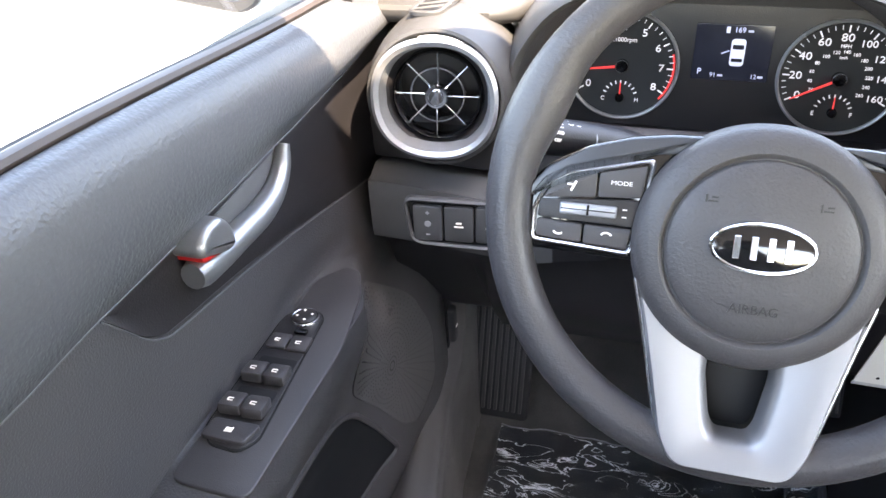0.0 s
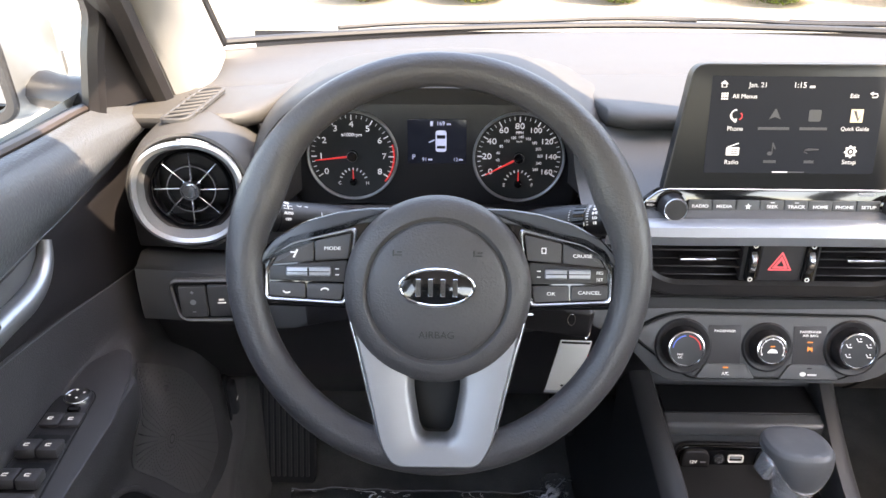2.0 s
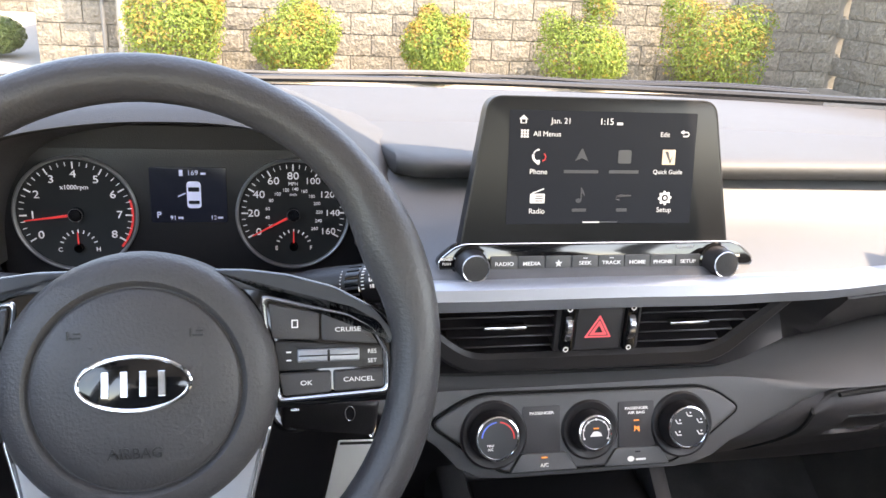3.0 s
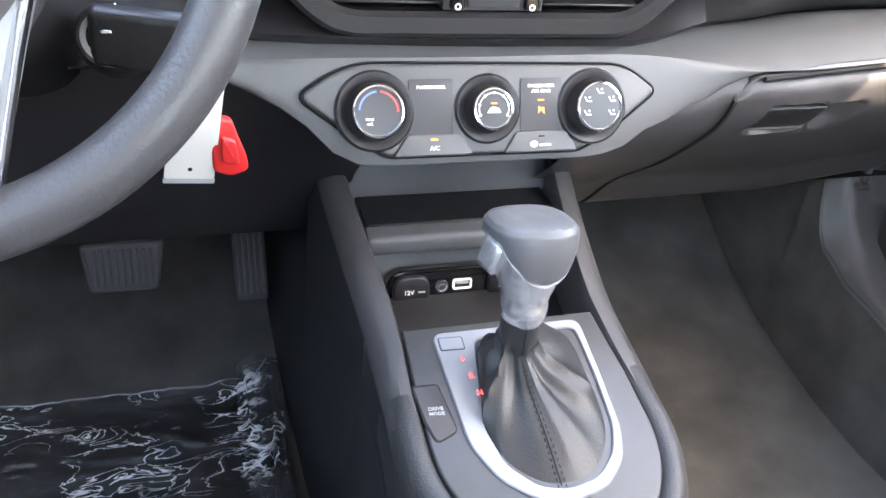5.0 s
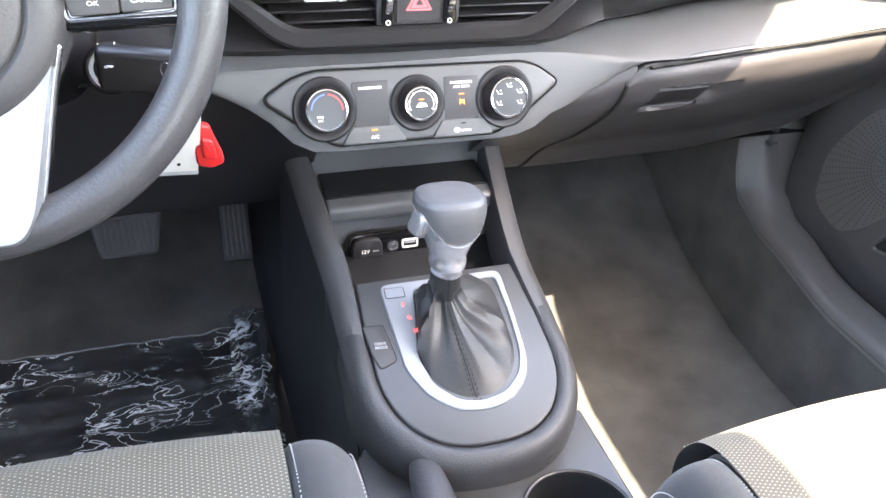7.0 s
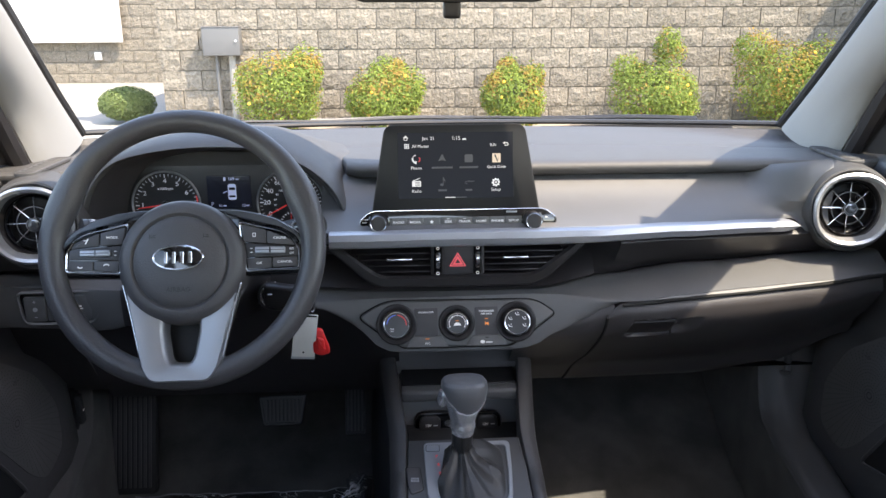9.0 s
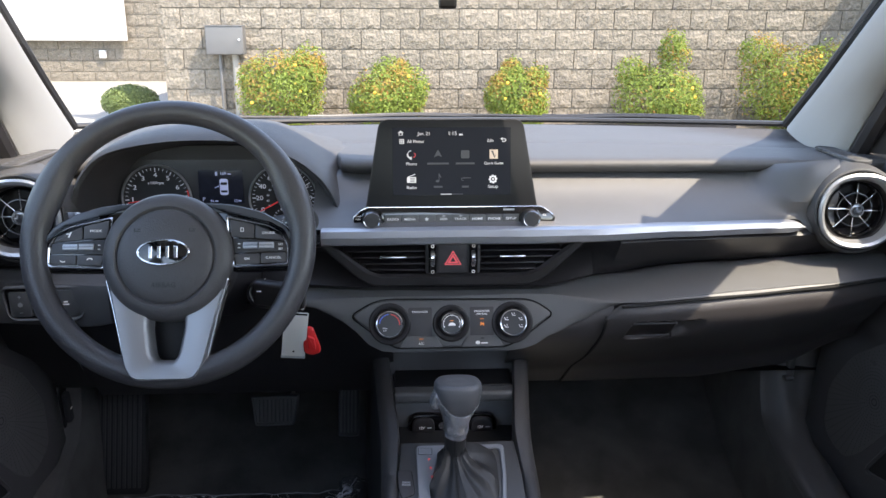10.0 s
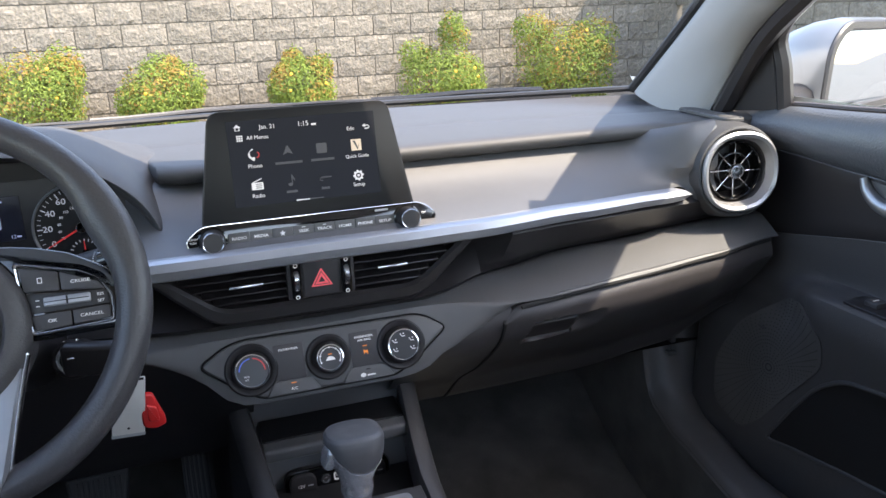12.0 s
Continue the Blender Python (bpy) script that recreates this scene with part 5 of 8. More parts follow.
def build_wheel():
    R, up, out = 0.1642, 0.002, 0.010
    rows = []
    for i in range(96):
        a = 2 * math.pi * i / 96
        deg = math.degrees(a)
        # the grip swells at ten and two
        swell = max(math.exp(-((deg - 22) / 13) ** 2), math.exp(-((deg - 158) / 13) ** 2))
        crest = math.exp(-((deg - 90) / 40) ** 2)
        w = 0.0157 + 0.0040 * swell - 0.0012 * crest
        h = 0.0155 + 0.001 * swell
        c = Vector((math.cos(a), math.sin(a), 0))
        inner = 0.0034 * swell
        row = []
        for k in range(20):
            t = 2 * math.pi * k / 20
            row.append(c * (R - inner + w * math.cos(t)) + Vector((0, up, out + h * math.sin(t))))
        rows.append(row)
    part("rim", surf(rows, close_u=True, close_v=True), leather_mat, wheel, "grained dark grey wheel rim", local=True)
    # hub with the round airbag cover
    hub = part("hub", revolve([(0.0795, -0.02), (0.0795, 0.008), (0.0785, 0.017), (0.0745, 0.0245), (0.0665, 0.0285), (0.0615, 0.0290), (0.0600, 0.0280), (0.0585, 0.0255), (0.0575, 0.0255)], pose(0.0, -0.0175, 0), 72), airbag_mat, wheel, "round airbag cover", local=True)
    part("airbag_cover", revolve([(0.0577, 0.0250), (0.0572, 0.0275), (0.0555, 0.0290), (0.045, 0.0318), (0.025, 0.0340), (0.0, 0.0348)], pose(0.0, -0.0175, 0), 72), airbag_mat, hub, local=True)
    part("airbag_text", words("AIRBAG", 0.0085, pose(0, -0.0530, 0.0331, 3), bold=0.0001), dark_mat, hub, local=True)
    for s in (-1, 1):
        part("horn_mark", join(bar(0.0012, 0.005, pose(s * 0.033 - 0.003, 0.0140, 0.0320)), bar(0.006, 0.0011, pose(s * 0.033 + 0.001, 0.0125, 0.0320)), bar(0.004, 0.0011, pose(s * 0.033 + 0.002, 0.0150, 0.0320))), dark_mat, hub, local=True)
    em = pose(0, -0.0135, 0.0338)
    badge = part("badge", plate(oval(0.0305, 0.0152, 48), em, 0.0035, 0.0012), gloss_mat, wheel, "oval black badge with a chrome rim", local=True)
    part("badge_rim", band(oval(0.0315, 0.0162, 48), oval(0.0288, 0.0135, 48), em, 0.0042, 0.0009), chrome_mat, badge, local=True)
    for x, w, sh in ((-0.0150, 0.0040, 0.0), (-0.0050, 0.0040, 0.0), (0.0050, 0.0040, 0.0), (0.0150, 0.0040, 0.0)):
        h = 0.0142
        part("badge_bar", plate([(x - w / 2 - sh * h / 2, -h / 2), (x + w / 2 - sh * h / 2, -h / 2), (x + w / 2 + sh * h / 2, h / 2), (x - w / 2 + sh * h / 2, h / 2)], em @ Matrix.Translation((0, 0, 0.0035)), 0.001, 0.0003, seg=1), chrome_mat, badge, local=True)
    # side spokes
    for s in (-1, 1):
        def mir(pts):
            p = [(s * x, y) for x, y in pts]
            return p if s > 0 else p[::-1]
        arm = mir([(0.060, -0.036), (0.152, -0.034), (0.156, -0.012), (0.153, 0.010), (0.140, 0.024), (0.1136, 0.0390), (0.085, 0.0470), (0.060, 0.0505), (0.036, 0.0510)])
        sp = part("spoke", plate(rounded(arm, 0.006), pose(0, 0, -0.014), 0.024, 0.005), gloss_mat, wheel, "glossy black side spoke with thumb buttons", local=True)
        top = mir([(0.060, 0.0375), (0.068, 0.0365), (0.123, 0.0240), (0.139, 0.0148), (0.1470, 0.0010), (0.1510, 0.0080), (0.138, 0.0235), (0.1130, 0.0380), (0.085, 0.0460), (0.060, 0.0495), (0.040, 0.0500), (0.044, 0.0400)])
        part("spoke_crest", plate(rounded(top, 0.003), pose(0, 0, 0.0100, -3), 0.004, 0.0018), trim_dark_mat, sp, local=True)
        frame_o = rounded(mir([(0.0775, -0.0315), (0.1465, -0.0280), (0.1465, -0.0030), (0.1375, 0.0130), (0.1220, 0.0220), (0.0680, 0.0345), (0.0705, 0.0100)]), 0.005)
        frame_i = rounded(mir([(0.0800, -0.0290), (0.1440, -0.0256), (0.1440, -0.0036), (0.1358, 0.0112), (0.1210, 0.0196), (0.0708, 0.0312), (0.0731, 0.0100)]), 0.004)
        part("silver_frame", band(frame_o, frame_i, pose(0, 0, 0.0095), 0.004, 0.0012), satin_mat, sp, "silver frame round the buttons", local=True)
        part("button_bed", plate(frame_i, pose(0, 0, 0.0092), 0.001, 0.0003), gloss_mat, sp, local=True)
        for pts, tx in ((((0.0752, 0.0075), (0.1035, 0.0055), (0.1035, 0.0222), (0.0730, 0.0290)), "a"), (((0.1050, 0.0055), (0.1400, 0.0022), (0.1345, 0.0106), (0.1208, 0.0182), (0.1050, 0.0218)), "b"), (((0.0815, -0.0276), (0.1105, -0.0262), (0.1105, -0.0135), (0.0788, -0.0140)), "c"), (((0.1120, -0.0261), (0.1428, -0.0245), (0.1428, -0.0125), (0.1120, -0.0135)), "d")):
            b = part("thumb_button", plate(rounded(mir(list(pts)), 0.0018, 3), pose(0, 0, 0.0100), 0.0028, 0.0008), knee_mat, sp, local=True)
            cx = s * sum(p[0] for p in pts) / len(pts)
            cy = sum(p[1] for p in pts) / len(pts)
            here = pose(cx, cy, 0.0130)
            label = {"a": "" , "b": "", "c": "", "d": ""}[tx]
            if s < 0 and tx == "a":
                label = "MODE"
            if s > 0:
                label = {"a": "", "b": "CRUISE", "c": "OK", "d": "CANCEL"}[tx]
            if label:
                part("button_text", words(label, 0.0040, here, squash=1.25), icon_mat, b, local=True)
            elif s < 0 and tx == "b":
                part("button_mark", join(bar(0.0016, 0.0075, here @ pose(0.001, 0, 0, 0, 0, -25)), bar(0.0045, 0.0012, here @ pose(-0.001, 0.001, 0))), icon_mat, b, local=True)
            elif s < 0:
                part("button_mark", tube([here @ Vector((0.0035 * math.cos(radians(q)), 0.0026 * math.sin(radians(q)), 0)) for q in (range(20, 161, 20) if tx == "c" else range(200, 330, 20))], 0.0007, 6), icon_mat, b, local=True)
            else:
                part("button_mark", band(rect(0.004, 0.005), rect(0.0026, 0.0036), here, 0.0004, 0.0001), icon_mat, b, local=True)
        tg = part("toggle_bed", plate(rounded(mir([(0.0775, -0.0125), (0.1430, -0.0112), (0.1420, 0.0008), (0.0765, 0.0060)]), 0.002), pose(0, 0, 0.0098), 0.0016, 0.0005), dark_mat, sp, local=True)
        bow = [(-0.0190, -0.0040), (0.0190, -0.0040), (0.0190, 0.0040), (-0.0190, 0.0040)]
        tgl = part("toggle", plate(rounded(bow, 0.0014, 3), pose(s * 0.1090, -0.0036, 0.0110), 0.0042, 0.0014), trim_mat, tg, "satin silver toggle", local=True)
        part("toggle_groove", rbox((0.036, 0.0008, 0.0006), pose(s * 0.1090, -0.0036, 0.0152), 0.0002, 1), gap_mat, tgl, local=True)
        part("toggle_joint", rbox((0.0016, 0.0070, 0.0030), pose(s * 0.1090, -0.0036, 0.0142), 0.0004, 1), gloss_mat, tgl, local=True)
        for dy in (-0.0025, 0.0025):
            part("toggle_mark", bar(0.003, 0.0009, pose(s * 0.0850, -0.0038 + dy, 0.0117)), icon_mat, tg, local=True)
        if s > 0:
            for dy, w in ((0.0018, "RES"), (-0.0040, "SET")):
                part("toggle_text", words(w, 0.0036, pose(0.1360, -0.0042 + dy, 0.0117)), icon_mat, tg, local=True)
    # lower silver spoke: a shield with a slot
    outer = [(-0.0360, -0.1665), (0.0360, -0.1665), (0.0465, -0.150), (0.0640, -0.075), (0.072, -0.045), (-0.072, -0.045), (-0.0640, -0.075), (-0.0465, -0.150)]
    inner = [(-0.0110, -0.1440), (0.0110, -0.1440), (0.0155, -0.1360), (0.0210, -0.1050), (0.0205, -0.0860), (-0.0205, -0.0860), (-0.0210, -0.1050), (-0.0155, -0.1360)]
    o = rounded(outer, (0.016, 0.016, 0.014, 0.01, 0.002, 0.002, 0.01, 0.008), 5)
    i = rounded(inner, (0.006, 0.006, 0.006, 0.006, 0.004, 0.004, 0.006, 0.006), 5)

    def rise(p):
        return 0.0475 - 0.0170 * (p[1] + 0.172) / 0.112
    bm = bmesh.new()
    rings = []
    for poly, dz in ((offset_poly(o, -0.001), -0.022), (o, -0.004), (offset_poly(o, 0.002), 0.0), (offset_poly(i, -0.0060), -0.0006), (offset_poly(i, -0.0028), -0.0026), (i, -0.010), (offset_poly(i, 0.001), -0.026)):
        rings.append([bm.verts.new((p[0], p[1], rise(p) * 0.62 + dz)) for p in poly])
    n = len(o)
    for a, b in zip(rings, rings[1:]):
        for k in range(n):
            bm.faces.new((a[k], a[(k + 1) % n], b[(k + 1) % n], b[k]))
    low = part("lower_spoke", bm, silver_mat, wheel, "satin silver lower spoke with a dark slot", local=True)
    part("spoke_edge", band(offset_poly(o, -0.0024), offset_poly(o, 0.0006), pose(0, 0, 0.008), 0.0105, 0.0012), satin_mat, low, "bright bevelled edge", local=True)
    part("slot_liner", plate(i, pose(0, 0, -0.012), 0.002, 0.0005), void_mat, low, local=True)


build_wheel()


# ---- steering column, stalks and key ----
def build_column():
    col = thing("steering_column", (-0.359, 0.05, 0.72), "black steering column shroud", "steering column")
    axis = (WH.to_3x3() @ Vector((0, 0, -1)))
    c0 = WH.translation.copy()
    rows = []
    for d, rx, rz, dz in ((0.022, 0.045, 0.045, 0), (0.03, 0.060, 0.056, -0.006), (0.10, 0.066, 0.062, -0.012), (0.18, 0.07, 0.066, -0.02), (0.30, 0.075, 0.075, -0.03)):
        p = c0 + axis * d
        rows.append([p + Vector((x, 0, y + dz)) for x, y in oval(rx, rz, 32, power=3.0)])
    part("shroud", surf(rows, close_v=True), dark_mat, col)
    for s in (-1, 1):
        base = Vector((-0.359 + s * 0.050, 0.010, 0.836))
        tip = Vector((-0.359 + s * 0.164, -0.062, 0.8790))
        st = thing("wiper_stalk" if s > 0 else "light_stalk", tuple(base), "black %s control stalk with white markings" % ("wiper" if s > 0 else "light"), "stalk")
        line = drop_line([base, base + (tip - base) * 0.5 + Vector((0, 0.002, 0.002)), tip], 15)
        part("lever", tube(line, [0.0100, 0.0102, 0.0106, 0.0112, 0.0122, 0.0134, 0.0142, 0.0146, 0.0148, 0.0150, 0.0150, 0.0150, 0.0150, 0.0149, 0.0138], 20), dark_mat, st)
        d = (tip - base).normalized()
        up = Vector((0, -0.66, 0.75))
        n = (up - d * up.dot(d)).normalized()
        q = d * s
        w = n.cross(q)

        def on(along, turn, lift=0.0002):
            """A place on the handle, counted from its tip and turned about its axis."""
            c, e = math.cos(radians(turn)), math.sin(radians(turn))
            nn, ww = n * c + w * e, w * c - n * e
            o = tip - d * along + nn * (0.0151 + lift)
            return Matrix(((q.x, ww.x, nn.x, o.x), (q.y, ww.y, nn.y, o.y), (q.z, ww.z, nn.z, o.z), (0, 0, 0, 1)))
        mm = Matrix.Translation(tip - d * 0.030) @ d.to_track_quat("Z", "Y").to_matrix().to_4x4()
        if s > 0:
            collar = part("twist_ring", revolve([(0.0148, -0.0065), (0.0158, -0.0058), (0.0158, 0.0058), (0.0148, 0.0065)], mm, 32), gloss_mat, st, "black ribbed twist ring")
            for k in range(7):
                part("ring_rib", rbox((0.0112, 0.0018, 0.0012), on(0.030, -54 + 18 * k, 0.0010), 0.0003, 1), dark_mat, collar)
            for i, tx in enumerate(("MIST", "OFF", "INT", "LO", "HI")):
                part("stalk_text", words(tx, 0.0037, on(0.0125, 36 - 18 * i), bold=0.00012), icon_mat, st)
            for i in range(9):
                part("stalk_tick", bar(0.0022, 0.0008, on(0.0205, 40 - 10 * i)), icon_mat, st)
                part("stalk_tick", bar(0.0012, 0.0006, on(0.0400, 40 - 10 * i)), icon_mat, st)
            part("stalk_mark", join(*[bar(0.0058, 0.0008, on(0.0520, 34 - 5 * i) @ Matrix.Rotation(radians(30), 4, "Z")) for i in range(3)]), icon_mat, st)
        else:
            part("stalk_groove", revolve([(0.0151, -0.0006), (0.01535, 0.0), (0.0151, 0.0006)], mm @ Matrix.Translation((0, 0, -0.018)), 32), grey_print_mat, st)
            part("end_groove", revolve([(0.0151, -0.0005), (0.01525, 0.0), (0.0151, 0.0005)], mm @ Matrix.Translation((0, 0, 0.024)), 32), gap_mat, st)
            part("stalk_mark", join(bar(0.0055, 0.0012, on(0.0130, 40)), bar(0.0040, 0.0030, on(0.0130, 33))), icon_mat, st)
            part("stalk_mark", join(bar(0.0012, 0.0050, on(0.0130, 12)), bar(0.0030, 0.0008, on(0.0100, 18)), bar(0.0030, 0.0008, on(0.0100, 6)), bar(0.0030, 0.0008, on(0.0160, 18)), bar(0.0030, 0.0008, on(0.0160, 6))), icon_mat, st)
            for i, tx in enumerate(("AUTO", "OFF")):
                part("stalk_text", words(tx, 0.0034, on(0.0130, -12 - 22 * i), bold=0.00012), icon_mat, st)
            for dx in (-0.0036, 0.0036):
                part("lamp_mark", revolve([(0.0022, 0), (0.0022, 0.0004), (0.0030, 0.0004), (0.0030, 0)], on(0.0290 + dx, 30, 0.0), 16), icon_mat, st)
            part("stalk_text", words("AUTO", 0.0030, on(0.0455, 44), bold=0.0001), icon_mat, st)
    # ignition barrel, key, and the paper tag on its ring
    ig = facing(-0.271, -0.044, 0.768, 22)
    lock = thing("ignition_lock", (-0.271, -0.03, 0.75), "round ignition lock with a silver ring on the column", "ignition lock")
    part("barrel", revolve([(0.021, -0.05), (0.021, 0.010), (0.018, 0.014), (0.0, 0.014)], ig, 32), dark_mat, lock)
    part("lock_ring", revolve([(0.0165, 0.013), (0.0160, 0.0165), (0.0125, 0.0165), (0.0120, 0.0145)], ig, 32), satin_mat, lock)
    for a in (40, 75, 110):
        part("lock_mark", bar(0.004, 0.0012, ig @ Matrix.Rotation(radians(a), 4, "Z") @ Matrix.Translation((0.0192, 0, 0.0120))), icon_mat, lock)
    key = thing("car_key", (-0.24, -0.04, 0.73), "black folding car key in the ignition with a white paper tag", "key")
    part("blade", rbox((0.007, 0.024, 0.0025), pose(-0.2705, -0.064, 0.777, -22), 0.0006, 1), satin_mat, key)
    part("fob", rbox((0.074, 0.016, 0.038), pose(-0.2440, -0.064, 0.7730, 14, 5, -6), 0.005, 3), dark_mat, key, "black key fob")
    part("key_badge", band(oval(0.0042, 0.0082, 24), oval(0.0034, 0.0074, 24), facing(-0.2290, -0.0742, 0.7760, -14, -6), 0.0010, 0.0002), satin_mat, key, "thin silver oval on the fob")
    ring = [Vector((-0.2120, -0.066, 0.7680)) + Vector((0.0035 * math.cos(a), 0.004 * math.sin(a * 1.0), 0.0165 * math.sin(a))) for a in [2 * math.pi * k / 20 for k in range(20)]]
    part("key_ring", tube(ring, 0.0013, 8, closed=True), chrome_mat, key, "chrome snap ring")
    tm = facing(-0.2265, -0.060, 0.7110, -12, 6) @ Matrix.Rotation(radians(-7), 4, "Z")
    o = rounded(rect(0.0335, 0.074), 0.002)
    t = part("paper_tag", plate(o, tm, 0.0012, 0.0003), tag_mat, key, "white paper tag in a clear sleeve")
    part("tag_hole", plate(oval(0.0016, 0.0016, 14), tm @ Matrix.Translation((0.0, -0.0290, 0.0010)), 0.0004, 0.0001, seg=1), gap_mat, t)
    part("tag_sleeve", plate(rounded(rect(0.0345, 0.0045, 0, -0.0390), 0.001), tm, 0.0008, 0.0002), grey_print_mat, t)
    part("tag_print", bar(0.030, 0.003, tm @ Matrix.Translation((0, 0.0345, 0.0010))), gap_mat, t)
    red = [(-0.007, 0.020), (0.004, 0.018), (0.008, 0.004), (0.013, -0.010), (0.014, -0.020), (0.002, -0.024), (-0.010, -0.020), (-0.011, 0.0)]
    part("red_fob", plate(rounded(red[::-1], 0.004), facing(-0.2055, -0.050, 0.7000, 0, 4), 0.007, 0.0025), red_mat, key, "red plastic key fob")
    part("red_fob_ridge", plate(rounded([(-0.004, -0.012), (0.008, -0.014), (0.006, 0.004), (-0.004, 0.008)], 0.003), facing(-0.2055, -0.0565, 0.7000, 0, 4), 0.004, 0.0018), red_mat, key)


build_column()


# ---- driver's switch panel ----
def build_switches():
    sw = thing("dash_switch_panel", (-0.61, 0.08, 0.70), "charcoal dash panel with three square switches", "switch panel")
    m = facing(-0.610, 0.046, 0.7265, 2, 6)
    o = rounded([(-0.056, -0.022), (0.044, -0.026), (0.063, 0.022), (-0.062, 0.025)], (0.012, 0.012, 0.008, 0.008), 5)
    part("frame", band(offset_poly(o, -0.004), o, m, 0.008, 0.002), face_mat, sw)
    part("bed", plate(o, m, 0.002, 0.0005), gap_mat, sw)
    for k, x in enumerate((-0.040, -0.0075, 0.025)):
        mm = m @ Matrix.Translation((x, -0.0005, 0.002))
        w = 0.0152
        pts = [(-w, -0.0195), (w, -0.0200), (w + (0.009 if k == 2 else 0), 0.0195), (-w, 0.0205)]
        b = part("switch", plate(rounded(pts, 0.003), mm, 0.0045, 0.0012), face_mat, sw)
        t = mm @ Matrix.Translation((0, 0, 0.0047))
        if k == 0:
            part("switch_mark", join(bar(0.0012, 0.004, t @ pose(0, 0.0125, 0)), bar(0.004, 0.0012, t @ pose(0, 0.0125, 0)), bar(0.004, 0.0012, t @ pose(0, -0.0125, 0)), plate(oval(0.0035, 0.0035, 14), t, 0.0004, 0.0001, seg=1)), grey_print_mat, b)
        else:
            part("switch_mark", join(bar(0.0095, 0.0018, t @ pose(0, -0.002, 0)), bar(0.006, 0.0022, t @ pose(0, 0.002, 0))), icon_mat, b)


build_switches()


# ---- centre console ----
CP = Matrix.Translation((0.006, -0.155, 0.523)) @ Matrix.Rotation(radians(13.6), 4, "X")
console = thing("centre_console", (0.005, -0.4, 0.20), "charcoal centre console with shifter panel and cup holder", "console")


def console_outline(grow=0.0, back=0.0):
    """The shifter panel's outline: straight in front, a round end behind."""
    a, pts = 0.100 + grow, []
    pts += [(a - 0.004, 0.10), (-(a - 0.004), 0.10), (-a, 0.02)]
    for k in range(49):
        t = math.pi + math.pi * k / 48
        pts.append((a * math.copysign(abs(math.cos(t)) ** 0.8, math.cos(t)), -0.025 + (0.104 + grow + back) * math.sin(t)))
    pts.append((a, 0.02))
    return pts


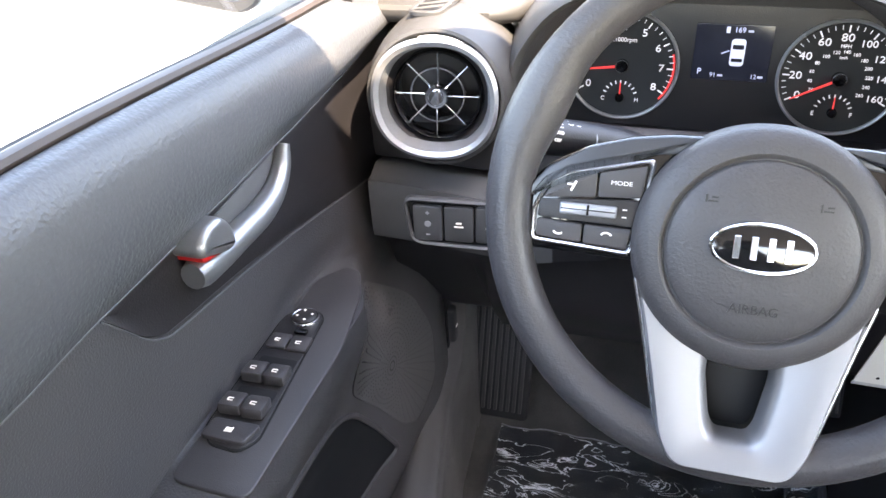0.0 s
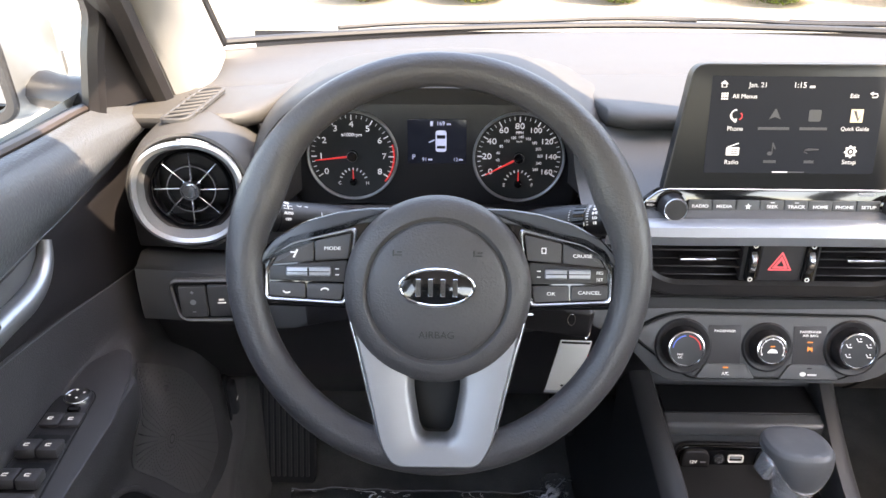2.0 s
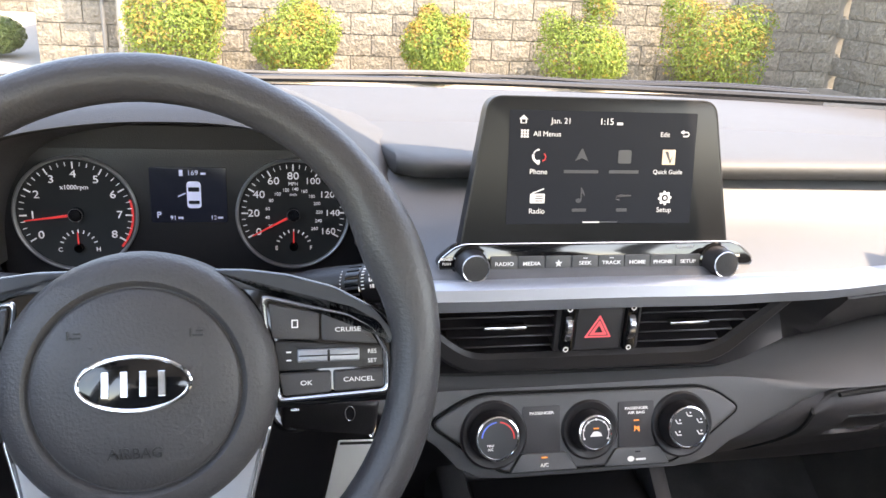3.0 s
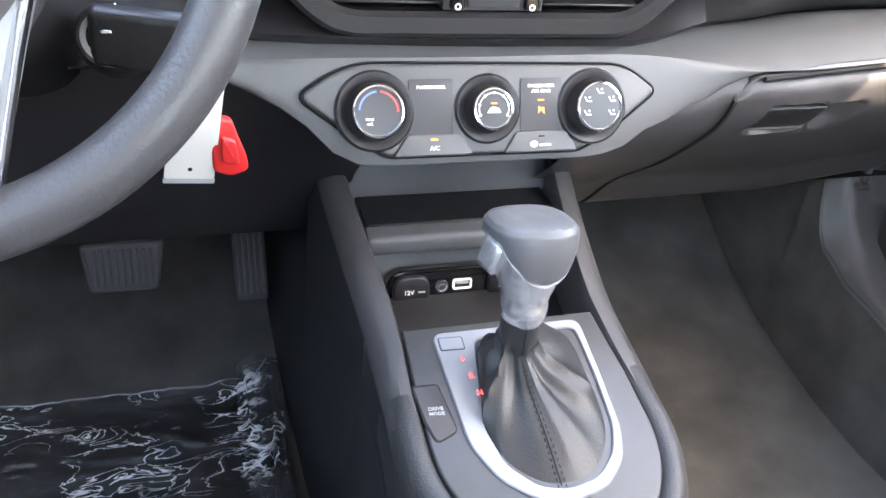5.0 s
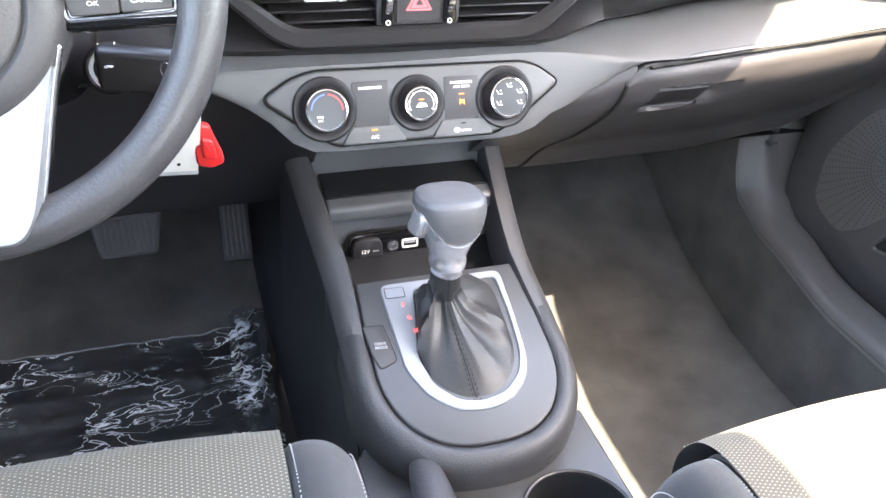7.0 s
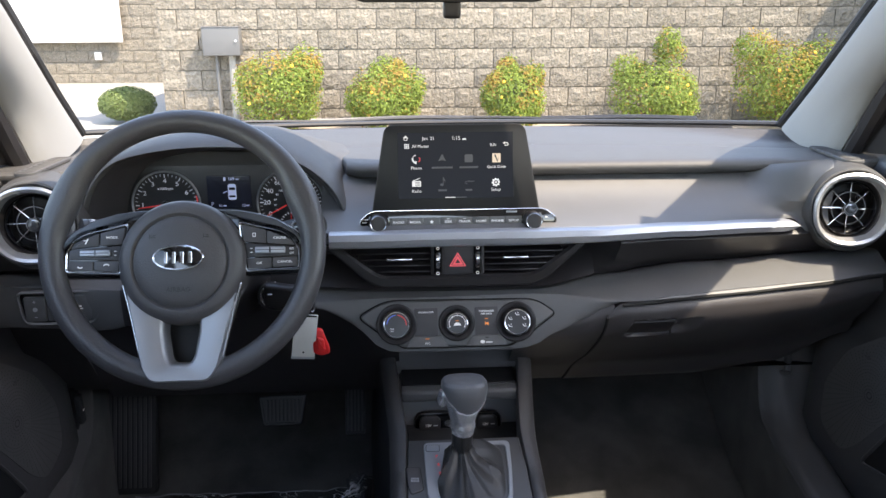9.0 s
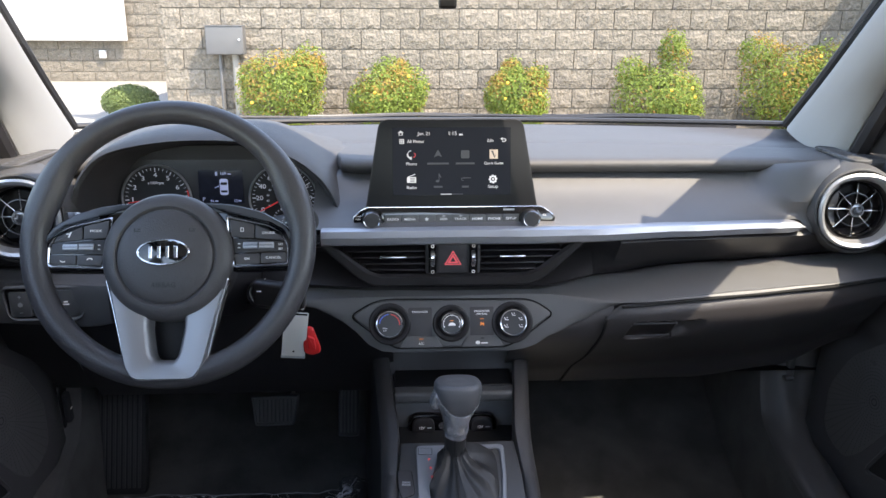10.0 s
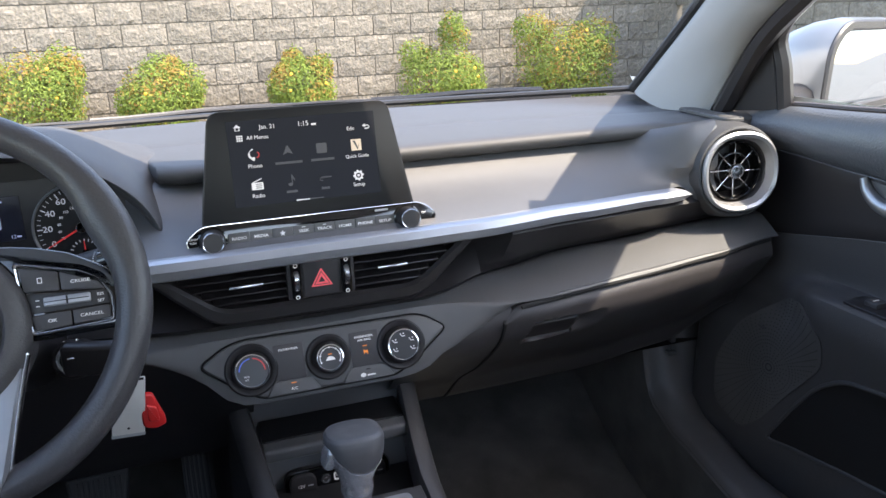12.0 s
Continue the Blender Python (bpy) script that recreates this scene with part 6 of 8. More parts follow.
def build_console():
    pad_o = console_outline(0.004)
    # padded rim that runs round the shifter panel
    rows = []
    for ins, z in ((-0.0085, -0.10), (-0.0088, -0.045), (-0.0082, -0.024), (-0.006, -0.013), (-0.0025, -0.0055), (0.002, -0.0015), (0.006, 0.0), (0.011, -0.0008), (0.0145, -0.003), (0.0168, -0.008)):
        rows.append([CP @ Vector((x, y, z - 0.045 * max(0.0, (y - 0.055) / 0.045) ** 1.3)) for x, y in offset_poly(pad_o, ins)])
    part("padded_rim", surf(rows, close_v=True), rim_mat, console, "soft grained rim round the shifter panel")
    inner = offset_poly(pad_o, 0.0168)
    part("panel", plate(inner, CP @ Matrix.Translation((0, 0, -0.012)), 0.0105, 0.002), panel_mat, console, "smooth charcoal shifter panel")
    # body below, with its flanks down to the carpet
    rows = []
    for i in range(22):
        y = lerp(0.40, -1.02, i / 21)
        w = curve_at([(-1.02, 0.105), (-0.45, 0.110), (-0.28, 0.118), (-0.15, 0.112), (0.0, 0.112), (0.10, 0.125), (0.40, 0.15)], y)
        top = curve_at([(-1.02, 0.47), (-0.42, 0.448), (-0.30, 0.452), (-0.22, 0.462), (-0.08, 0.50), (0.05, 0.50), (0.10, 0.50), (0.40, 0.50)], y)
        fl = 0.02
        ring = [(-w - fl, 0.19), (-w - fl * 0.6, 0.30), (-w - 0.002, top - 0.03), (-w + 0.006, top - 0.006), (-w + 0.018, top)]
        if -0.52 < y < -0.19:
            top = 0.375
            ring[-1] = (-w + 0.010, top)
            ring[-2] = (-w + 0.005, 0.436)
        rows.append([Vector((0.006 + x, y, z)) for x, z in ring] + [Vector((0.006, y, top - 0.001))] + [Vector((0.006 - x, y, z)) for x, z in ring[::-1]])
    part("body", surf(rows), rubber_mat, console, "black console body")
    # deck behind the shifter panel, with the cup opening
    hole, rim = [], []
    for k in range(56):
        a = 2 * math.pi * k / 56
        c, q = math.cos(a), math.sin(a)
        hole.append((0.064 + 0.0480 * c, -0.333 + 0.0480 * q))
        far = min((0.122 - 0.064) / c if c > 1e-6 else 9, (-0.110 - 0.064) / c if c < -1e-6 else 9, (-0.205 + 0.333) / q if q > 1e-6 else 9, (-0.500 + 0.333) / q if q < -1e-6 else 9)
        rim.append((0.064 + far * c, -0.333 + far * q))
    part("deck", band(rim, hole, Matrix.Translation((0, 0, 0.440)), 0.012, 0.003), panel_mat, console, "charcoal console deck with a cup opening")
    # side rails up to the dash
    for s in (-1, 1):
        a = [Vector((0.006 + s * x, y, z)) for x, y, z in ((0.106, 0.12, 0.632), (0.103, 0.09, 0.612), (0.094, 0.02, 0.578), (0.086, -0.05, 0.552), (0.086, -0.085, 0.5405), (0.087, -0.125, 0.5290), (0.089, -0.175, 0.514), (0.084, -0.222, 0.476))]
        b = [Vector((0.006 + s * x, y, z)) for x, y, z in ((0.132, 0.12, 0.626), (0.128, 0.09, 0.606), (0.120, 0.02, 0.571), (0.113, -0.05, 0.544), (0.112, -0.085, 0.5325), (0.111, -0.125, 0.5235), (0.110, -0.175, 0.507), (0.098, -0.222, 0.470))]
        A, B = drop_line(a, 14), drop_line(b, 14)
        rows = []
        for p, q in zip(A, B):
            rows.append([p + Vector((s * 0.001, 0, -0.07)), p + Vector((0, 0, -0.006)), p + Vector((s * 0.003, 0, 0.0)), (p + q) / 2 + Vector((0, 0, 0.0035)), q + Vector((-s * 0.003, 0, 0.0)), q + Vector((s * 0.001, 0, -0.010))])
        part("side_rail", surf(rows), rail_mat, console, "grey rail rising to the dash")
        part("side_wall", surf([[q + Vector((s * 0.0005, 0, -0.008)), q + Vector((s * 0.003, 0.0, -0.10)), q + Vector((s * 0.010, 0.0, -0.31))] for q in B]), rubber_mat, console, "black side of the console")
    # pocket: back wall, tray lip and floor
    part("pocket_back", surf([[Vector((x, 0.098, 0.655)), Vector((x, 0.094, 0.572)), Vector((x, 0.062, 0.560)), Vector((x, 0.050, 0.53)), Vector((x, 0.044, 0.478)), Vector((x, 0.0, 0.472)), Vector((x, -0.066, 0.478)), Vector((x, -0.068, 0.530))] for x in (-0.108, -0.05, 0.0, 0.06, 0.12)]), tray_mat, console, "dark storage pocket below the climate panel")
    part("tray_lip", rbox((0.196, 0.075, 0.020), pose(0.008, 0.056, 0.5675, 4), 0.006), tray_mat, console, "rounded lip of a small tray")
    # near-black plate paints the shadow between back panel and tray lip
    part("tray_floor", rbox((0.190, 0.052, 0.003), pose(0.008, 0.064, 0.5785, 4), 0.001, 1), void_mat, console, "near-black plate painted as the shadow on the small tray")
    # sockets
    m = facing(0.006, 0.041, 0.5050, 7)
    soc = thing("socket_panel", (0.009, 0.045, 0.48), "black power socket panel with usb and audio ports", "socket panel")
    o = rounded(rect(0.142, 0.041), 0.019, 8)
    part("plate", plate(o, m, 0.006, 0.002), gloss_mat, soc)
    part("plate_edge", band(offset_poly(o, -0.0022), o, m, 0.0045, 0.001), dark_mat, soc)
    for s, x in ((-1, -0.0475), (1, 0.0475)):
        c = part("socket_cover", plate(rounded(rect(0.036, 0.0325), 0.014, 7), m @ Matrix.Translation((x, 0, 0.006)), 0.005, 0.0025), dark_mat, soc, "round-ended socket cover")
        part("socket_text", words("12V", 0.0062, m @ Matrix.Translation((x - 0.003, 0, 0.0112))), icon_mat, c)
        part("socket_mark", bar(0.007, 0.0018, m @ Matrix.Translation((x + 0.0095, 0, 0.0108))), grey_print_mat, c)
    part("audio_port", revolve([(0.0066, 0.006), (0.0064, 0.0082), (0.0050, 0.0084), (0.0042, 0.0066), (0.0028, 0.0066), (0.0023, 0.0082), (0.0, 0.0082)], m @ Matrix.Translation((-0.0165, 0.002, 0)), 24), satin_mat, soc)
    port = part("usb_port", band(rounded(rect(0.0195, 0.0110), 0.003), rounded(rect(0.0160, 0.0075), 0.0015), m @ Matrix.Translation((0.0040, 0.003, 0.006)), 0.002, 0.0005), icon_mat, soc)
    part("usb_tongue", rbox((0.013, 0.0026, 0.002), m @ Matrix.Translation((0.0040, 0.0042, 0.0065)), 0.0004, 1), grey_print_mat, port)
    for tx, x in (("AUX", -0.0165), ("USB", 0.0035)):
        part("port_text", words(tx, 0.0050, m @ Matrix.Translation((x, -0.0090, 0.0063)), bold=0.0001), icon_mat, soc)
    # cup holder
    cm = pose(0.064, -0.333, 0.452)
    # well coloured near-black to deepen its shade
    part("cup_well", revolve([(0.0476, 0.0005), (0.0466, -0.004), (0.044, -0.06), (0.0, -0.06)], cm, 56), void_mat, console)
    part("cup_rim", revolve([(0.0520, -0.001), (0.0516, 0.0022), (0.0500, 0.0030), (0.0484, 0.0022), (0.0470, -0.004)], cm, 56), dark_mat, console, "dark cup holder rim")
    # drive mode key and its print
    dm = CP @ Matrix.Translation((-0.006, 0, 0))
    key = rounded([(-0.083, 0.027), (-0.0805, -0.006), (-0.076, -0.0235), (-0.059, -0.0165), (-0.0615, 0.010), (-0.0635, 0.026)], (0.002, 0.002, 0.004, 0.005, 0.002, 0.002), 4)
    part("mode_gap", plate(offset_poly(key, -0.0011), dm @ Matrix.Translation((0, 0, -0.006)), 0.0049, 0.0004), gap_mat, console)
    k = part("mode_key", plate(key, dm @ Matrix.Translation((0, 0, -0.006)), 0.0058, 0.0012), knee_mat, console, "charcoal drive mode key")
    for i, w in enumerate(("DRIVE", "MODE")):
        part("key_text", words(w, 0.0042, dm @ pose(-0.0705, 0.004 - 0.0044 * i, 0.0002, 0, 0, -4), bold=0.0001), grey_print_mat, k)
    # silver shifter surround with a wide left arm
    o = [(-0.0625, 0.075), (-0.060, -0.030), (-0.046, -0.061), (-0.024, -0.080), (0.002, -0.0850), (0.029, -0.080), (0.050, -0.061), (0.060, -0.035), (0.065, 0.02), (0.068, 0.075)]
    i = [(-0.028, 0.0655), (-0.0445, -0.018), (-0.038, -0.050), (-0.020, -0.070), (0.001, -0.0755), (0.026, -0.070), (0.0445, -0.053), (0.0540, -0.031), (0.0590, 0.018), (0.0605, 0.0670)]
    ro = rounded(o, 0.010, 4)
    ri = rounded(i, 0.008, 4)
    part("surround", band(ro, ri, CP @ Matrix.Translation((0, 0, -0.004)), 0.0048, 0.0011), surround_mat, console, "satin silver shifter surround")
    lock = part("lock_cover", plate(rounded(rect(0.019, 0.012), 0.0015), CP @ pose(-0.0485, 0.0625, 0.0004, 0, 0, -2), 0.0009, 0.0003), surround_mat, console)
    part("lock_edge", band(rounded(rect(0.0205, 0.0135), 0.002), rounded(rect(0.019, 0.012), 0.0015), CP @ pose(-0.0485, 0.0625, 0.0004, 0, 0, -2), 0.0006, 0.0002), gap_mat, console)
    for k2, tx in enumerate(("P", "R", "N", "D")):
        part("gear_letter", words(tx, 0.0062, CP @ Matrix.Translation((-0.0435 + 0.0022 * k2, 0.0455 - 0.0165 * k2, 0.0011)), bold=0.0002), gear_letter_mat, console)
    part("well", plate(offset_poly(ri, -0.001), CP @ Matrix.Translation((0, 0, -0.008)), 0.004, 0.0008), dark_mat, console)


build_console()


# ---- gear shifter ----
def build_shifter():
    sh = thing("gear_shifter", (0.006, -0.12, 0.53), "automatic gear shifter with leather boot and silver neck", "gear shifter")
    foot = CP @ Vector((0.0, 0.0, -0.004))
    neck = Vector((-0.001, -0.127, 0.582))
    rows = []
    base = [(-0.044, -0.022), (-0.036, -0.050), (-0.018, -0.068), (0.002, -0.073), (0.024, -0.068), (0.042, -0.050), (0.051, -0.028), (0.0545, 0.010), (0.055, 0.050), (0.045, 0.0635), (0.0, 0.0640), (-0.022, 0.062), (-0.030, 0.045), (-0.037, 0.012)]
    loop = drop_line([(x, y, 0) for x, y in base + base[:1]], 97)[:-1]
    for k in range(31):
        t = k / 30
        row = []
        for j, p in enumerate(loop):
            a = math.atan2(p.y + 0.005, p.x - 0.004)
            q = CP @ Vector((p.x, p.y, -0.003))
            e = neck + Vector((0.0150 * math.cos(a), 0.0150 * math.sin(a), 0.001))
            v = q.lerp(e, 1 - (1 - min(1.0, t / 0.66)) ** 1.25)
            v.z = lerp(q.z, e.z, t)
            # sharp creases fall from the neck and die out in the bellied foot
            swing = a + 0.5 * (t - 0.3) * math.cos(a)
            crease = 0.55 - abs(math.sin(2.5 * swing + 0.55)) ** 0.7
            small = 0.5 - abs(math.sin(5.0 * swing - 0.8 + 1.5 * t))
            fade = max(0.0, math.sin(math.pi * min(1.0, t * 1.30))) ** 0.8 * min(1.0, t / 0.12)
            belly = 0.006 * math.sin(math.pi * min(1.0, t * 2.2)) * (1 if t < 0.45 else 0)
            calm = 1 - 0.75 * math.exp(-((a + math.pi / 2 + 0.10) / 0.35) ** 2)
            out = Vector((math.cos(a), math.sin(a), 0.35)).normalized()
            row.append(v + out * ((0.0125 * crease + 0.0040 * small) * fade * calm + belly))
        rows.append(row)
    boot = part("boot", surf(rows, close_v=True), boot_mat, sh, "dark leather boot with folds")
    near = min(range(96), key=lambda j: abs(math.atan2(loop[j].y + 0.005, loop[j].x - 0.004) + math.pi / 2 + 0.10))
    for d in (-1, 1):
        line = [r[(near + d) % 96] + Vector((0, -0.0008, 0.0012)) for r in rows]
        fine = drop_line(line, 66)
        for k in range(0, 64, 2):
            part("stitch", tube(fine[k:k + 2], 0.00045, 5), dark_stitch_mat, boot)
    part("seam", tube([r[near] + Vector((0, -0.0003, 0.0004)) for r in rows], 0.0005, 6), dark_stitch_mat, boot)
    # neck and grip share one outline that widens upwards; the grip ends in a U that climbs to the button
    shape = [(0.5785, 0.0130, -0.127), (0.5795, 0.0150, -0.127), (0.585, 0.0160, -0.127), (0.5915, 0.0180, -0.1265), (0.5945, 0.0184, -0.126), (0.598, 0.0176, -0.1255), (0.604, 0.0184, -0.124), (0.610, 0.0208, -0.122), (0.619, 0.0246, -0.119), (0.627, 0.0276, -0.117), (0.635, 0.0298, -0.1155), (0.642, 0.0314, -0.114), (0.648, 0.0322, -0.112), (0.653, 0.0316, -0.111), (0.6565, 0.0288, -0.110), (0.6580, 0.0220, -0.109), (0.6588, 0.0110, -0.109), (0.6590, 0.0002, -0.109)]

    def skin(z, a, grow=0.0):
        r, cy = (curve_at([(q[0], q[k]) for q in shape], z) for k in (1, 2))
        power = 2.0 + 0.7 * min(1.0, max(0.0, (z - 0.596) / 0.04))
        c, q = math.cos(a), math.sin(a)
        x, y = math.copysign(abs(c) ** (2 / power), c), math.copysign(abs(q) ** (2 / power), q)
        tilt = -0.16 * y * r * min(1.0, max(0.0, (z - 0.628) / 0.02))
        return Vector((0.003 * min(1.0, max(0.0, (z - 0.60) / 0.03)) + x * (r + grow), cy + y * (r + grow), z + tilt + grow * max(0.0, (z - 0.645) / 0.015)))

    def hem(a):
        deg = math.degrees(a) % 360
        return curve_at([(0, 0.636), (45, 0.638), (90, 0.640), (140, 0.645), (180, 0.648), (205, 0.647), (232, 0.634), (255, 0.6225), (275, 0.6185), (300, 0.6200), (325, 0.6265), (360, 0.636)], deg)
    turns = [2 * math.pi * k / 56 for k in range(56)]
    part("neck", surf([[skin(z, a) for a in turns] for z in [lerp(0.5785, 0.652, k / 30) for k in range(31)]], close_v=True), neck_mat, sh, "satin silver shifter neck sweeping up to the button")
    part("grip", surf([[skin(lerp(hem(a), 0.6590, 1 - (1 - k / 22) ** 1.6), a, (0.0012 if k else -0.0006) if k < 20 else 0.0) for a in turns] for k in range(23)], close_v=True), grip_mat, sh, "smooth grey shifter grip")
    part("chrome_line", tube([skin(hem(a) - 0.0006, a, 0.0007) for a in turns], 0.0010, 8, closed=True), neck_mat, sh, "bright line under the grip")
    part("release_button", rbox((0.012, 0.022, 0.024), pose(-0.0285, -0.122, 0.636, 0, 20, 12), 0.005), neck_mat, sh, "silver release button")


build_shifter()


# ---- parking brake ----
def build_brake():
    hb = thing("parking_brake", (-0.055, -0.40, 0.44), "grey hand brake lever lying beside the cup holder", "hand brake")
    line = drop_line([(-0.0590, -0.262, 0.476), (-0.0610, -0.32, 0.482), (-0.0630, -0.42, 0.488), (-0.064, -0.52, 0.486)], 12)
    part("grip", tube(line, [0.0120, 0.0150, 0.0165, 0.0175, 0.0180, 0.0180, 0.0180, 0.0175, 0.0172, 0.017, 0.017, 0.017], 18), leather_mat, hb, "grained brake grip")
    part("button", revolve([(0.0085, -0.012), (0.0085, 0.008), (0.0065, 0.0105), (0.0, 0.011)], Matrix.Translation((-0.0588, -0.258, 0.4755)) @ Matrix.Rotation(radians(-96), 4, "X"), 20), pedal_mat, hb, "grey push button")
    part("slot", rbox((0.058, 0.30, 0.012), pose(-0.055, -0.44, 0.4515), 0.005), void_mat, hb)


build_brake()


# ---- pedals ----
def build_pedals():
    br = thing("brake_pedal", (-0.322, 0.30, 0.39), "grey ribbed rubber brake pedal on a steel arm", "pedal")
    m = facing(-0.3205, 0.272, 0.418, 22, 0)
    o = rounded([(-0.038, -0.030), (0.036, -0.030), (0.047, 0.030), (-0.047, 0.028)], 0.007)
    pd = part("pad", plate(o, m, 0.010, 0.003), pedal_mat, br)
    part("pad_edge", band(offset_poly(o, 0.002), offset_poly(o, 0.0055), m @ Matrix.Translation((0, 0, 0.0095)), 0.0025, 0.0008), pedal_mat, pd)
    for k in range(9):
        part("rib", rbox((0.0042, 0.042, 0.004), m @ Matrix.Translation((-0.030 + 0.0075 * k, -0.001, 0.011)), 0.0012, 1), pedal_mat, pd)
    part("arm", tube(drop_line([(-0.292, 0.285, 0.445), (-0.275, 0.30, 0.475), (-0.262, 0.33, 0.52), (-0.26, 0.38, 0.60)], 8), 0.006, 8), satin_mat, br, "bright steel pedal arm")
    ac = thing("accelerator_pedal", (-0.18, 0.30, 0.36), "narrow black ribbed accelerator pedal", "pedal")
    m = facing(-0.1795, 0.262, 0.420, 30, 0)
    o = rounded(rect(0.039, 0.100), 0.006)
    pd = part("pad", plate(o, m, 0.009, 0.003), rubber_mat, ac)
    for k in range(5):
        part("rib", rbox((0.0034, 0.086, 0.003), m @ Matrix.Translation((-0.0135 + 0.00675 * k, 0, 0.0095)), 0.001, 1), pedal_mat, pd)
    part("arm", tube([(-0.178, 0.295, 0.46), (-0.176, 0.34, 0.54), (-0.176, 0.36, 0.64)], 0.006, 8), dark_mat, ac)
    dp = thing("foot_rest", (-0.61, 0.35, 0.22), "black ribbed rubber foot rest beside the pedals", "foot rest")
    m = facing(-0.6340, 0.312, 0.348, 20, 0)
    o = rounded([(-0.050, -0.112), (0.054, -0.112), (0.052, 0.118), (-0.046, 0.118)], 0.008)
    pd = part("pad", plate(o, m, 0.02, 0.003), rubber_mat, dp)
    for k in range(9):
        part("rib", rbox((0.0055, 0.205, 0.0036), m @ Matrix.Translation((-0.036 + 0.0098 * k, 0.003, 0.0205)), 0.001, 1), pedal_mat, pd)
    hr = thing("bonnet_release", (-0.655, 0.14, 0.49), "black bonnet release lever in the kick panel", "lever")
    m = Matrix.Translation((-0.684, 0.192, 0.478)) @ Matrix.Rotation(radians(90), 4, "Y") @ Matrix.Rotation(radians(6), 4, "Z")
    part("recess", plate(rounded(rect(0.085, 0.030), 0.008), m, 0.006, 0.002), void_mat, hr)
    part("lever", rbox((0.060, 0.018, 0.014), m @ Matrix.Translation((0.004, 0, 0.008)), 0.005), rubber_mat, hr)
    part("lever_mark", bar(0.003, 0.007, m @ Matrix.Translation((0.006, 0.0, 0.0152))), icon_mat, hr)
    hk = thing("kick_hook", (0.68, 0.2, 0.47), "grey clip on the passenger kick panel", "clip")
    part("clip", rbox((0.012, 0.035, 0.05), pose(0.655, 0.222, 0.520), 0.004), face_mat, hk)
    part("clip_lip", rbox((0.018, 0.045, 0.008), pose(0.650, 0.220, 0.497), 0.003), face_mat, hk)


build_pedals()


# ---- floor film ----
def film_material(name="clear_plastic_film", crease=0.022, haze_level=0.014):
    """Crumpled clear film: clear, with sharp crease glints painted in white."""
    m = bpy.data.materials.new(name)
    m.use_nodes = True
    nt = m.node_tree
    nt.nodes.remove(nt.nodes["Principled BSDF"])
    out = nt.nodes["Material Output"]
    L = nt.links.new
    tc = nt.nodes.new("ShaderNodeTexCoord")
    mp = nt.nodes.new("ShaderNodeMapping")
    mp.inputs["Scale"].default_value = (14, 34, 20)
    L(tc.outputs["Object"], mp.inputs["Vector"])
    nz = nt.nodes.new("ShaderNodeTexNoise")
    nz.inputs["Scale"].default_value, nz.inputs["Detail"].default_value, nz.inputs["Distortion"].default_value = 1.0, 6.0, 1.4
    L(mp.outputs["Vector"], nz.inputs["Vector"])
    bp = nt.nodes.new("ShaderNodeBump")
    bp.inputs["Strength"].default_value, bp.inputs["Distance"].default_value = 1.0, 0.012
    L(nz.outputs["Fac"], bp.inputs["Height"])
    tr, gl, mix, fr = (nt.nodes.new(k) for k in ("ShaderNodeBsdfTransparent", "ShaderNodeBsdfGlossy", "ShaderNodeMixShader", "ShaderNodeFresnel"))
    # crease glints: thin white diffuse streaks painted from noise
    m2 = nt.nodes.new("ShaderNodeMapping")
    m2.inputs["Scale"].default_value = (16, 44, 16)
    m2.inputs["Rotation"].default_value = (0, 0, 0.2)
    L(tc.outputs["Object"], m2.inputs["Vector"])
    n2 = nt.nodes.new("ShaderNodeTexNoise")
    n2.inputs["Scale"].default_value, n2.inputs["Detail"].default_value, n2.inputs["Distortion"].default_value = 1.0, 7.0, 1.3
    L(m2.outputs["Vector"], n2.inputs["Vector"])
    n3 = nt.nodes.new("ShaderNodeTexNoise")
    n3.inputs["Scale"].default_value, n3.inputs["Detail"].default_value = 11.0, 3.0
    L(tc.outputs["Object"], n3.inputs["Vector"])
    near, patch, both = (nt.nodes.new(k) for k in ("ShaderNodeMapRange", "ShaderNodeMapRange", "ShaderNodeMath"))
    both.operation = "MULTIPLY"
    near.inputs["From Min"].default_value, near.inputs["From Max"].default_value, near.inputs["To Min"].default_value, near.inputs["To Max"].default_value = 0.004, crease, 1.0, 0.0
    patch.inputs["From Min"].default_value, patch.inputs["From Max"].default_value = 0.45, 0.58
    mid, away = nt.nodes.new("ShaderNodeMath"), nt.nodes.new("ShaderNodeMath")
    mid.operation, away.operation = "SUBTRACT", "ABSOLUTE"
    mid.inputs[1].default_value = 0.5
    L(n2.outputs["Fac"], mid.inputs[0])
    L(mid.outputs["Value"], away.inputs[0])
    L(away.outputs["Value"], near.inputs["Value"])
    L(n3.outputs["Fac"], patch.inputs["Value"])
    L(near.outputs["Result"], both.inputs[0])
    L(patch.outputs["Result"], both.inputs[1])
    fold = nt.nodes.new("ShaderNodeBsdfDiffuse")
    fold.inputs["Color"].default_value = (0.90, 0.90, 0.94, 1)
    top = nt.nodes.new("ShaderNodeMixShader")
    gl.inputs["Roughness"].default_value = 0.14
    fr.inputs["IOR"].default_value = 1.55
    L(bp.outputs["Normal"], gl.inputs["Normal"])
    L(bp.outputs["Normal"], fr.inputs["Normal"])
    L(fr.outputs["Fac"], mix.inputs["Fac"])
    L(tr.outputs["BSDF"], mix.inputs[1])
    L(gl.outputs["BSDF"], mix.inputs[2])
    tr.inputs["Color"].default_value = (0.50, 0.50, 0.53, 1)
    # even white share painted over the film as sheen
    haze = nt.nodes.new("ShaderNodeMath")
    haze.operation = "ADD"
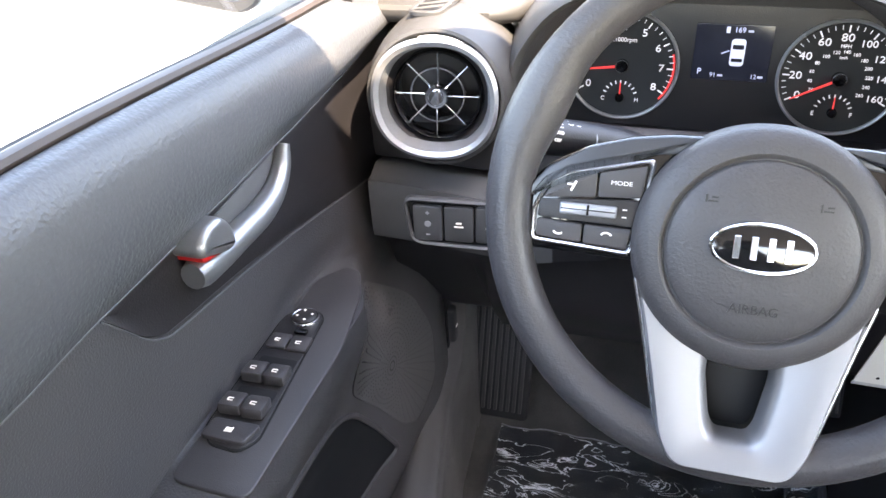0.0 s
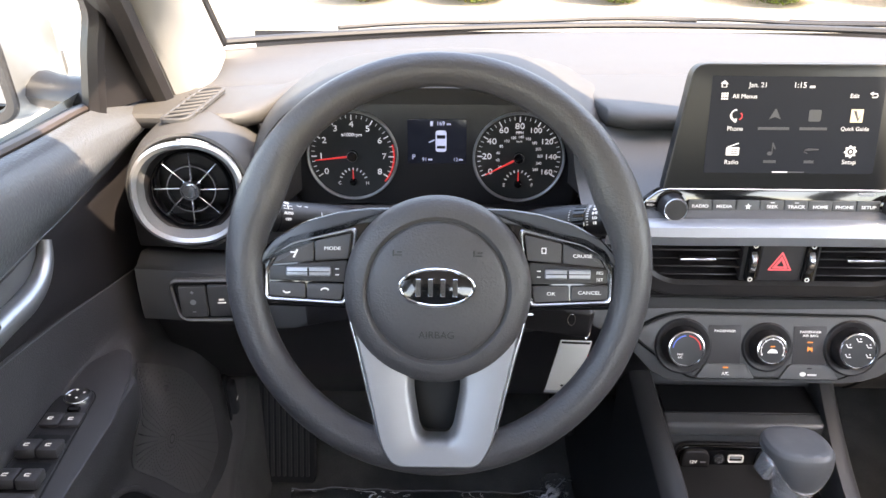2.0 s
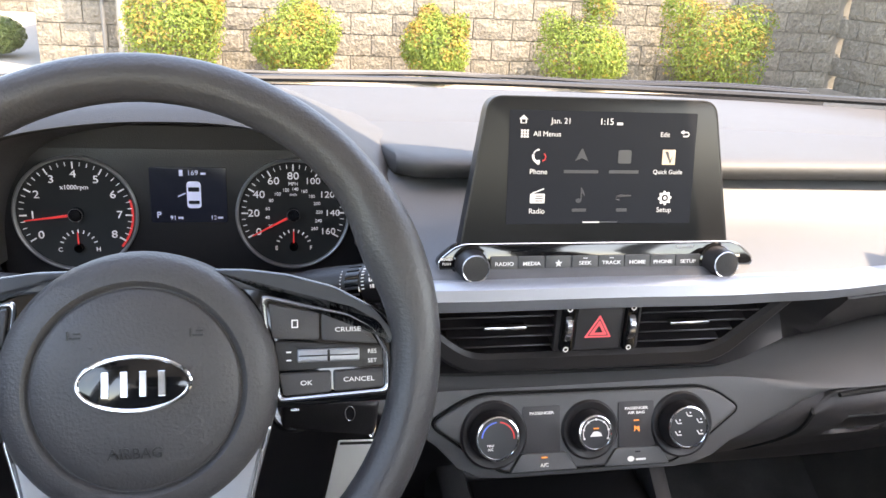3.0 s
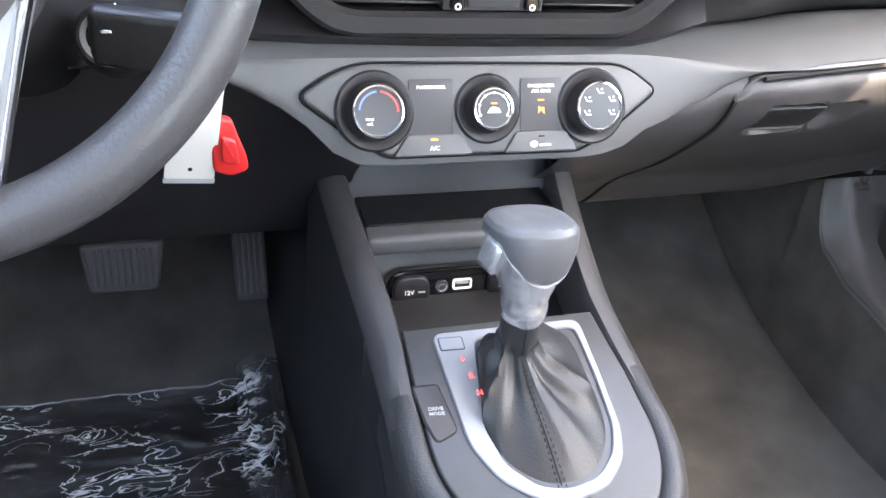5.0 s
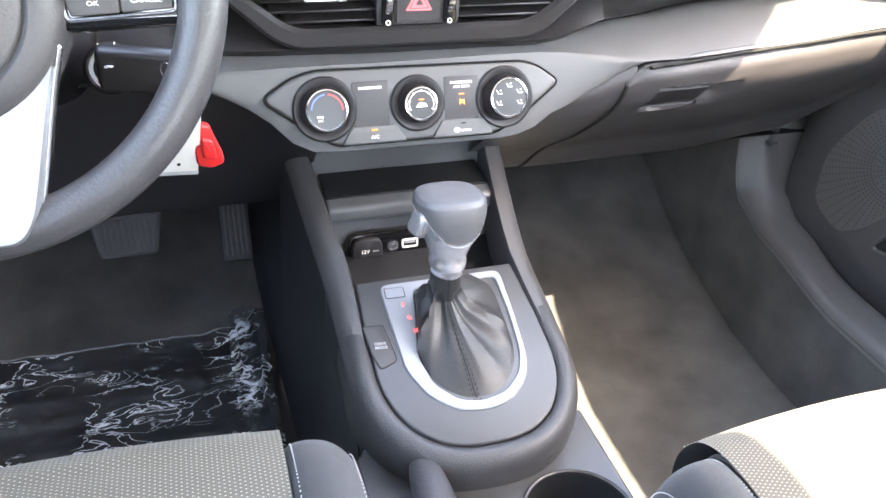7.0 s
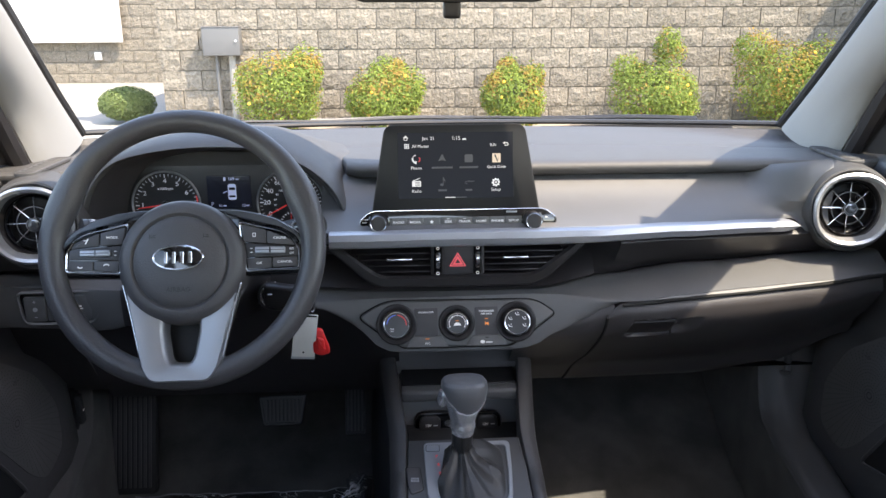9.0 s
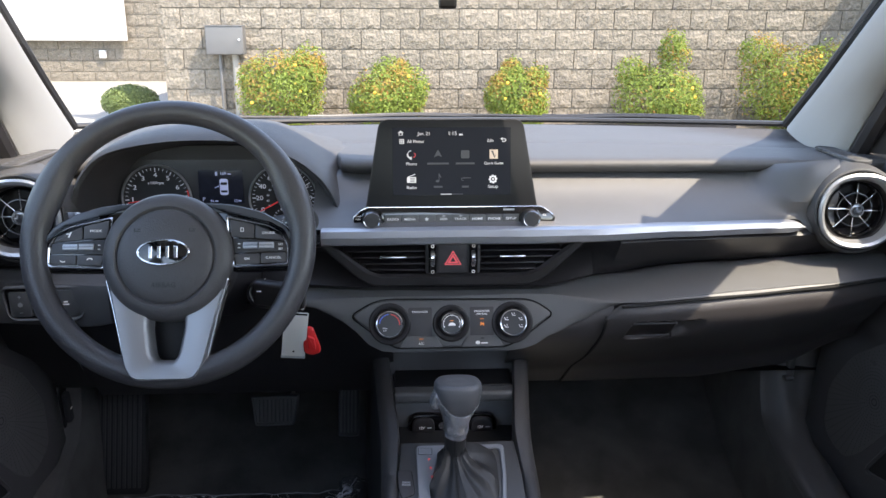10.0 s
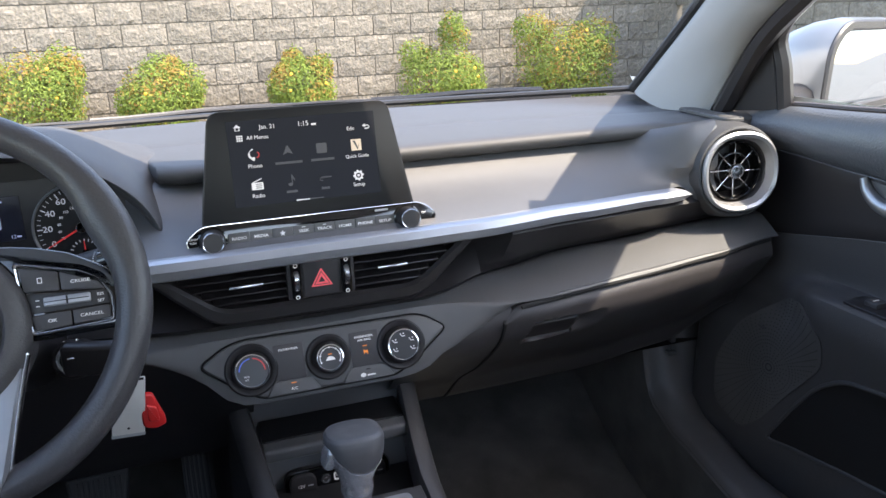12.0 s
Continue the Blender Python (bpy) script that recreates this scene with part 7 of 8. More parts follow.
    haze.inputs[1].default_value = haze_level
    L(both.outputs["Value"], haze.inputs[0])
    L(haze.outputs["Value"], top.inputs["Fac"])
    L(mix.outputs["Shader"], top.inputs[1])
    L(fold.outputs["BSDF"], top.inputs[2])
    L(top.outputs["Shader"], out.inputs["Surface"])
    return m


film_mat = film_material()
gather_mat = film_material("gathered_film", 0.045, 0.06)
hem_mat = material("folded_film", (0.2400, 0.2400, 0.2650), 0.22, vary=0.5, scale=60, spec=0.7)


def build_film():
    rows = []
    for i in range(61):
        x = lerp(-0.615, -0.165, i / 60)
        row = []
        for j in range(71):
            y = lerp(0.237, -0.40, j / 70)
            p = Vector((x * 16, y * 34, 0))
            z = 0.010 + curve_at([(-0.5, 0.195), (0.0, 0.196), (0.10, 0.206), (0.20, 0.229), (0.27, 0.250)], y) + 0.006 * abs(noise.noise(p)) + 0.005 * abs(noise.noise(p * 2.3 + Vector((4, 1, 7)))) ** 0.8
            z += 0.045 * max(0.0, (x + 0.20) / 0.035) ** 2 * (0.6 + 0.4 * noise.noise(Vector((y * 22, 3, 1))))
            row.append(Vector((x + 0.004 * noise.noise(p + Vector((9, 9, 9))), y + 0.005 * noise.noise(p * 0.7 + Vector((3, 2, 1))), z)))
        rows.append(row)
    film = thing("floor_film", (-0.39, -0.08, 0.2), "crumpled clear plastic film covering the driver's carpet", "plastic film")
    part("sheet", surf(rows), film_mat, film, "crumpled clear sheet with painted white crease glints")
    part("front_hem", tube([r[0] + Vector((0, 0.001, 0.002 + 0.002 * noise.noise(r[0] * 30))) for r in rows], [0.0012 + 0.0009 * noise.noise(r[0] * 70) for r in rows], 6, flat=0.7), hem_mat, film, "whitened folded front edge")
    # the loose edge by the console: a bunched strip with sharp folds
    strip = []
    for j in range(90):
        y = lerp(0.262, -0.34, j / 89)
        zf = curve_at([(-0.5, 0.195), (0.0, 0.196), (0.10, 0.206), (0.20, 0.229), (0.27, 0.250)], y) + 0.012
        row = []
        for i in range(15):
            t = i / 14
            q = Vector((i * 0.34, y * 9, 2.0))
            fold = abs(noise.noise(q)) + 0.6 * abs(noise.noise(q * 2.1 + Vector((5, 3, 1))))
            row.append(Vector((lerp(-0.205, -0.152, t) + 0.010 * noise.noise(Vector((y * 9, 7, 0))) + 0.006 * noise.noise(q + Vector((1, 8, 2))), y, zf + 0.008 * math.sin(math.pi * t) + 0.016 * fold + 0.018 * t * (0.5 + noise.noise(Vector((y * 14, 1, 4)))))))
        strip.append(row)
    part("side_fold", surf(strip), gather_mat, film, "gathered film with painted glints and haze along the edge by the console")


build_film()


# ---- seats ----
def seat_cloth():
    """Woven cloth with rows of pale dashes on grey."""
    m = bpy.data.materials.new("dotted_seat_cloth")
    m.use_nodes = True
    nt = m.node_tree
    b = nt.nodes["Principled BSDF"]
    L = nt.links.new
    uv = nt.nodes.new("ShaderNodeUVMap")
    sep = nt.nodes.new("ShaderNodeSeparateXYZ")
    L(uv.outputs["UV"], sep.inputs["Vector"])

    def math_node(op, a, bv=None):
        n = nt.nodes.new("ShaderNodeMath")
        n.operation = op
        for k, v in enumerate((a, bv)):
            if v is None:
                continue
            if isinstance(v, (int, float)):
                n.inputs[k].default_value = v
            else:
                L(v, n.inputs[k])
        return n.outputs["Value"]
    col = math_node("MULTIPLY", sep.outputs["X"], 1 / 0.0039)
    cell = math_node("FLOOR", col)
    odd = math_node("MULTIPLY", math_node("MODULO", cell, 2.0), 0.5)
    rowv = math_node("ADD", math_node("MULTIPLY", sep.outputs["Y"], 1 / 0.0037), odd)
    fx = math_node("ABSOLUTE", math_node("SUBTRACT", math_node("FRACT", col), 0.5))
    fy = math_node("ABSOLUTE", math_node("SUBTRACT", math_node("FRACT", rowv), 0.5))
    dash = math_node("MULTIPLY", math_node("LESS_THAN", fx, 0.20), math_node("LESS_THAN", fy, 0.14))
    groove = math_node("GREATER_THAN", fx, 0.43)
    nz = nt.nodes.new("ShaderNodeTexNoise")
    nz.inputs["Scale"].default_value = 700
    L(uv.outputs["UV"], nz.inputs["Vector"])
    m1 = nt.nodes.new("ShaderNodeMix")
    m1.data_type = "RGBA"
    m1.inputs["A"].default_value, m1.inputs["B"].default_value = (0.088, 0.078, 0.061, 1), (0.126, 0.112, 0.086, 1)
    L(nz.outputs["Fac"], m1.inputs["Factor"])
    m2 = nt.nodes.new("ShaderNodeMix")
    m2.data_type = "RGBA"
    m2.inputs["B"].default_value = (0.125, 0.110, 0.085, 1)
    L(groove, m2.inputs["Factor"])
    L(m1.outputs["Result"], m2.inputs["A"])
    m3 = nt.nodes.new("ShaderNodeMix")
    m3.data_type = "RGBA"
    m3.inputs["B"].default_value = (0.32, 0.295, 0.245, 1)
    L(dash, m3.inputs["Factor"])
    L(m2.outputs["Result"], m3.inputs["A"])
    L(m3.outputs["Result"], b.inputs["Base Color"])
    b.inputs["Roughness"].default_value = 0.9
    b.inputs["Sheen Weight"].default_value = 0.1
    bp = nt.nodes.new("ShaderNodeBump")
    bp.inputs["Strength"].default_value, bp.inputs["Distance"].default_value = 0.7, 0.001
    L(math_node("SUBTRACT", dash, math_node("MULTIPLY", groove, 0.8)), bp.inputs["Height"])
    L(bp.outputs["Normal"], b.inputs["Normal"])
    return m


cloth_mat = seat_cloth()


def build_seat(name, cx, front, label):
    st = thing(name, (cx, front - 0.25, 0.2), label, "car seat", "front seats")
    half = 0.186
    prof = [(front - 0.56, 0.470), (front - 0.42, 0.487), (front - 0.26, 0.512), (front - 0.13, 0.527), (front - 0.065, 0.527), (front - 0.028, 0.514), (front - 0.008, 0.487), (front - 0.002, 0.455), (front - 0.012, 0.40), (front - 0.03, 0.34)]
    line = drop_line([(0, y, z) for y, z in prof], 46)
    rows = []
    for i in range(25):
        x = lerp(-half, half, i / 24)
        u = x / half
        rows.append([Vector((cx + x, p.y + 0.016 * (1 - u * u) - 0.004, p.z - 0.010 * (1 - u * u) * (0.6 if p.y < front - 0.05 else 0.2))) for p in line])
    cut = next(k for k, q in enumerate(line) if q.y > front - 0.05 and q.z < 0.492)
    part("cushion", surf([r[:cut + 1] for r in rows]), cloth_mat, st, "grey woven cloth cushion with pale dashes")
    part("cushion_front", surf([r[cut:] for r in rows]), bolster_mat, st, "plain dark grey front of the cushion")
    edge = drop_line([r[cut] + Vector((0, 0.0012, 0)) for r in rows], 260)
    part("stitching", join(*[tube(edge[k:k + 2], 0.0006, 4) for k in range(0, 258, 3)]), stitch_mat, st)
    part("cushion_base", rbox((0.46, 0.48, 0.16), pose(cx, front - 0.30, 0.375), 0.03), bolster_mat, st)
    for s in (-1, 1):
        sect, rows = [], []
        for k, p in enumerate(line[:40]):
            t = k / 39
            rise = 0.030 * max(0.0, 1 - t / 0.62) ** 1.3 - 0.004 - 0.045 * max(0.0, (t - 0.40) / 0.60) ** 1.2
            pin = 1 - 0.35 * max(0, (t - 0.72) / 0.28) ** 2
            base = Vector((cx, p.y - 0.050 * max(0, (t - 0.45) / 0.55) - 0.02 * max(0, (t - 0.6) / 0.4) ** 2, p.z))
            rows.append(drop_line([base + Vector((s * (half - 0.003), 0, -0.012)), base + Vector((s * (half + 0.010), 0, 0.006 + rise * 0.5)), base + Vector((s * (half + 0.032 * pin), 0, 0.010 + rise)), base + Vector((s * (half + 0.050 * pin), -0.006, rise * 0.75 - 0.006)), base + Vector((s * (half + 0.062 * pin), -0.012, -0.045)), base + Vector((s * (half + 0.061 * pin), -0.012, -0.12)), base + Vector((s * (half + 0.050 * pin), -0.012, -0.20))], 18))
        b = part("bolster", surf(rows), bolster_mat, st, "dark grey cloth bolster with pale stitching")
        # a row of stitches along the seam and along the side
        for col in (2, 9):
            track = drop_line([r[col] + Vector((s * 0.0005, 0, 0.0012)) for r in rows[6:36]], 300)
            if col == 9:
                track = [p + Vector((s * 0.0014, -0.001, 0)) for p in track]
            bms = [tube(track[k:k + 2], 0.0006, 4) for k in range(0, 298, 3)]
            part("stitching", join(*bms), stitch_mat, b)
        part("piping", tube([r[0] + Vector((0, 0, 0.0095)) for r in rows[:38]], 0.0022, 6), bolster_mat, b)
    # reclined back and head restraint
    lean = radians(27)
    m = Matrix.Translation((cx, front - 0.54, 0.48)) @ Matrix.Rotation(lean, 4, "X")
    rows = []
    for k in range(11):
        h = lerp(0.0, 0.60, k / 10)
        w = curve_at([(0, 0.235), (0.3, 0.245), (0.5, 0.20), (0.60, 0.14)], h)
        d = curve_at([(0, 0.075), (0.3, 0.07), (0.6, 0.045)], h)
        rows.append([m @ Vector((x, y, h)) for x, y in oval(w, d, 36, power=3.2)])
    part("backrest", surf(rows, close_v=True), bolster_mat, st, "dark grey cloth backrest")
    part("head_restraint", rbox((0.24, 0.09, 0.15), m @ Matrix.Translation((0, -0.02, 0.72)), 0.04, 4), bolster_mat, st)
    for s in (-1, 1):
        part("restraint_post", tube([m @ Vector((s * 0.06, -0.01, 0.58)), m @ Vector((s * 0.06, -0.015, 0.68))], 0.006, 8), satin_mat, st)
    for s in (-1, 1):
        part("seat_rail", rbox((0.03, 0.46, 0.09), pose(cx + s * 0.19, front - 0.30, 0.245), 0.006), dark_mat, st)


build_seat("driver_seat", -0.362, -0.196, "grey cloth driver's seat with pale dashes and stitching")
build_seat("passenger_seat", 0.358, -0.300, "sunlit grey cloth passenger seat with pale dashes")


# ---- doors ----
def build_door(s):
    who = "driver's" if s < 0 else "passenger's"
    door = thing("driver_door" if s < 0 else "passenger_door", (s * 0.76, -0.4, 0.3), "closed charcoal %s door with armrest and chrome handle" % who, "car door")

    def X(x, y, z):
        return Vector((s * x, y, z))

    def belt(y):
        return curve_at([(-1.0, 0.972), (-0.35, 0.962), (0.03, 0.944), (0.20, 0.930)], y)

    def seam(y):
        return curve_at([(-1.0, 0.825), (-0.41, 0.853), (-0.33, 0.8585), (-0.18, 0.863), (-0.08, 0.868), (0.055, 0.876), (0.14, 0.884), (0.22, 0.89)], y)

    def low(y):
        if y < -0.331:
            return seam(y) - 0.0012
        return straight_at([(-0.332, 0.8575), (-0.322, 0.846), (-0.312, 0.834), (-0.300, 0.819), (-0.290, 0.810), (-0.276, 0.803), (-0.249, 0.799), (-0.217, 0.7955), (-0.167, 0.789), (-0.086, 0.776), (0.041, 0.751), (0.10, 0.740), (0.22, 0.72)], y)
    ys = sorted([lerp(0.21, -1.0, i / 60) for i in range(61)] + [-0.240 - 0.0075 * i for i in range(13)], reverse=True)
    part("upper_pad", surf([drop_line([X(0.752, y, belt(y) - 0.004), X(0.738, y, belt(y) + 0.002), X(0.720, y, belt(y) - 0.012), X(0.712, y, lerp(belt(y), seam(y), 0.55)), X(0.722, y, seam(y) + 0.012), X(0.733, y, seam(y) + 0.001), X(0.742, y, seam(y) - 0.002)], 14) for y in ys]), door_mat, door, "soft grained upper pad of the door")
    part("insert", surf([drop_line([X(0.742, y, seam(y) + 0.002), X(0.737, y, seam(y) - 0.003), X(0.741, y, lerp(seam(y), low(y), 0.5)), X(0.736, y, low(y) + 0.003), X(0.742, y, low(y) - 0.001)], 9) for y in ys]), dark_mat, door, "smooth dark door insert")
    part("seam_line", tube([X(0.7335, y, seam(y) - 0.001) for y in ys], 0.0008, 6), seam_mat, door, "thin pale line along the insert")
    part("seam_line", tube([X(0.7335, y, low(y) + 0.0005) for y in ys if y > -0.331], 0.0007, 6), seam_mat, door)
    # lower panel: swells into the armrest, then falls to the pocket
    rows = []
    for y in ys:
        arm = curve_at([(-1.0, 0.58), (-0.70, 1.0), (-0.30, 1.0), (-0.08, 0.96), (-0.02, 0.60), (0.025, 0.12), (0.06, 0.0)], y)
        top = 0.700
        inner = lerp(0.716, 0.674, arm)
        z0 = low(y)
        bulge = curve_at([(-0.16, 0.0), (-0.06, 0.006), (0.04, 0.018), (0.13, 0.030), (0.17, 0.030), (0.21, 0.0)], y)
        rows.append(drop_line([X(0.742, y, z0 + 0.001), X(0.7365, y, z0 - 0.004), X(lerp(0.735, 0.742, arm), y, lerp(lerp(z0, 0.69, 0.5), top + 0.012, arm)), X(lerp(0.733, 0.736, arm), y, lerp(0.69, top + 0.0015, arm)), X(lerp(0.728, inner + 0.010, arm), y, lerp(0.675, top, arm)), X(lerp(0.724, inner, arm), y, lerp(0.655, top - 0.008, arm)), X(lerp(0.720, inner + 0.003, arm), y, lerp(0.63, top - 0.045, arm)), X(lerp(0.716, 0.700, arm) - bulge * 0.8, y, 0.600), X(0.712 - bulge, y, 0.55), X(0.708 - bulge, y, 0.48), X(0.706 - bulge, y, 0.40), X(0.712 - bulge * 0.6, y, 0.33), X(0.73, y, 0.30)], 32))
    part("lower_panel", surf(rows), door_low_mat, door, "charcoal lower door panel with armrest")
    part("seal_edge", tube([X(0.738, 0.205, z) for z in (0.31, 0.5, 0.7, 0.93)], 0.012, 8), rubber_mat, door)
    def panel_x(y, z):
        # the lower panel's inner face at a height
        i = min(range(len(ys)), key=lambda k: abs(ys[k] - y))
        j = i - 1 if ys[i] < y and i > 0 else min(i + 1, len(ys) - 1)
        out = []
        for k in (i, j):
            r = rows[k]
            n = min(range(8, len(r)), key=lambda q: abs(r[q].z - z))
            q = n - 1 if r[n].z < z else min(n + 1, len(r) - 1)
            h = (z - r[n].z) / (r[q].z - r[n].z) if abs(r[q].z - r[n].z) > 1e-6 else 0
            out.append(abs(r[n].x) * (1 - h) + abs(r[q].x) * h)
        w = (y - ys[i]) / (ys[j] - ys[i]) if abs(ys[j] - ys[i]) > 1e-6 else 0
        return lerp(out[0], out[1], w)

    def patch(outline, lift, steps=14):
        # a skin lying on the lower panel inside an outline of (y, z) places
        mid = Vector((sum(p[0] for p in outline) / len(outline), sum(p[1] for p in outline) / len(outline)))
        bands = []
        for k in range(steps + 1):
            t = max(0.002, k / steps)
            bands.append([X(panel_x(lerp(mid.x, a, t), lerp(mid.y, b, t)) - lift, lerp(mid.x, a, t), lerp(mid.y, b, t)) for a, b in outline])
        return surf(bands, close_v=True)

    def rim(outline, lift, r):
        return tube([X(panel_x(a, b) - lift, a, b) for a, b in outline], r, 8, closed=True)
    # pocket mouth: its shade painted as a near-black sheet on the panel
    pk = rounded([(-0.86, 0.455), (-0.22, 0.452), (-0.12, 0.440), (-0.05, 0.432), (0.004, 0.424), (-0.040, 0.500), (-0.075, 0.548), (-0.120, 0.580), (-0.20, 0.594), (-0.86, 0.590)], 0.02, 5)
    part("pocket", patch(pk, 0.0012), void_mat, door, "near-black sheet painted as shade in the door pocket mouth")
    part("pocket_lip", rim(pk, 0.001, 0.0035), door_low_mat, door)
    # speaker grille: fine holes in rings round a middle
    gp = rounded([(-0.034, 0.672), (-0.092, 0.640), (-0.084, 0.585), (-0.030, 0.520), (0.020, 0.445), (0.060, 0.415), (0.115, 0.445), (0.122, 0.520), (0.085, 0.600), (0.020, 0.655)], 0.02, 4)
    g = part("speaker_grille", patch(gp, 0.0010), kick_mat, door, "charcoal speaker grille with rays of fine holes")
    part("grille_rim", rim(gp, 0.0006, 0.0008), door_low_mat, g)

    def inside(y, z):
        odd = False
        for (y0, z0), (y1, z1) in zip(gp, gp[1:] + gp[:1]):
            if (z0 > z) != (z1 > z) and y < (y1 - y0) * (z - z0) / (z1 - z0) + y0:
                odd = not odd
        return odd
    bm = bmesh.new()
    for ring in range(1, 27):
        r = 0.0055 * ring
        n = 60 if ring > 6 else 24
        for q in range(n):
            a = 2 * math.pi * q / n
            y, z = 0.012 + r * math.cos(a), 0.545 + r * math.sin(a)
            if inside(y, z) and inside(y - 0.004, z) and inside(y + 0.004, z):
                x = panel_x(y, z) - 0.0030
                bm.faces.new([bm.verts.new(X(x, y + dy, z + dz)) for dy, dz in ((-0.0012, 0), (0, -0.0012), (0.0012, 0), (0, 0.0012))])
    tagged(part("grille_holes", bm, void_mat, g, smooth=False), kind="stuff")

    # handle: a swept bezel, a lever, a dark cup
    def yz_plate(outline, x, depth, bevel, r=0.003):
        uv = [((-y if s > 0 else y), z) for y, z in outline]
        area = sum(a[0] * b[1] - b[0] * a[1] for a, b in zip(uv, uv[1:] + uv[:1]))
        m = Matrix(((0, 0, -s, s * x), (-s if s > 0 else 1, 0, 0, 0.0), (0, 1, 0, 0.0), (0, 0, 0, 1)))
        return plate(rounded(uv if area > 0 else uv[::-1], r, 4), m, depth, bevel, seg=4)
    part("handle_cup", yz_plate([(-0.086, 0.862), (-0.162, 0.8555), (-0.205, 0.852), (-0.215, 0.835), (-0.16, 0.832), (-0.125, 0.834), (-0.100, 0.846)], 0.7415, 0.0050, 0.0005), face_mat, door, "shallow cup behind the handle")
    jay = drop_line([X(0.732, -0.088, 0.864), X(0.731, -0.097, 0.848), X(0.730, -0.117, 0.834), X(0.729, -0.146, 0.8285), X(0.729, -0.180, 0.8285), X(0.729, -0.212, 0.8285), X(0.730, -0.243, 0.8315)], 26)
    part("handle_bezel", tube(jay, [lerp(0.0062, 0.0112, min(1.0, k / 12)) for k in range(22)] + [0.0115, 0.012, 0.012, 0.010], 14), handle_mat, door, "satin chrome handle surround")
    part("handle_lever", yz_plate([(-0.232, 0.8685), (-0.217, 0.8680), (-0.206, 0.857), (-0.202, 0.838), (-0.211, 0.836), (-0.248, 0.850), (-0.247, 0.861)], 0.740, 0.026, 0.006, 0.006), handle_mat, door, "satin chrome door lever")
    part("lock_flag", yz_plate([(-0.244, 0.8500), (-0.231, 0.8455), (-0.222, 0.8395), (-0.242, 0.8435)], 0.740, 0.0215, 0.0008, 0.0015), red_mat, door, "small red lock marker")
    # window sill seal, pane, sail panel, frame
    part("sill_seal", tube([X(0.748, y, belt(y) + 0.004) for y in ys[6:]], 0.006, 8, flat=0.8), tan_seal_mat, door, "dark brown window seal")
    part("sill_seal_outer", tube([X(0.757, y, belt(y) + 0.001) for y in ys[6:]], 0.006, 8), rubber_mat, door)
    frame_line = drop_line([X(0.742, 0.080, 0.935), X(0.733, 0.082, 1.00), X(0.722, 0.080, 1.06), X(0.700, -0.03, 1.14), X(0.652, -0.27, 1.28), X(0.636, -0.45, 1.302), X(0.638, -0.70, 1.302), X(0.638, -0.98, 1.296)], 30)
    part("window_frame", tube(frame_line, [0.013] * 14 + [0.013 + 0.0009 * k for k in range(16)], 8), dark_mat, door, "black window frame")
    upper = drop_line([X(0.712, 0.18, 0.985), X(0.706, 0.08, 1.065), X(0.694, -0.02, 1.135), X(0.642, -0.27, 1.292), X(0.618, -0.45, 1.352), X(0.610, -0.70, 1.37), X(0.61, -1.0, 1.36)], 24)
    part("frame_seal", tube(upper, 0.020, 8), rubber_mat, door)
    part("sail_panel", surf([[X(0.739, 0.078, 0.938), X(0.731, 0.080, 1.0), X(0.720, 0.080, 1.062)], [X(0.730, 0.12, 0.934), X(0.724, 0.12, 0.99), X(0.714, 0.11, 1.05)], [X(0.716, 0.17, 0.930), X(0.712, 0.165, 0.965), X(0.708, 0.15, 1.01)], [X(0.706, 0.21, 0.925), X(0.704, 0.205, 0.94), X(0.703, 0.19, 0.965)]], thick=0.006), dark_mat, door, "black triangular panel behind the mirror")
    pane_rows = []
    for k in range(21):
        y = lerp(0.075, -0.98, k / 20)
        top = min((p for p in frame_line[8:]), key=lambda p: abs(p.y - y))
        tz, tx = (lerp(1.05, top.z, min(1, (0.075 - y) / 0.05)), abs(top.x) + 0.004)
        pane_rows.append([X(0.752, y, belt(y) - 0.01), X(lerp(0.752, tx, 0.5) + 0.006, y, lerp(belt(y), tz, 0.5)), X(tx, y, tz)])
    pn = part("window_pane", surf(pane_rows), side_pane_mat, door, "clear side window pane")
    # outer skin
    part("outer_skin", surf([[X(0.765, y, 0.955), X(0.80, y, 0.90), X(0.835, y, 0.72), X(0.84, y, 0.5), X(0.82, y, 0.26)] for y in (0.55, 0.2, -0.2, -0.6, -1.05, -1.6, -2.2)]), white_mat, door, "white painted outer door skin")
    # switches on the armrest
    ap = Matrix.Translation(X(0.0, 0.0, 0.7005))
    if s < 0:
        tp = rounded([(-0.737, -0.315), (-0.672, -0.318), (-0.671, -0.15), (-0.684, -0.070), (-0.699, -0.032), (-0.716, -0.026), (-0.737, -0.055)], 0.012, 5)
        top = part("armrest_top", plate(tp, ap, 0.003, 0.0015), knee_mat, door, "smooth charcoal armrest top panel")
        bed = rounded([(-0.7365, -0.262), (-0.7250, -0.2775), (-0.7000, -0.2800), (-0.6905, -0.2660), (-0.7035, -0.1150), (-0.7110, -0.1060), (-0.7355, -0.1120), (-0.7395, -0.1260)], 0.006, 4)
        part("switch_edge", plate(offset_poly(bed, -0.0015), ap @ Matrix.Translation((0, 0, 0.002)), 0.0018, 0.0003), gap_mat, top)
        sw = part("switch_bed", plate(bed, ap @ Matrix.Translation((0, 0, 0.0022)), 0.0026, 0.0008), dark_mat, top, "black window switch panel")
        km = ap @ pose(-0.7185, -0.1200, 0.0046)
        jk = part("mirror_joystick", revolve([(0.0132, 0.0), (0.0130, 0.0026), (0.0122, 0.0036), (0.0112, 0.0030)], km, 32), satin_mat, sw, "round mirror adjuster with a silver ring")
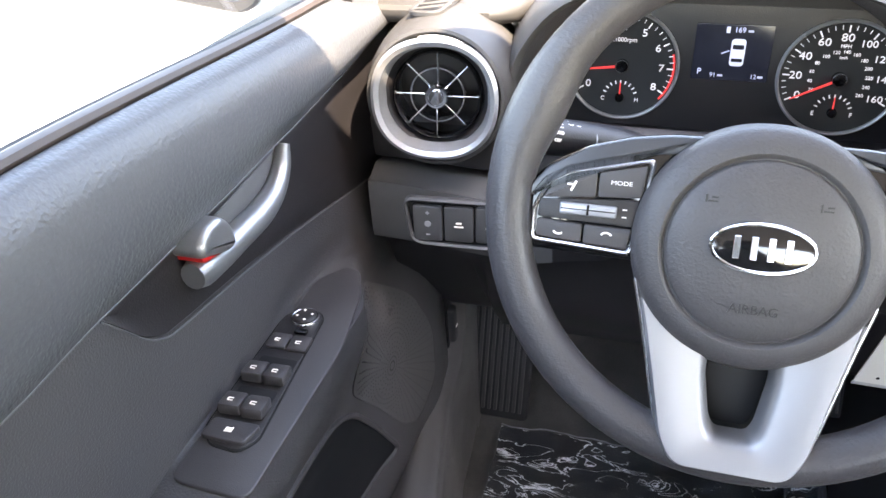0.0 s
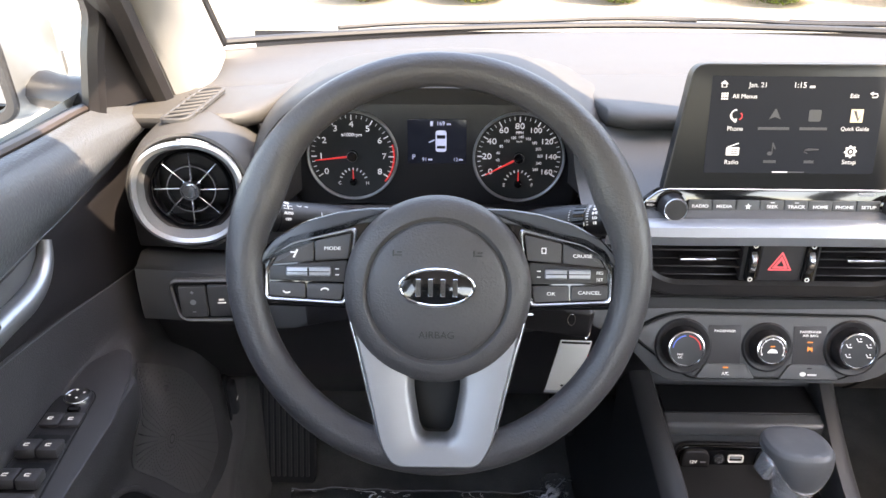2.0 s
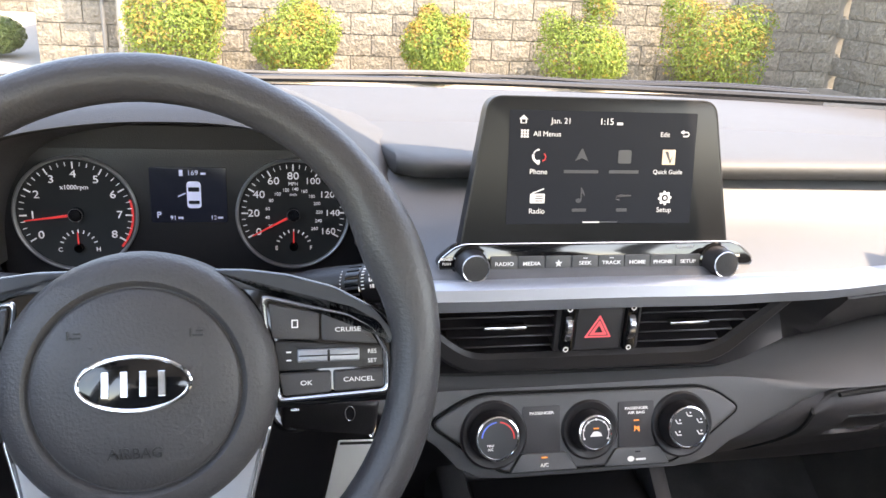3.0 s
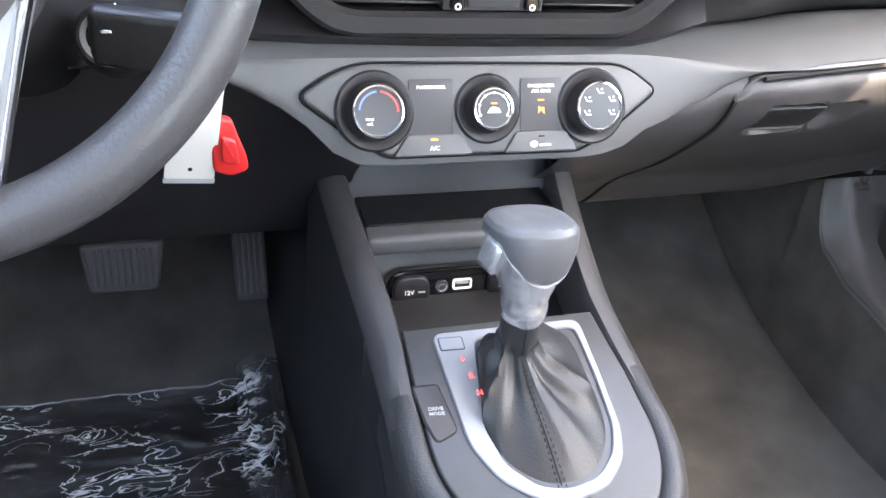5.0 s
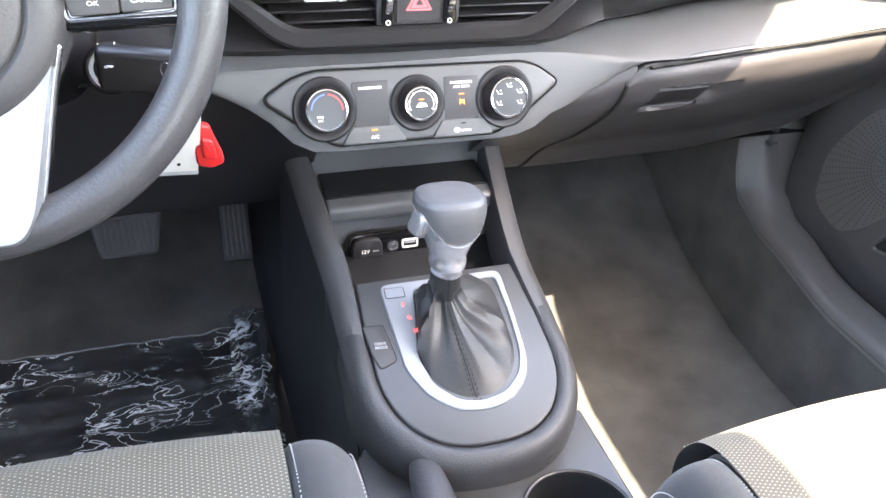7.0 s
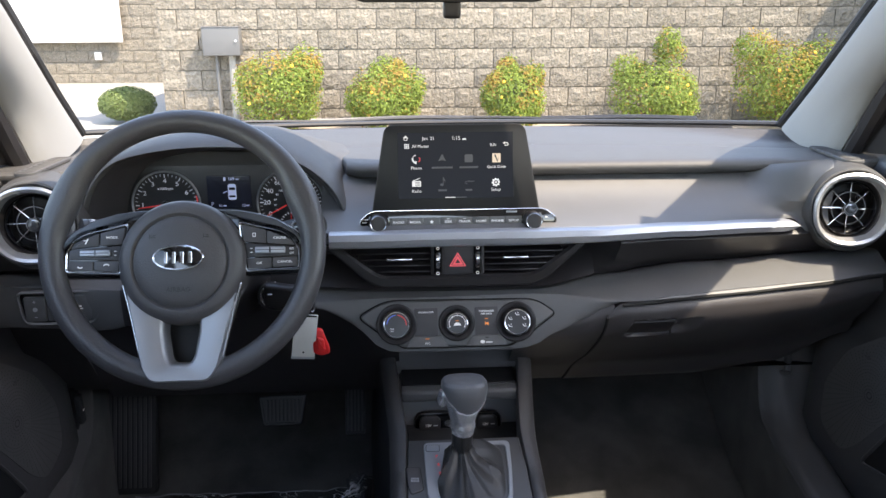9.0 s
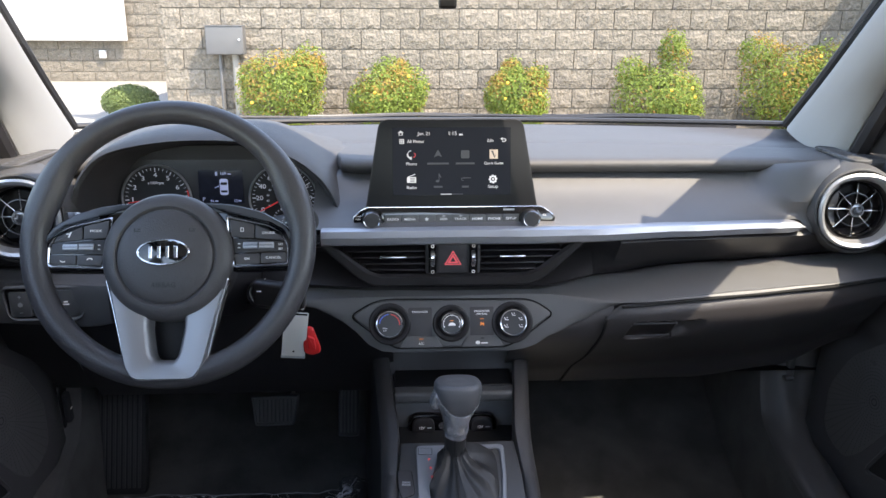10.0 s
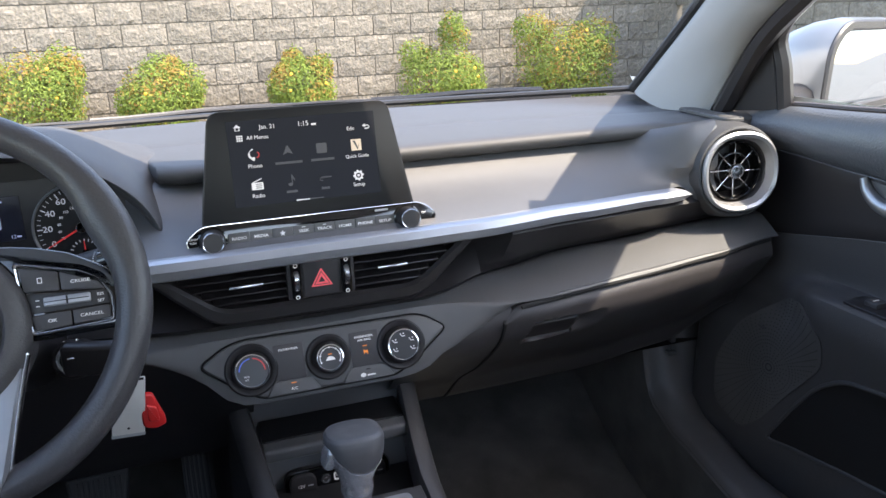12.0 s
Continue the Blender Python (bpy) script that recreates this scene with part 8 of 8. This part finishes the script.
        part("joystick_cap", revolve([(0.0112, 0.001), (0.0110, 0.004), (0.009, 0.0052), (0.0, 0.0055)], km, 32), dark_mat, jk)
        for a in range(0, 360, 90):
            part("joystick_mark", bar(0.0020, 0.0020, km @ pose(0.0068 * math.cos(radians(a + 20)), 0.0068 * math.sin(radians(a + 20)), 0.0053, 0, 0, a + 65)), icon_mat, jk)
        part("mirror_selector", rbox((0.012, 0.006, 0.004), ap @ pose(-0.7135, -0.1395, 0.006), 0.0012, 2), gloss_mat, sw)
        for y in (-0.1560, -0.2000, -0.2385):
            lean_x = -0.7150 + (-0.156 - y) * 0.02
            well = y != -0.1560
            for q in (-1, 1):
                kx = lean_x + q * 0.0098 - 0.002
                hgt = 0.0105 if well else 0.005
                b = part("window_switch", rbox((0.0188, 0.0195, hgt), ap @ pose(kx, y, 0.0035 + hgt / 2, -8 if well else 0, 0, 3), 0.0025, 2), knee_mat, sw)
                part("switch_mark", join(bar(0.0046, 0.0010, ap @ pose(kx, y - 0.0035, 0.0048 + hgt)), bar(0.0010, 0.0030, ap @ pose(kx - 0.002, y - 0.0020, 0.0048 + hgt)), bar(0.0036, 0.0010, ap @ pose(kx + 0.0005, y - 0.0008, 0.0048 + hgt))), icon_mat, b)
            if well:
                # flat near-black plate painted as the shade of a finger well
                part("finger_well", plate(rounded(rect(0.034, 0.013), 0.003), ap @ pose(lean_x - 0.002, y + 0.0175, 0.0048), 0.0004, 0.0001), void_mat, sw)
        lk = part("lock_switch", plate(rounded([(-0.021, -0.010), (0.016, -0.011), (0.021, 0.010), (-0.019, 0.010)], 0.004), ap @ pose(-0.7135, -0.2645, 0.0048), 0.0035, 0.001), knee_mat, sw)
        part("lock_mark", join(bar(0.006, 0.0045, ap @ pose(-0.7145, -0.2650, 0.0083)), bar(0.008, 0.0009, ap @ pose(-0.7145, -0.2650, 0.0085, 0, 0, 40))), icon_mat, lk)
    else:
        b = part("switch_bed", plate(rounded(rect(0.045, 0.09, 0.711, -0.16), 0.006), ap, 0.003, 0.001), dark_mat, door, "black window switch panel")
        k = part("window_switch", rbox((0.019, 0.022, 0.009), ap @ pose(0.711, -0.150, 0.006), 0.0025, 2), knee_mat, b)
        part("switch_mark", bar(0.010, 0.0014, ap @ pose(0.711, -0.150, 0.0107)), icon_mat, k)
    return door


build_door(-1)
build_door(1)


# ---- mirrors and outside of the car ----
def build_side_mirror(s):
    mi = thing("side_mirror", (s * 0.93, 0.16, 0.92), "silver wing mirror on a black foot" if s > 0 else "wing mirror with black foot beside the driver's window", "wing mirror", "wing mirrors")
    m = Matrix.Translation((s * 0.962, 0.148, 0.985)) @ Matrix.Rotation(radians(s * 14), 4, "Z") @ Matrix.Rotation(radians(90), 4, "X")
    out = rounded([(-0.122, -0.060), (-0.09, -0.078), (0.095, -0.070), (0.122, 0.0), (0.098, 0.072), (-0.07, 0.078), (-0.112, 0.040)] if s > 0 else [(-0.122, 0.0), (-0.095, -0.070), (0.09, -0.078), (0.122, -0.060), (0.112, 0.040), (0.07, 0.078), (-0.098, 0.072)], 0.03, 6)
    rows = []
    for ins, z in ((0.0, 0.0), (-0.004, -0.02), (0.002, -0.06), (0.016, -0.10), (0.036, -0.125), (0.06, -0.135)):
        rows.append([m @ Vector((x, y, z)) for x, y in offset_poly(out, ins)])
    part("housing", surf(rows, close_v=True), mirror_paint_mat, mi, "silver mirror housing")
    part("rim", band(out, offset_poly(out, 0.016), m @ Matrix.Translation((0, 0, -0.004)), 0.010, 0.003), dark_mat, mi, "black mirror rim")
    part("glass", plate(offset_poly(out, 0.013), m @ Matrix.Translation((0, 0, -0.006)) @ Matrix.Rotation(radians(-s * 5), 4, "Y"), 0.002, 0.0004), mirror_mat, mi, "mirror glass")
    foot = drop_line([(s * 0.745, 0.125, 0.945), (s * 0.80, 0.140, 0.943), (s * 0.86, 0.17, 0.945)], 8)
    part("foot", tube(foot, [0.035, 0.034, 0.032, 0.030, 0.029, 0.029, 0.030, 0.03], 12, flat=0.7), dark_mat, mi, "black mirror foot")


build_side_mirror(-1)
build_side_mirror(1)


def build_inner_mirror():
    mi = thing("rear_view_mirror", (-0.015, -0.10, 1.20), "black-rimmed rear-view mirror hanging from the windscreen", "rear-view mirror")
    m = facing(-0.015, -0.135, 1.207, -8, 6)
    o = rounded(rect(0.250, 0.066), 0.022, 7)
    rows = []
    for ins, z in ((0.001, 0.004), (-0.001, 0.0), (0.004, -0.016), (0.016, -0.028), (0.028, -0.03)):
        rows.append([m @ Vector((x, y, z)) for x, y in offset_poly(o, ins)])
    part("shell", surf(rows, close_v=True), dark_mat, mi)
    part("glass", plate(offset_poly(o, 0.004), m @ Matrix.Translation((0, 0, 0.001)), 0.0025, 0.0005), mirror_mat, mi, "mirror glass")
    part("rim", band(o, offset_poly(o, 0.0045), m, 0.005, 0.0012), dark_mat, mi)
    part("stem", tube([(-0.015, -0.10, 1.21), (-0.014, -0.05, 1.26), (-0.013, -0.02, 1.33)], 0.011, 10), dark_mat, mi)
    part("lever", rbox((0.022, 0.012, 0.024), pose(-0.014, -0.115, 1.166), 0.004), dark_mat, mi, "black dipping lever")


build_inner_mirror()


def build_car_front():
    front = thing("car_bonnet", (0, 1.2, 0.5), "white painted bonnet in front of the windscreen", "bonnet")
    rows = []
    for i in range(13):
        x = lerp(-0.80, 0.80, i / 12)
        k = (x / 0.8) ** 2
        rows.append([Vector((x, y - 0.25 * k, z - 0.10 * k)) for y, z in ((0.86, 0.865), (1.2, 0.82), (1.6, 0.755), (1.82, 0.68), (1.90, 0.50), (1.90, 0.25))])
    part("panel", surf(rows), white_mat, front)
    cowl = part("cowl", surf([[Vector((x, screen_base(x).y + dy, screen_base(x).z + dz)) for dy, dz in ((0.03, -0.012), (0.10, -0.035), (0.16, -0.05))] for x in [lerp(-0.80, 0.80, i / 16) for i in range(17)]]), rubber_mat, front, "black cowl below the windscreen")
    for s, x0, x1 in ((0, -0.55, 0.10), (1, 0.05, 0.58)):
        w = thing("wiper", (x0, 0.72, 0.91), "black windscreen wiper parked at the glass foot", "wiper", "wipers")
        line = [screen_base(lerp(x0, x1, k / 10)) + Vector((0, 0.05, 0.012 + 0.002 * math.sin(k))) for k in range(11)]
        part("blade", tube(line, 0.004, 6), rubber_mat, w)
        part("arm", tube([p + Vector((0, 0.010, 0.002)) for p in line[4:]], 0.004, 6), dark_mat, w)


build_car_front()


# ---- bushes ----
def leaf_material(name, a, b):
    m = bpy.data.materials.new(name)
    m.use_nodes = True
    nt = m.node_tree
    bs = nt.nodes["Principled BSDF"]
    geo = nt.nodes.new("ShaderNodeNewGeometry")
    ramp = nt.nodes.new("ShaderNodeValToRGB")
    ramp.color_ramp.elements[0].color = (*a, 1)
    ramp.color_ramp.elements[1].color = (*b, 1)
    nt.links.new(geo.outputs["Random Per Island"], ramp.inputs["Fac"])
    nt.links.new(ramp.outputs["Color"], bs.inputs["Base Color"])
    bs.inputs["Roughness"].default_value = 0.65
    bs.inputs["Specular IOR Level"].default_value = 0.2
    tr = nt.nodes.new("ShaderNodeBsdfTranslucent")
    mix = nt.nodes.new("ShaderNodeMixShader")
    mix.inputs["Fac"].default_value = 0.35
    nt.links.new(ramp.outputs["Color"], tr.inputs["Color"])
    nt.links.new(bs.outputs["BSDF"], mix.inputs[1])
    nt.links.new(tr.outputs["BSDF"], mix.inputs[2])
    nt.links.new(mix.outputs["Shader"], nt.nodes["Material Output"].inputs["Surface"])
    return m


green_leaf = leaf_material("bright_green_leaves", (0.115, 0.17, 0.03), (0.235, 0.305, 0.06))
gold_leaf = leaf_material("yellow_orange_leaves", (0.28, 0.25, 0.045), (0.36, 0.19, 0.06))
dark_leaf = leaf_material("dark_green_leaves", (0.095, 0.135, 0.04), (0.20, 0.25, 0.085))
flower_mat = material("yellow_flowers", (0.75, 0.42, 0.04), 0.6, vary=0.1)


def bush(x, y, width, height, seed, label, gold=0.4, round_form=False, leaves=14000, lobes=()):
    rng = random.Random(seed)
    b = thing("bush", (x, y, 0.06), label, "bush", "bushes at the wall")
    stems = []
    for k in range(7):
        a = rng.uniform(0, 2 * math.pi)
        r = rng.uniform(0.15, 0.35) * width
        stems.append(tube(drop_line([(x + 0.03 * math.cos(a), y + 0.03 * math.sin(a), 0.04), (x + r * 0.5 * math.cos(a), y + r * 0.5 * math.sin(a), height * 0.4), (x + r * math.cos(a), y + r * math.sin(a), height * rng.uniform(0.6, 0.85))], 7), [0.014, 0.012, 0.010, 0.009, 0.007, 0.005, 0.003], 6))
    part("stems", join(*stems), bark_mat, b)
    blobs = [(0, 0, 0.42, 0.46, 0.42)]
    for k in range(9):
        a = rng.uniform(0, 2 * math.pi)
        blobs.append((0.30 * math.cos(a), 0.26 * math.sin(a), rng.uniform(0.22, 0.78), rng.uniform(0.16, 0.26), rng.uniform(0.14, 0.24)))
    blobs += list(lobes)
    if round_form:
        blobs = [(0, 0, 0.5, 0.5, 0.5)]
    meshes = {0: bmesh.new(), 1: bmesh.new()}
    for _ in range(leaves):
        bx, by, bz, br, bh = rng.choice(blobs[1:] if len(blobs) > 1 and rng.random() < 0.62 else blobs[:1])
        u, v = rng.uniform(-1, 1), rng.uniform(0, 2 * math.pi)
        q = math.sqrt(1 - u * u)
        d = Vector((q * math.cos(v), q * math.sin(v), u))
        r = rng.uniform(0.55, 1.08) ** 0.7
        p = Vector((x + (bx + d.x * br * r) * width, y + (by + d.y * br * r) * width, 0.06 + max(0.03, (bz + d.z * bh * r)) * height))
        if not round_form and rng.random() < 0.10:
            p.z += rng.uniform(0.0, 0.10) * height
        size = rng.uniform(0.010, 0.023)
        n = (d + Vector((rng.uniform(-0.8, 0.8), rng.uniform(-0.8, 0.8), rng.uniform(-0.3, 0.9)))).normalized()
        t = n.orthogonal().normalized()
        t.rotate(Matrix.Rotation(rng.uniform(0, 6.28), 3, n))
        w = n.cross(t)
        top = (p.z - 0.06) / height
        patch = noise.noise(Vector((p.x * 4.5, p.y * 4.5, p.z * 4.5 + seed)))
        is_gold = rng.random() < gold * (0.15 + 1.1 * top ** 1.5) * max(0.06, min(2.0, 0.75 + 3.0 * patch))
        bm = meshes[1 if is_gold else 0]
        pts = (p - t * size, p - w * size * 0.45 + n * size * 0.12, p + t * size, p + w * size * 0.45 + n * size * 0.12)
        bm.faces.new([bm.verts.new(c) for c in pts])
    part("crown", meshes[0], dark_leaf if round_form else green_leaf, b, smooth=False)
    if len(meshes[1].verts):
        part("crown", meshes[1], gold_leaf, b, "yellow and orange young leaves", smooth=False)
    if not round_form:
        fl = []
        for k in range(3):
            a = rng.uniform(0, 6.28)
            fl.append(revolve([(0.016, 0.0), (0.010, 0.008), (0.0, 0.01)], Matrix.Translation((x + 0.30 * width * math.cos(a), y - 0.30 * width - abs(0.10 * width * math.sin(a)), 0.06 + height * rng.uniform(0.35, 0.75))) @ Matrix.Rotation(radians(80), 4, "X"), 8))
        part("flowers", join(*fl), flower_mat, b, "small yellow flowers")


bush(-1.26, 6.75, 0.92, 0.93, 3, "bushy green shrub with orange young leaves by a block wall", 0.55)
bush(-0.22, 6.75, 0.80, 0.78, 5, "round green shrub with golden tips by a block wall", 0.42)
bush(1.08, 6.75, 0.68, 0.76, 7, "upright yellow-green shrub by a block wall", 0.55)
bush(2.50, 6.75, 0.96, 0.80, 9, "bright green shrub with a tall leading shoot", 0.16, lobes=((0.12, 0.0, 1.05, 0.13, 0.20), (0.14, 0.0, 0.95, 0.18, 0.2)))
bush(3.88, 6.75, 1.16, 1.02, 11, "wide golden green shrub by a block wall", 0.5)
bush(-3.14, 8.0, 0.60, 0.37, 13, "clipped round dark green shrub on the pavement edge", 0.0, round_form=True, leaves=12000)


# ---- meter box, white door and posts ----
def build_wall_fittings():
    bx = thing("meter_cabinet", (-1.87, 7.2, 0.05), "grey metal meter cabinet on conduits against the wall", "meter cabinet")
    part("cabinet", rbox((0.37, 0.17, 0.28), pose(-1.85, 7.19, 0.940), 0.008), metal_box_mat, bx)
    part("lid", rbox((0.375, 0.175, 0.010), pose(-1.85, 7.185, 1.081), 0.004), metal_box_mat, bx)
    part("latch", revolve([(0.012, 0), (0.012, 0.012), (0.0, 0.014)], facing(-1.70, 7.105, 0.945), 14), satin_mat, bx)
    part("conduit", tube([(-1.92, 7.2, 0.0), (-1.92, 7.2, 0.81)], 0.018, 12), metal_box_mat, bx)
    part("conduit", tube([(-1.765, 7.2, 0.0), (-1.765, 7.2, 0.81)], 0.036, 14), concrete_mat, bx, "pale thick conduit")
    solo("white_roller_door", rbox((2.6, 0.08, 2.6), pose(-6.35, 13.86, 2.06), 0.02), stucco_mat, "large plain white panel on a block wall", "door panel")
    solo("white_post", rbox((0.22, 0.22, 3.2), pose(-7.35, 12.6, 1.6), 0.03), stucco_mat, "white post beside a grey-green panel", "post")
    solo("grey_green_gate", rbox((3.0, 0.1, 3.0), pose(-9.1, 12.8, 1.5), 0.02), greenish_mat, "tall grey-green panel beside a white post", "gate")
    solo("wall_socket", rbox((0.12, 0.06, 0.14), pose(-5.55, 13.95, 0.52), 0.01), stucco_mat, "small pale box on a block wall", "socket")


build_wall_fittings()

# ---- block walls ----
BW, BH, BD = 0.4064, 0.2032, 0.14


def block_mesh(name, w, seed):
    """A split-faced block: a rough front with chipped edges, flat behind."""
    rng = random.Random(seed)
    g = 0.005
    nx, nz = 8, 5
    vs, fs = [], []
    for j in range(nz + 1):
        for i in range(nx + 1):
            edge = i in (0, nx) or j in (0, nz)
            y = -BD / 2 - (rng.uniform(0.0, 0.003) if edge else rng.uniform(0.004, 0.010) - 0.016 * noise.noise(Vector((i * 0.45, j * 0.45, seed * 3.7))))
            vs.append(((i / nx - 0.5) * (w - 2 * g) + (0 if i in (0, nx) else rng.uniform(-0.010, 0.010)), y, (j / nz - 0.5) * (BH - 2 * g) + (0 if j in (0, nz) else rng.uniform(-0.01, 0.01))))
    for j in range(nz):
        for i in range(nx):
            a = j * (nx + 1) + i
            fs.append((a, a + 1, a + nx + 2, a + nx + 1))
    front = [j * (nx + 1) + i for i, j in ((0, 0), (nx, 0), (nx, nz), (0, nz))]
    k = len(vs)
    vs += [(vs[f][0], 0.0, vs[f][2]) for f in front]
    ring = [[i for i in range(nx + 1)], [j * (nx + 1) + nx for j in range(nz + 1)], [nz * (nx + 1) + nx - i for i in range(nx + 1)], [(nz - j) * (nx + 1) for j in range(nz + 1)]]
    for q, edge in enumerate(ring):
        fs.append(tuple(edge[::-1]) + (k + q, k + (q + 1) % 4))
    me = bpy.data.meshes.new(name)
    me.from_pydata(vs, [], fs)
    me.materials.append(block_mat)
    return me


full = [block_mesh("block", BW, 20 + k) for k in range(14)]
halves = [block_mesh("block", BW / 2, 50 + k) for k in range(3)]
WALL_Y, WALL_X0 = 7.30, -2.52


def main_wall():
    core = rbox((8.3, 0.16, 2.7), pose(WALL_X0 + 4.15, WALL_Y + 0.10, 1.35), 0.0)
    wall = solo("wall_north", core, mortar_mat, "grey split-face concrete block wall", "wall", kind="structure", smooth=False)
    rng = random.Random(4)
    for c in range(13):
        z = 0.035 + BH * (c + 0.5)
        x = WALL_X0
        row = []
        if c % 2:
            row.append((halves, BW / 2))
        while x + sum(w for _, w in row) < WALL_X0 + 8.3 - BW * 0.6:
            row.append((full, BW))
        for kinds, w in row:
            ob = new("block", rng.choice(kinds))
            ob.parent = wall
            ob.location = (x + w / 2, WALL_Y + 0.07 + rng.uniform(-0.003, 0.003), z)
            x += w


def joined_wall(name, label, m, length, courses, seed):
    """A farther block wall, its blocks joined into one part over a mortar core."""
    wall = solo(name, rbox((length, 0.16, courses * BH), m @ Matrix.Translation((length / 2, 0.10, courses * BH / 2)), 0.0), mortar_mat, label, "wall", kind="structure", smooth=False)
    rng = random.Random(seed)
    bm = bmesh.new()
    for c in range(courses):
        x = -BW / 2 if c % 2 else 0.0
        while x < length - 0.1:
            a = len(bm.verts)
            bm.from_mesh(rng.choice(full))
            bm.verts.ensure_lookup_table()
            sh = m @ Matrix.Translation((x + BW / 2, 0.07, BH * (c + 0.5)))
            for v in bm.verts[a:]:
                v.co = sh @ v.co
            x += BW
    tagged(part("blocks", bm, block_mat, wall, smooth=False), kind="stuff")


main_wall()
joined_wall("wall_far", "sunlit brown concrete block wall behind a pavement", Matrix.Translation((-9.0, 14.0, 0.0)), 7.2, 15, 8)
joined_wall("wall_return", "end return of the block wall", Matrix.Translation((WALL_X0 + 0.09, 14.0, 0.0)) @ Matrix.Rotation(radians(-90), 4, "Z"), 6.6, 12, 9)
joined_wall("wall_east", "shaded concrete block wall beside the parking lot", Matrix.Translation((5.65, 7.2, 0.0)) @ Matrix.Rotation(radians(-90), 4, "Z"), 7.0, 16, 10)
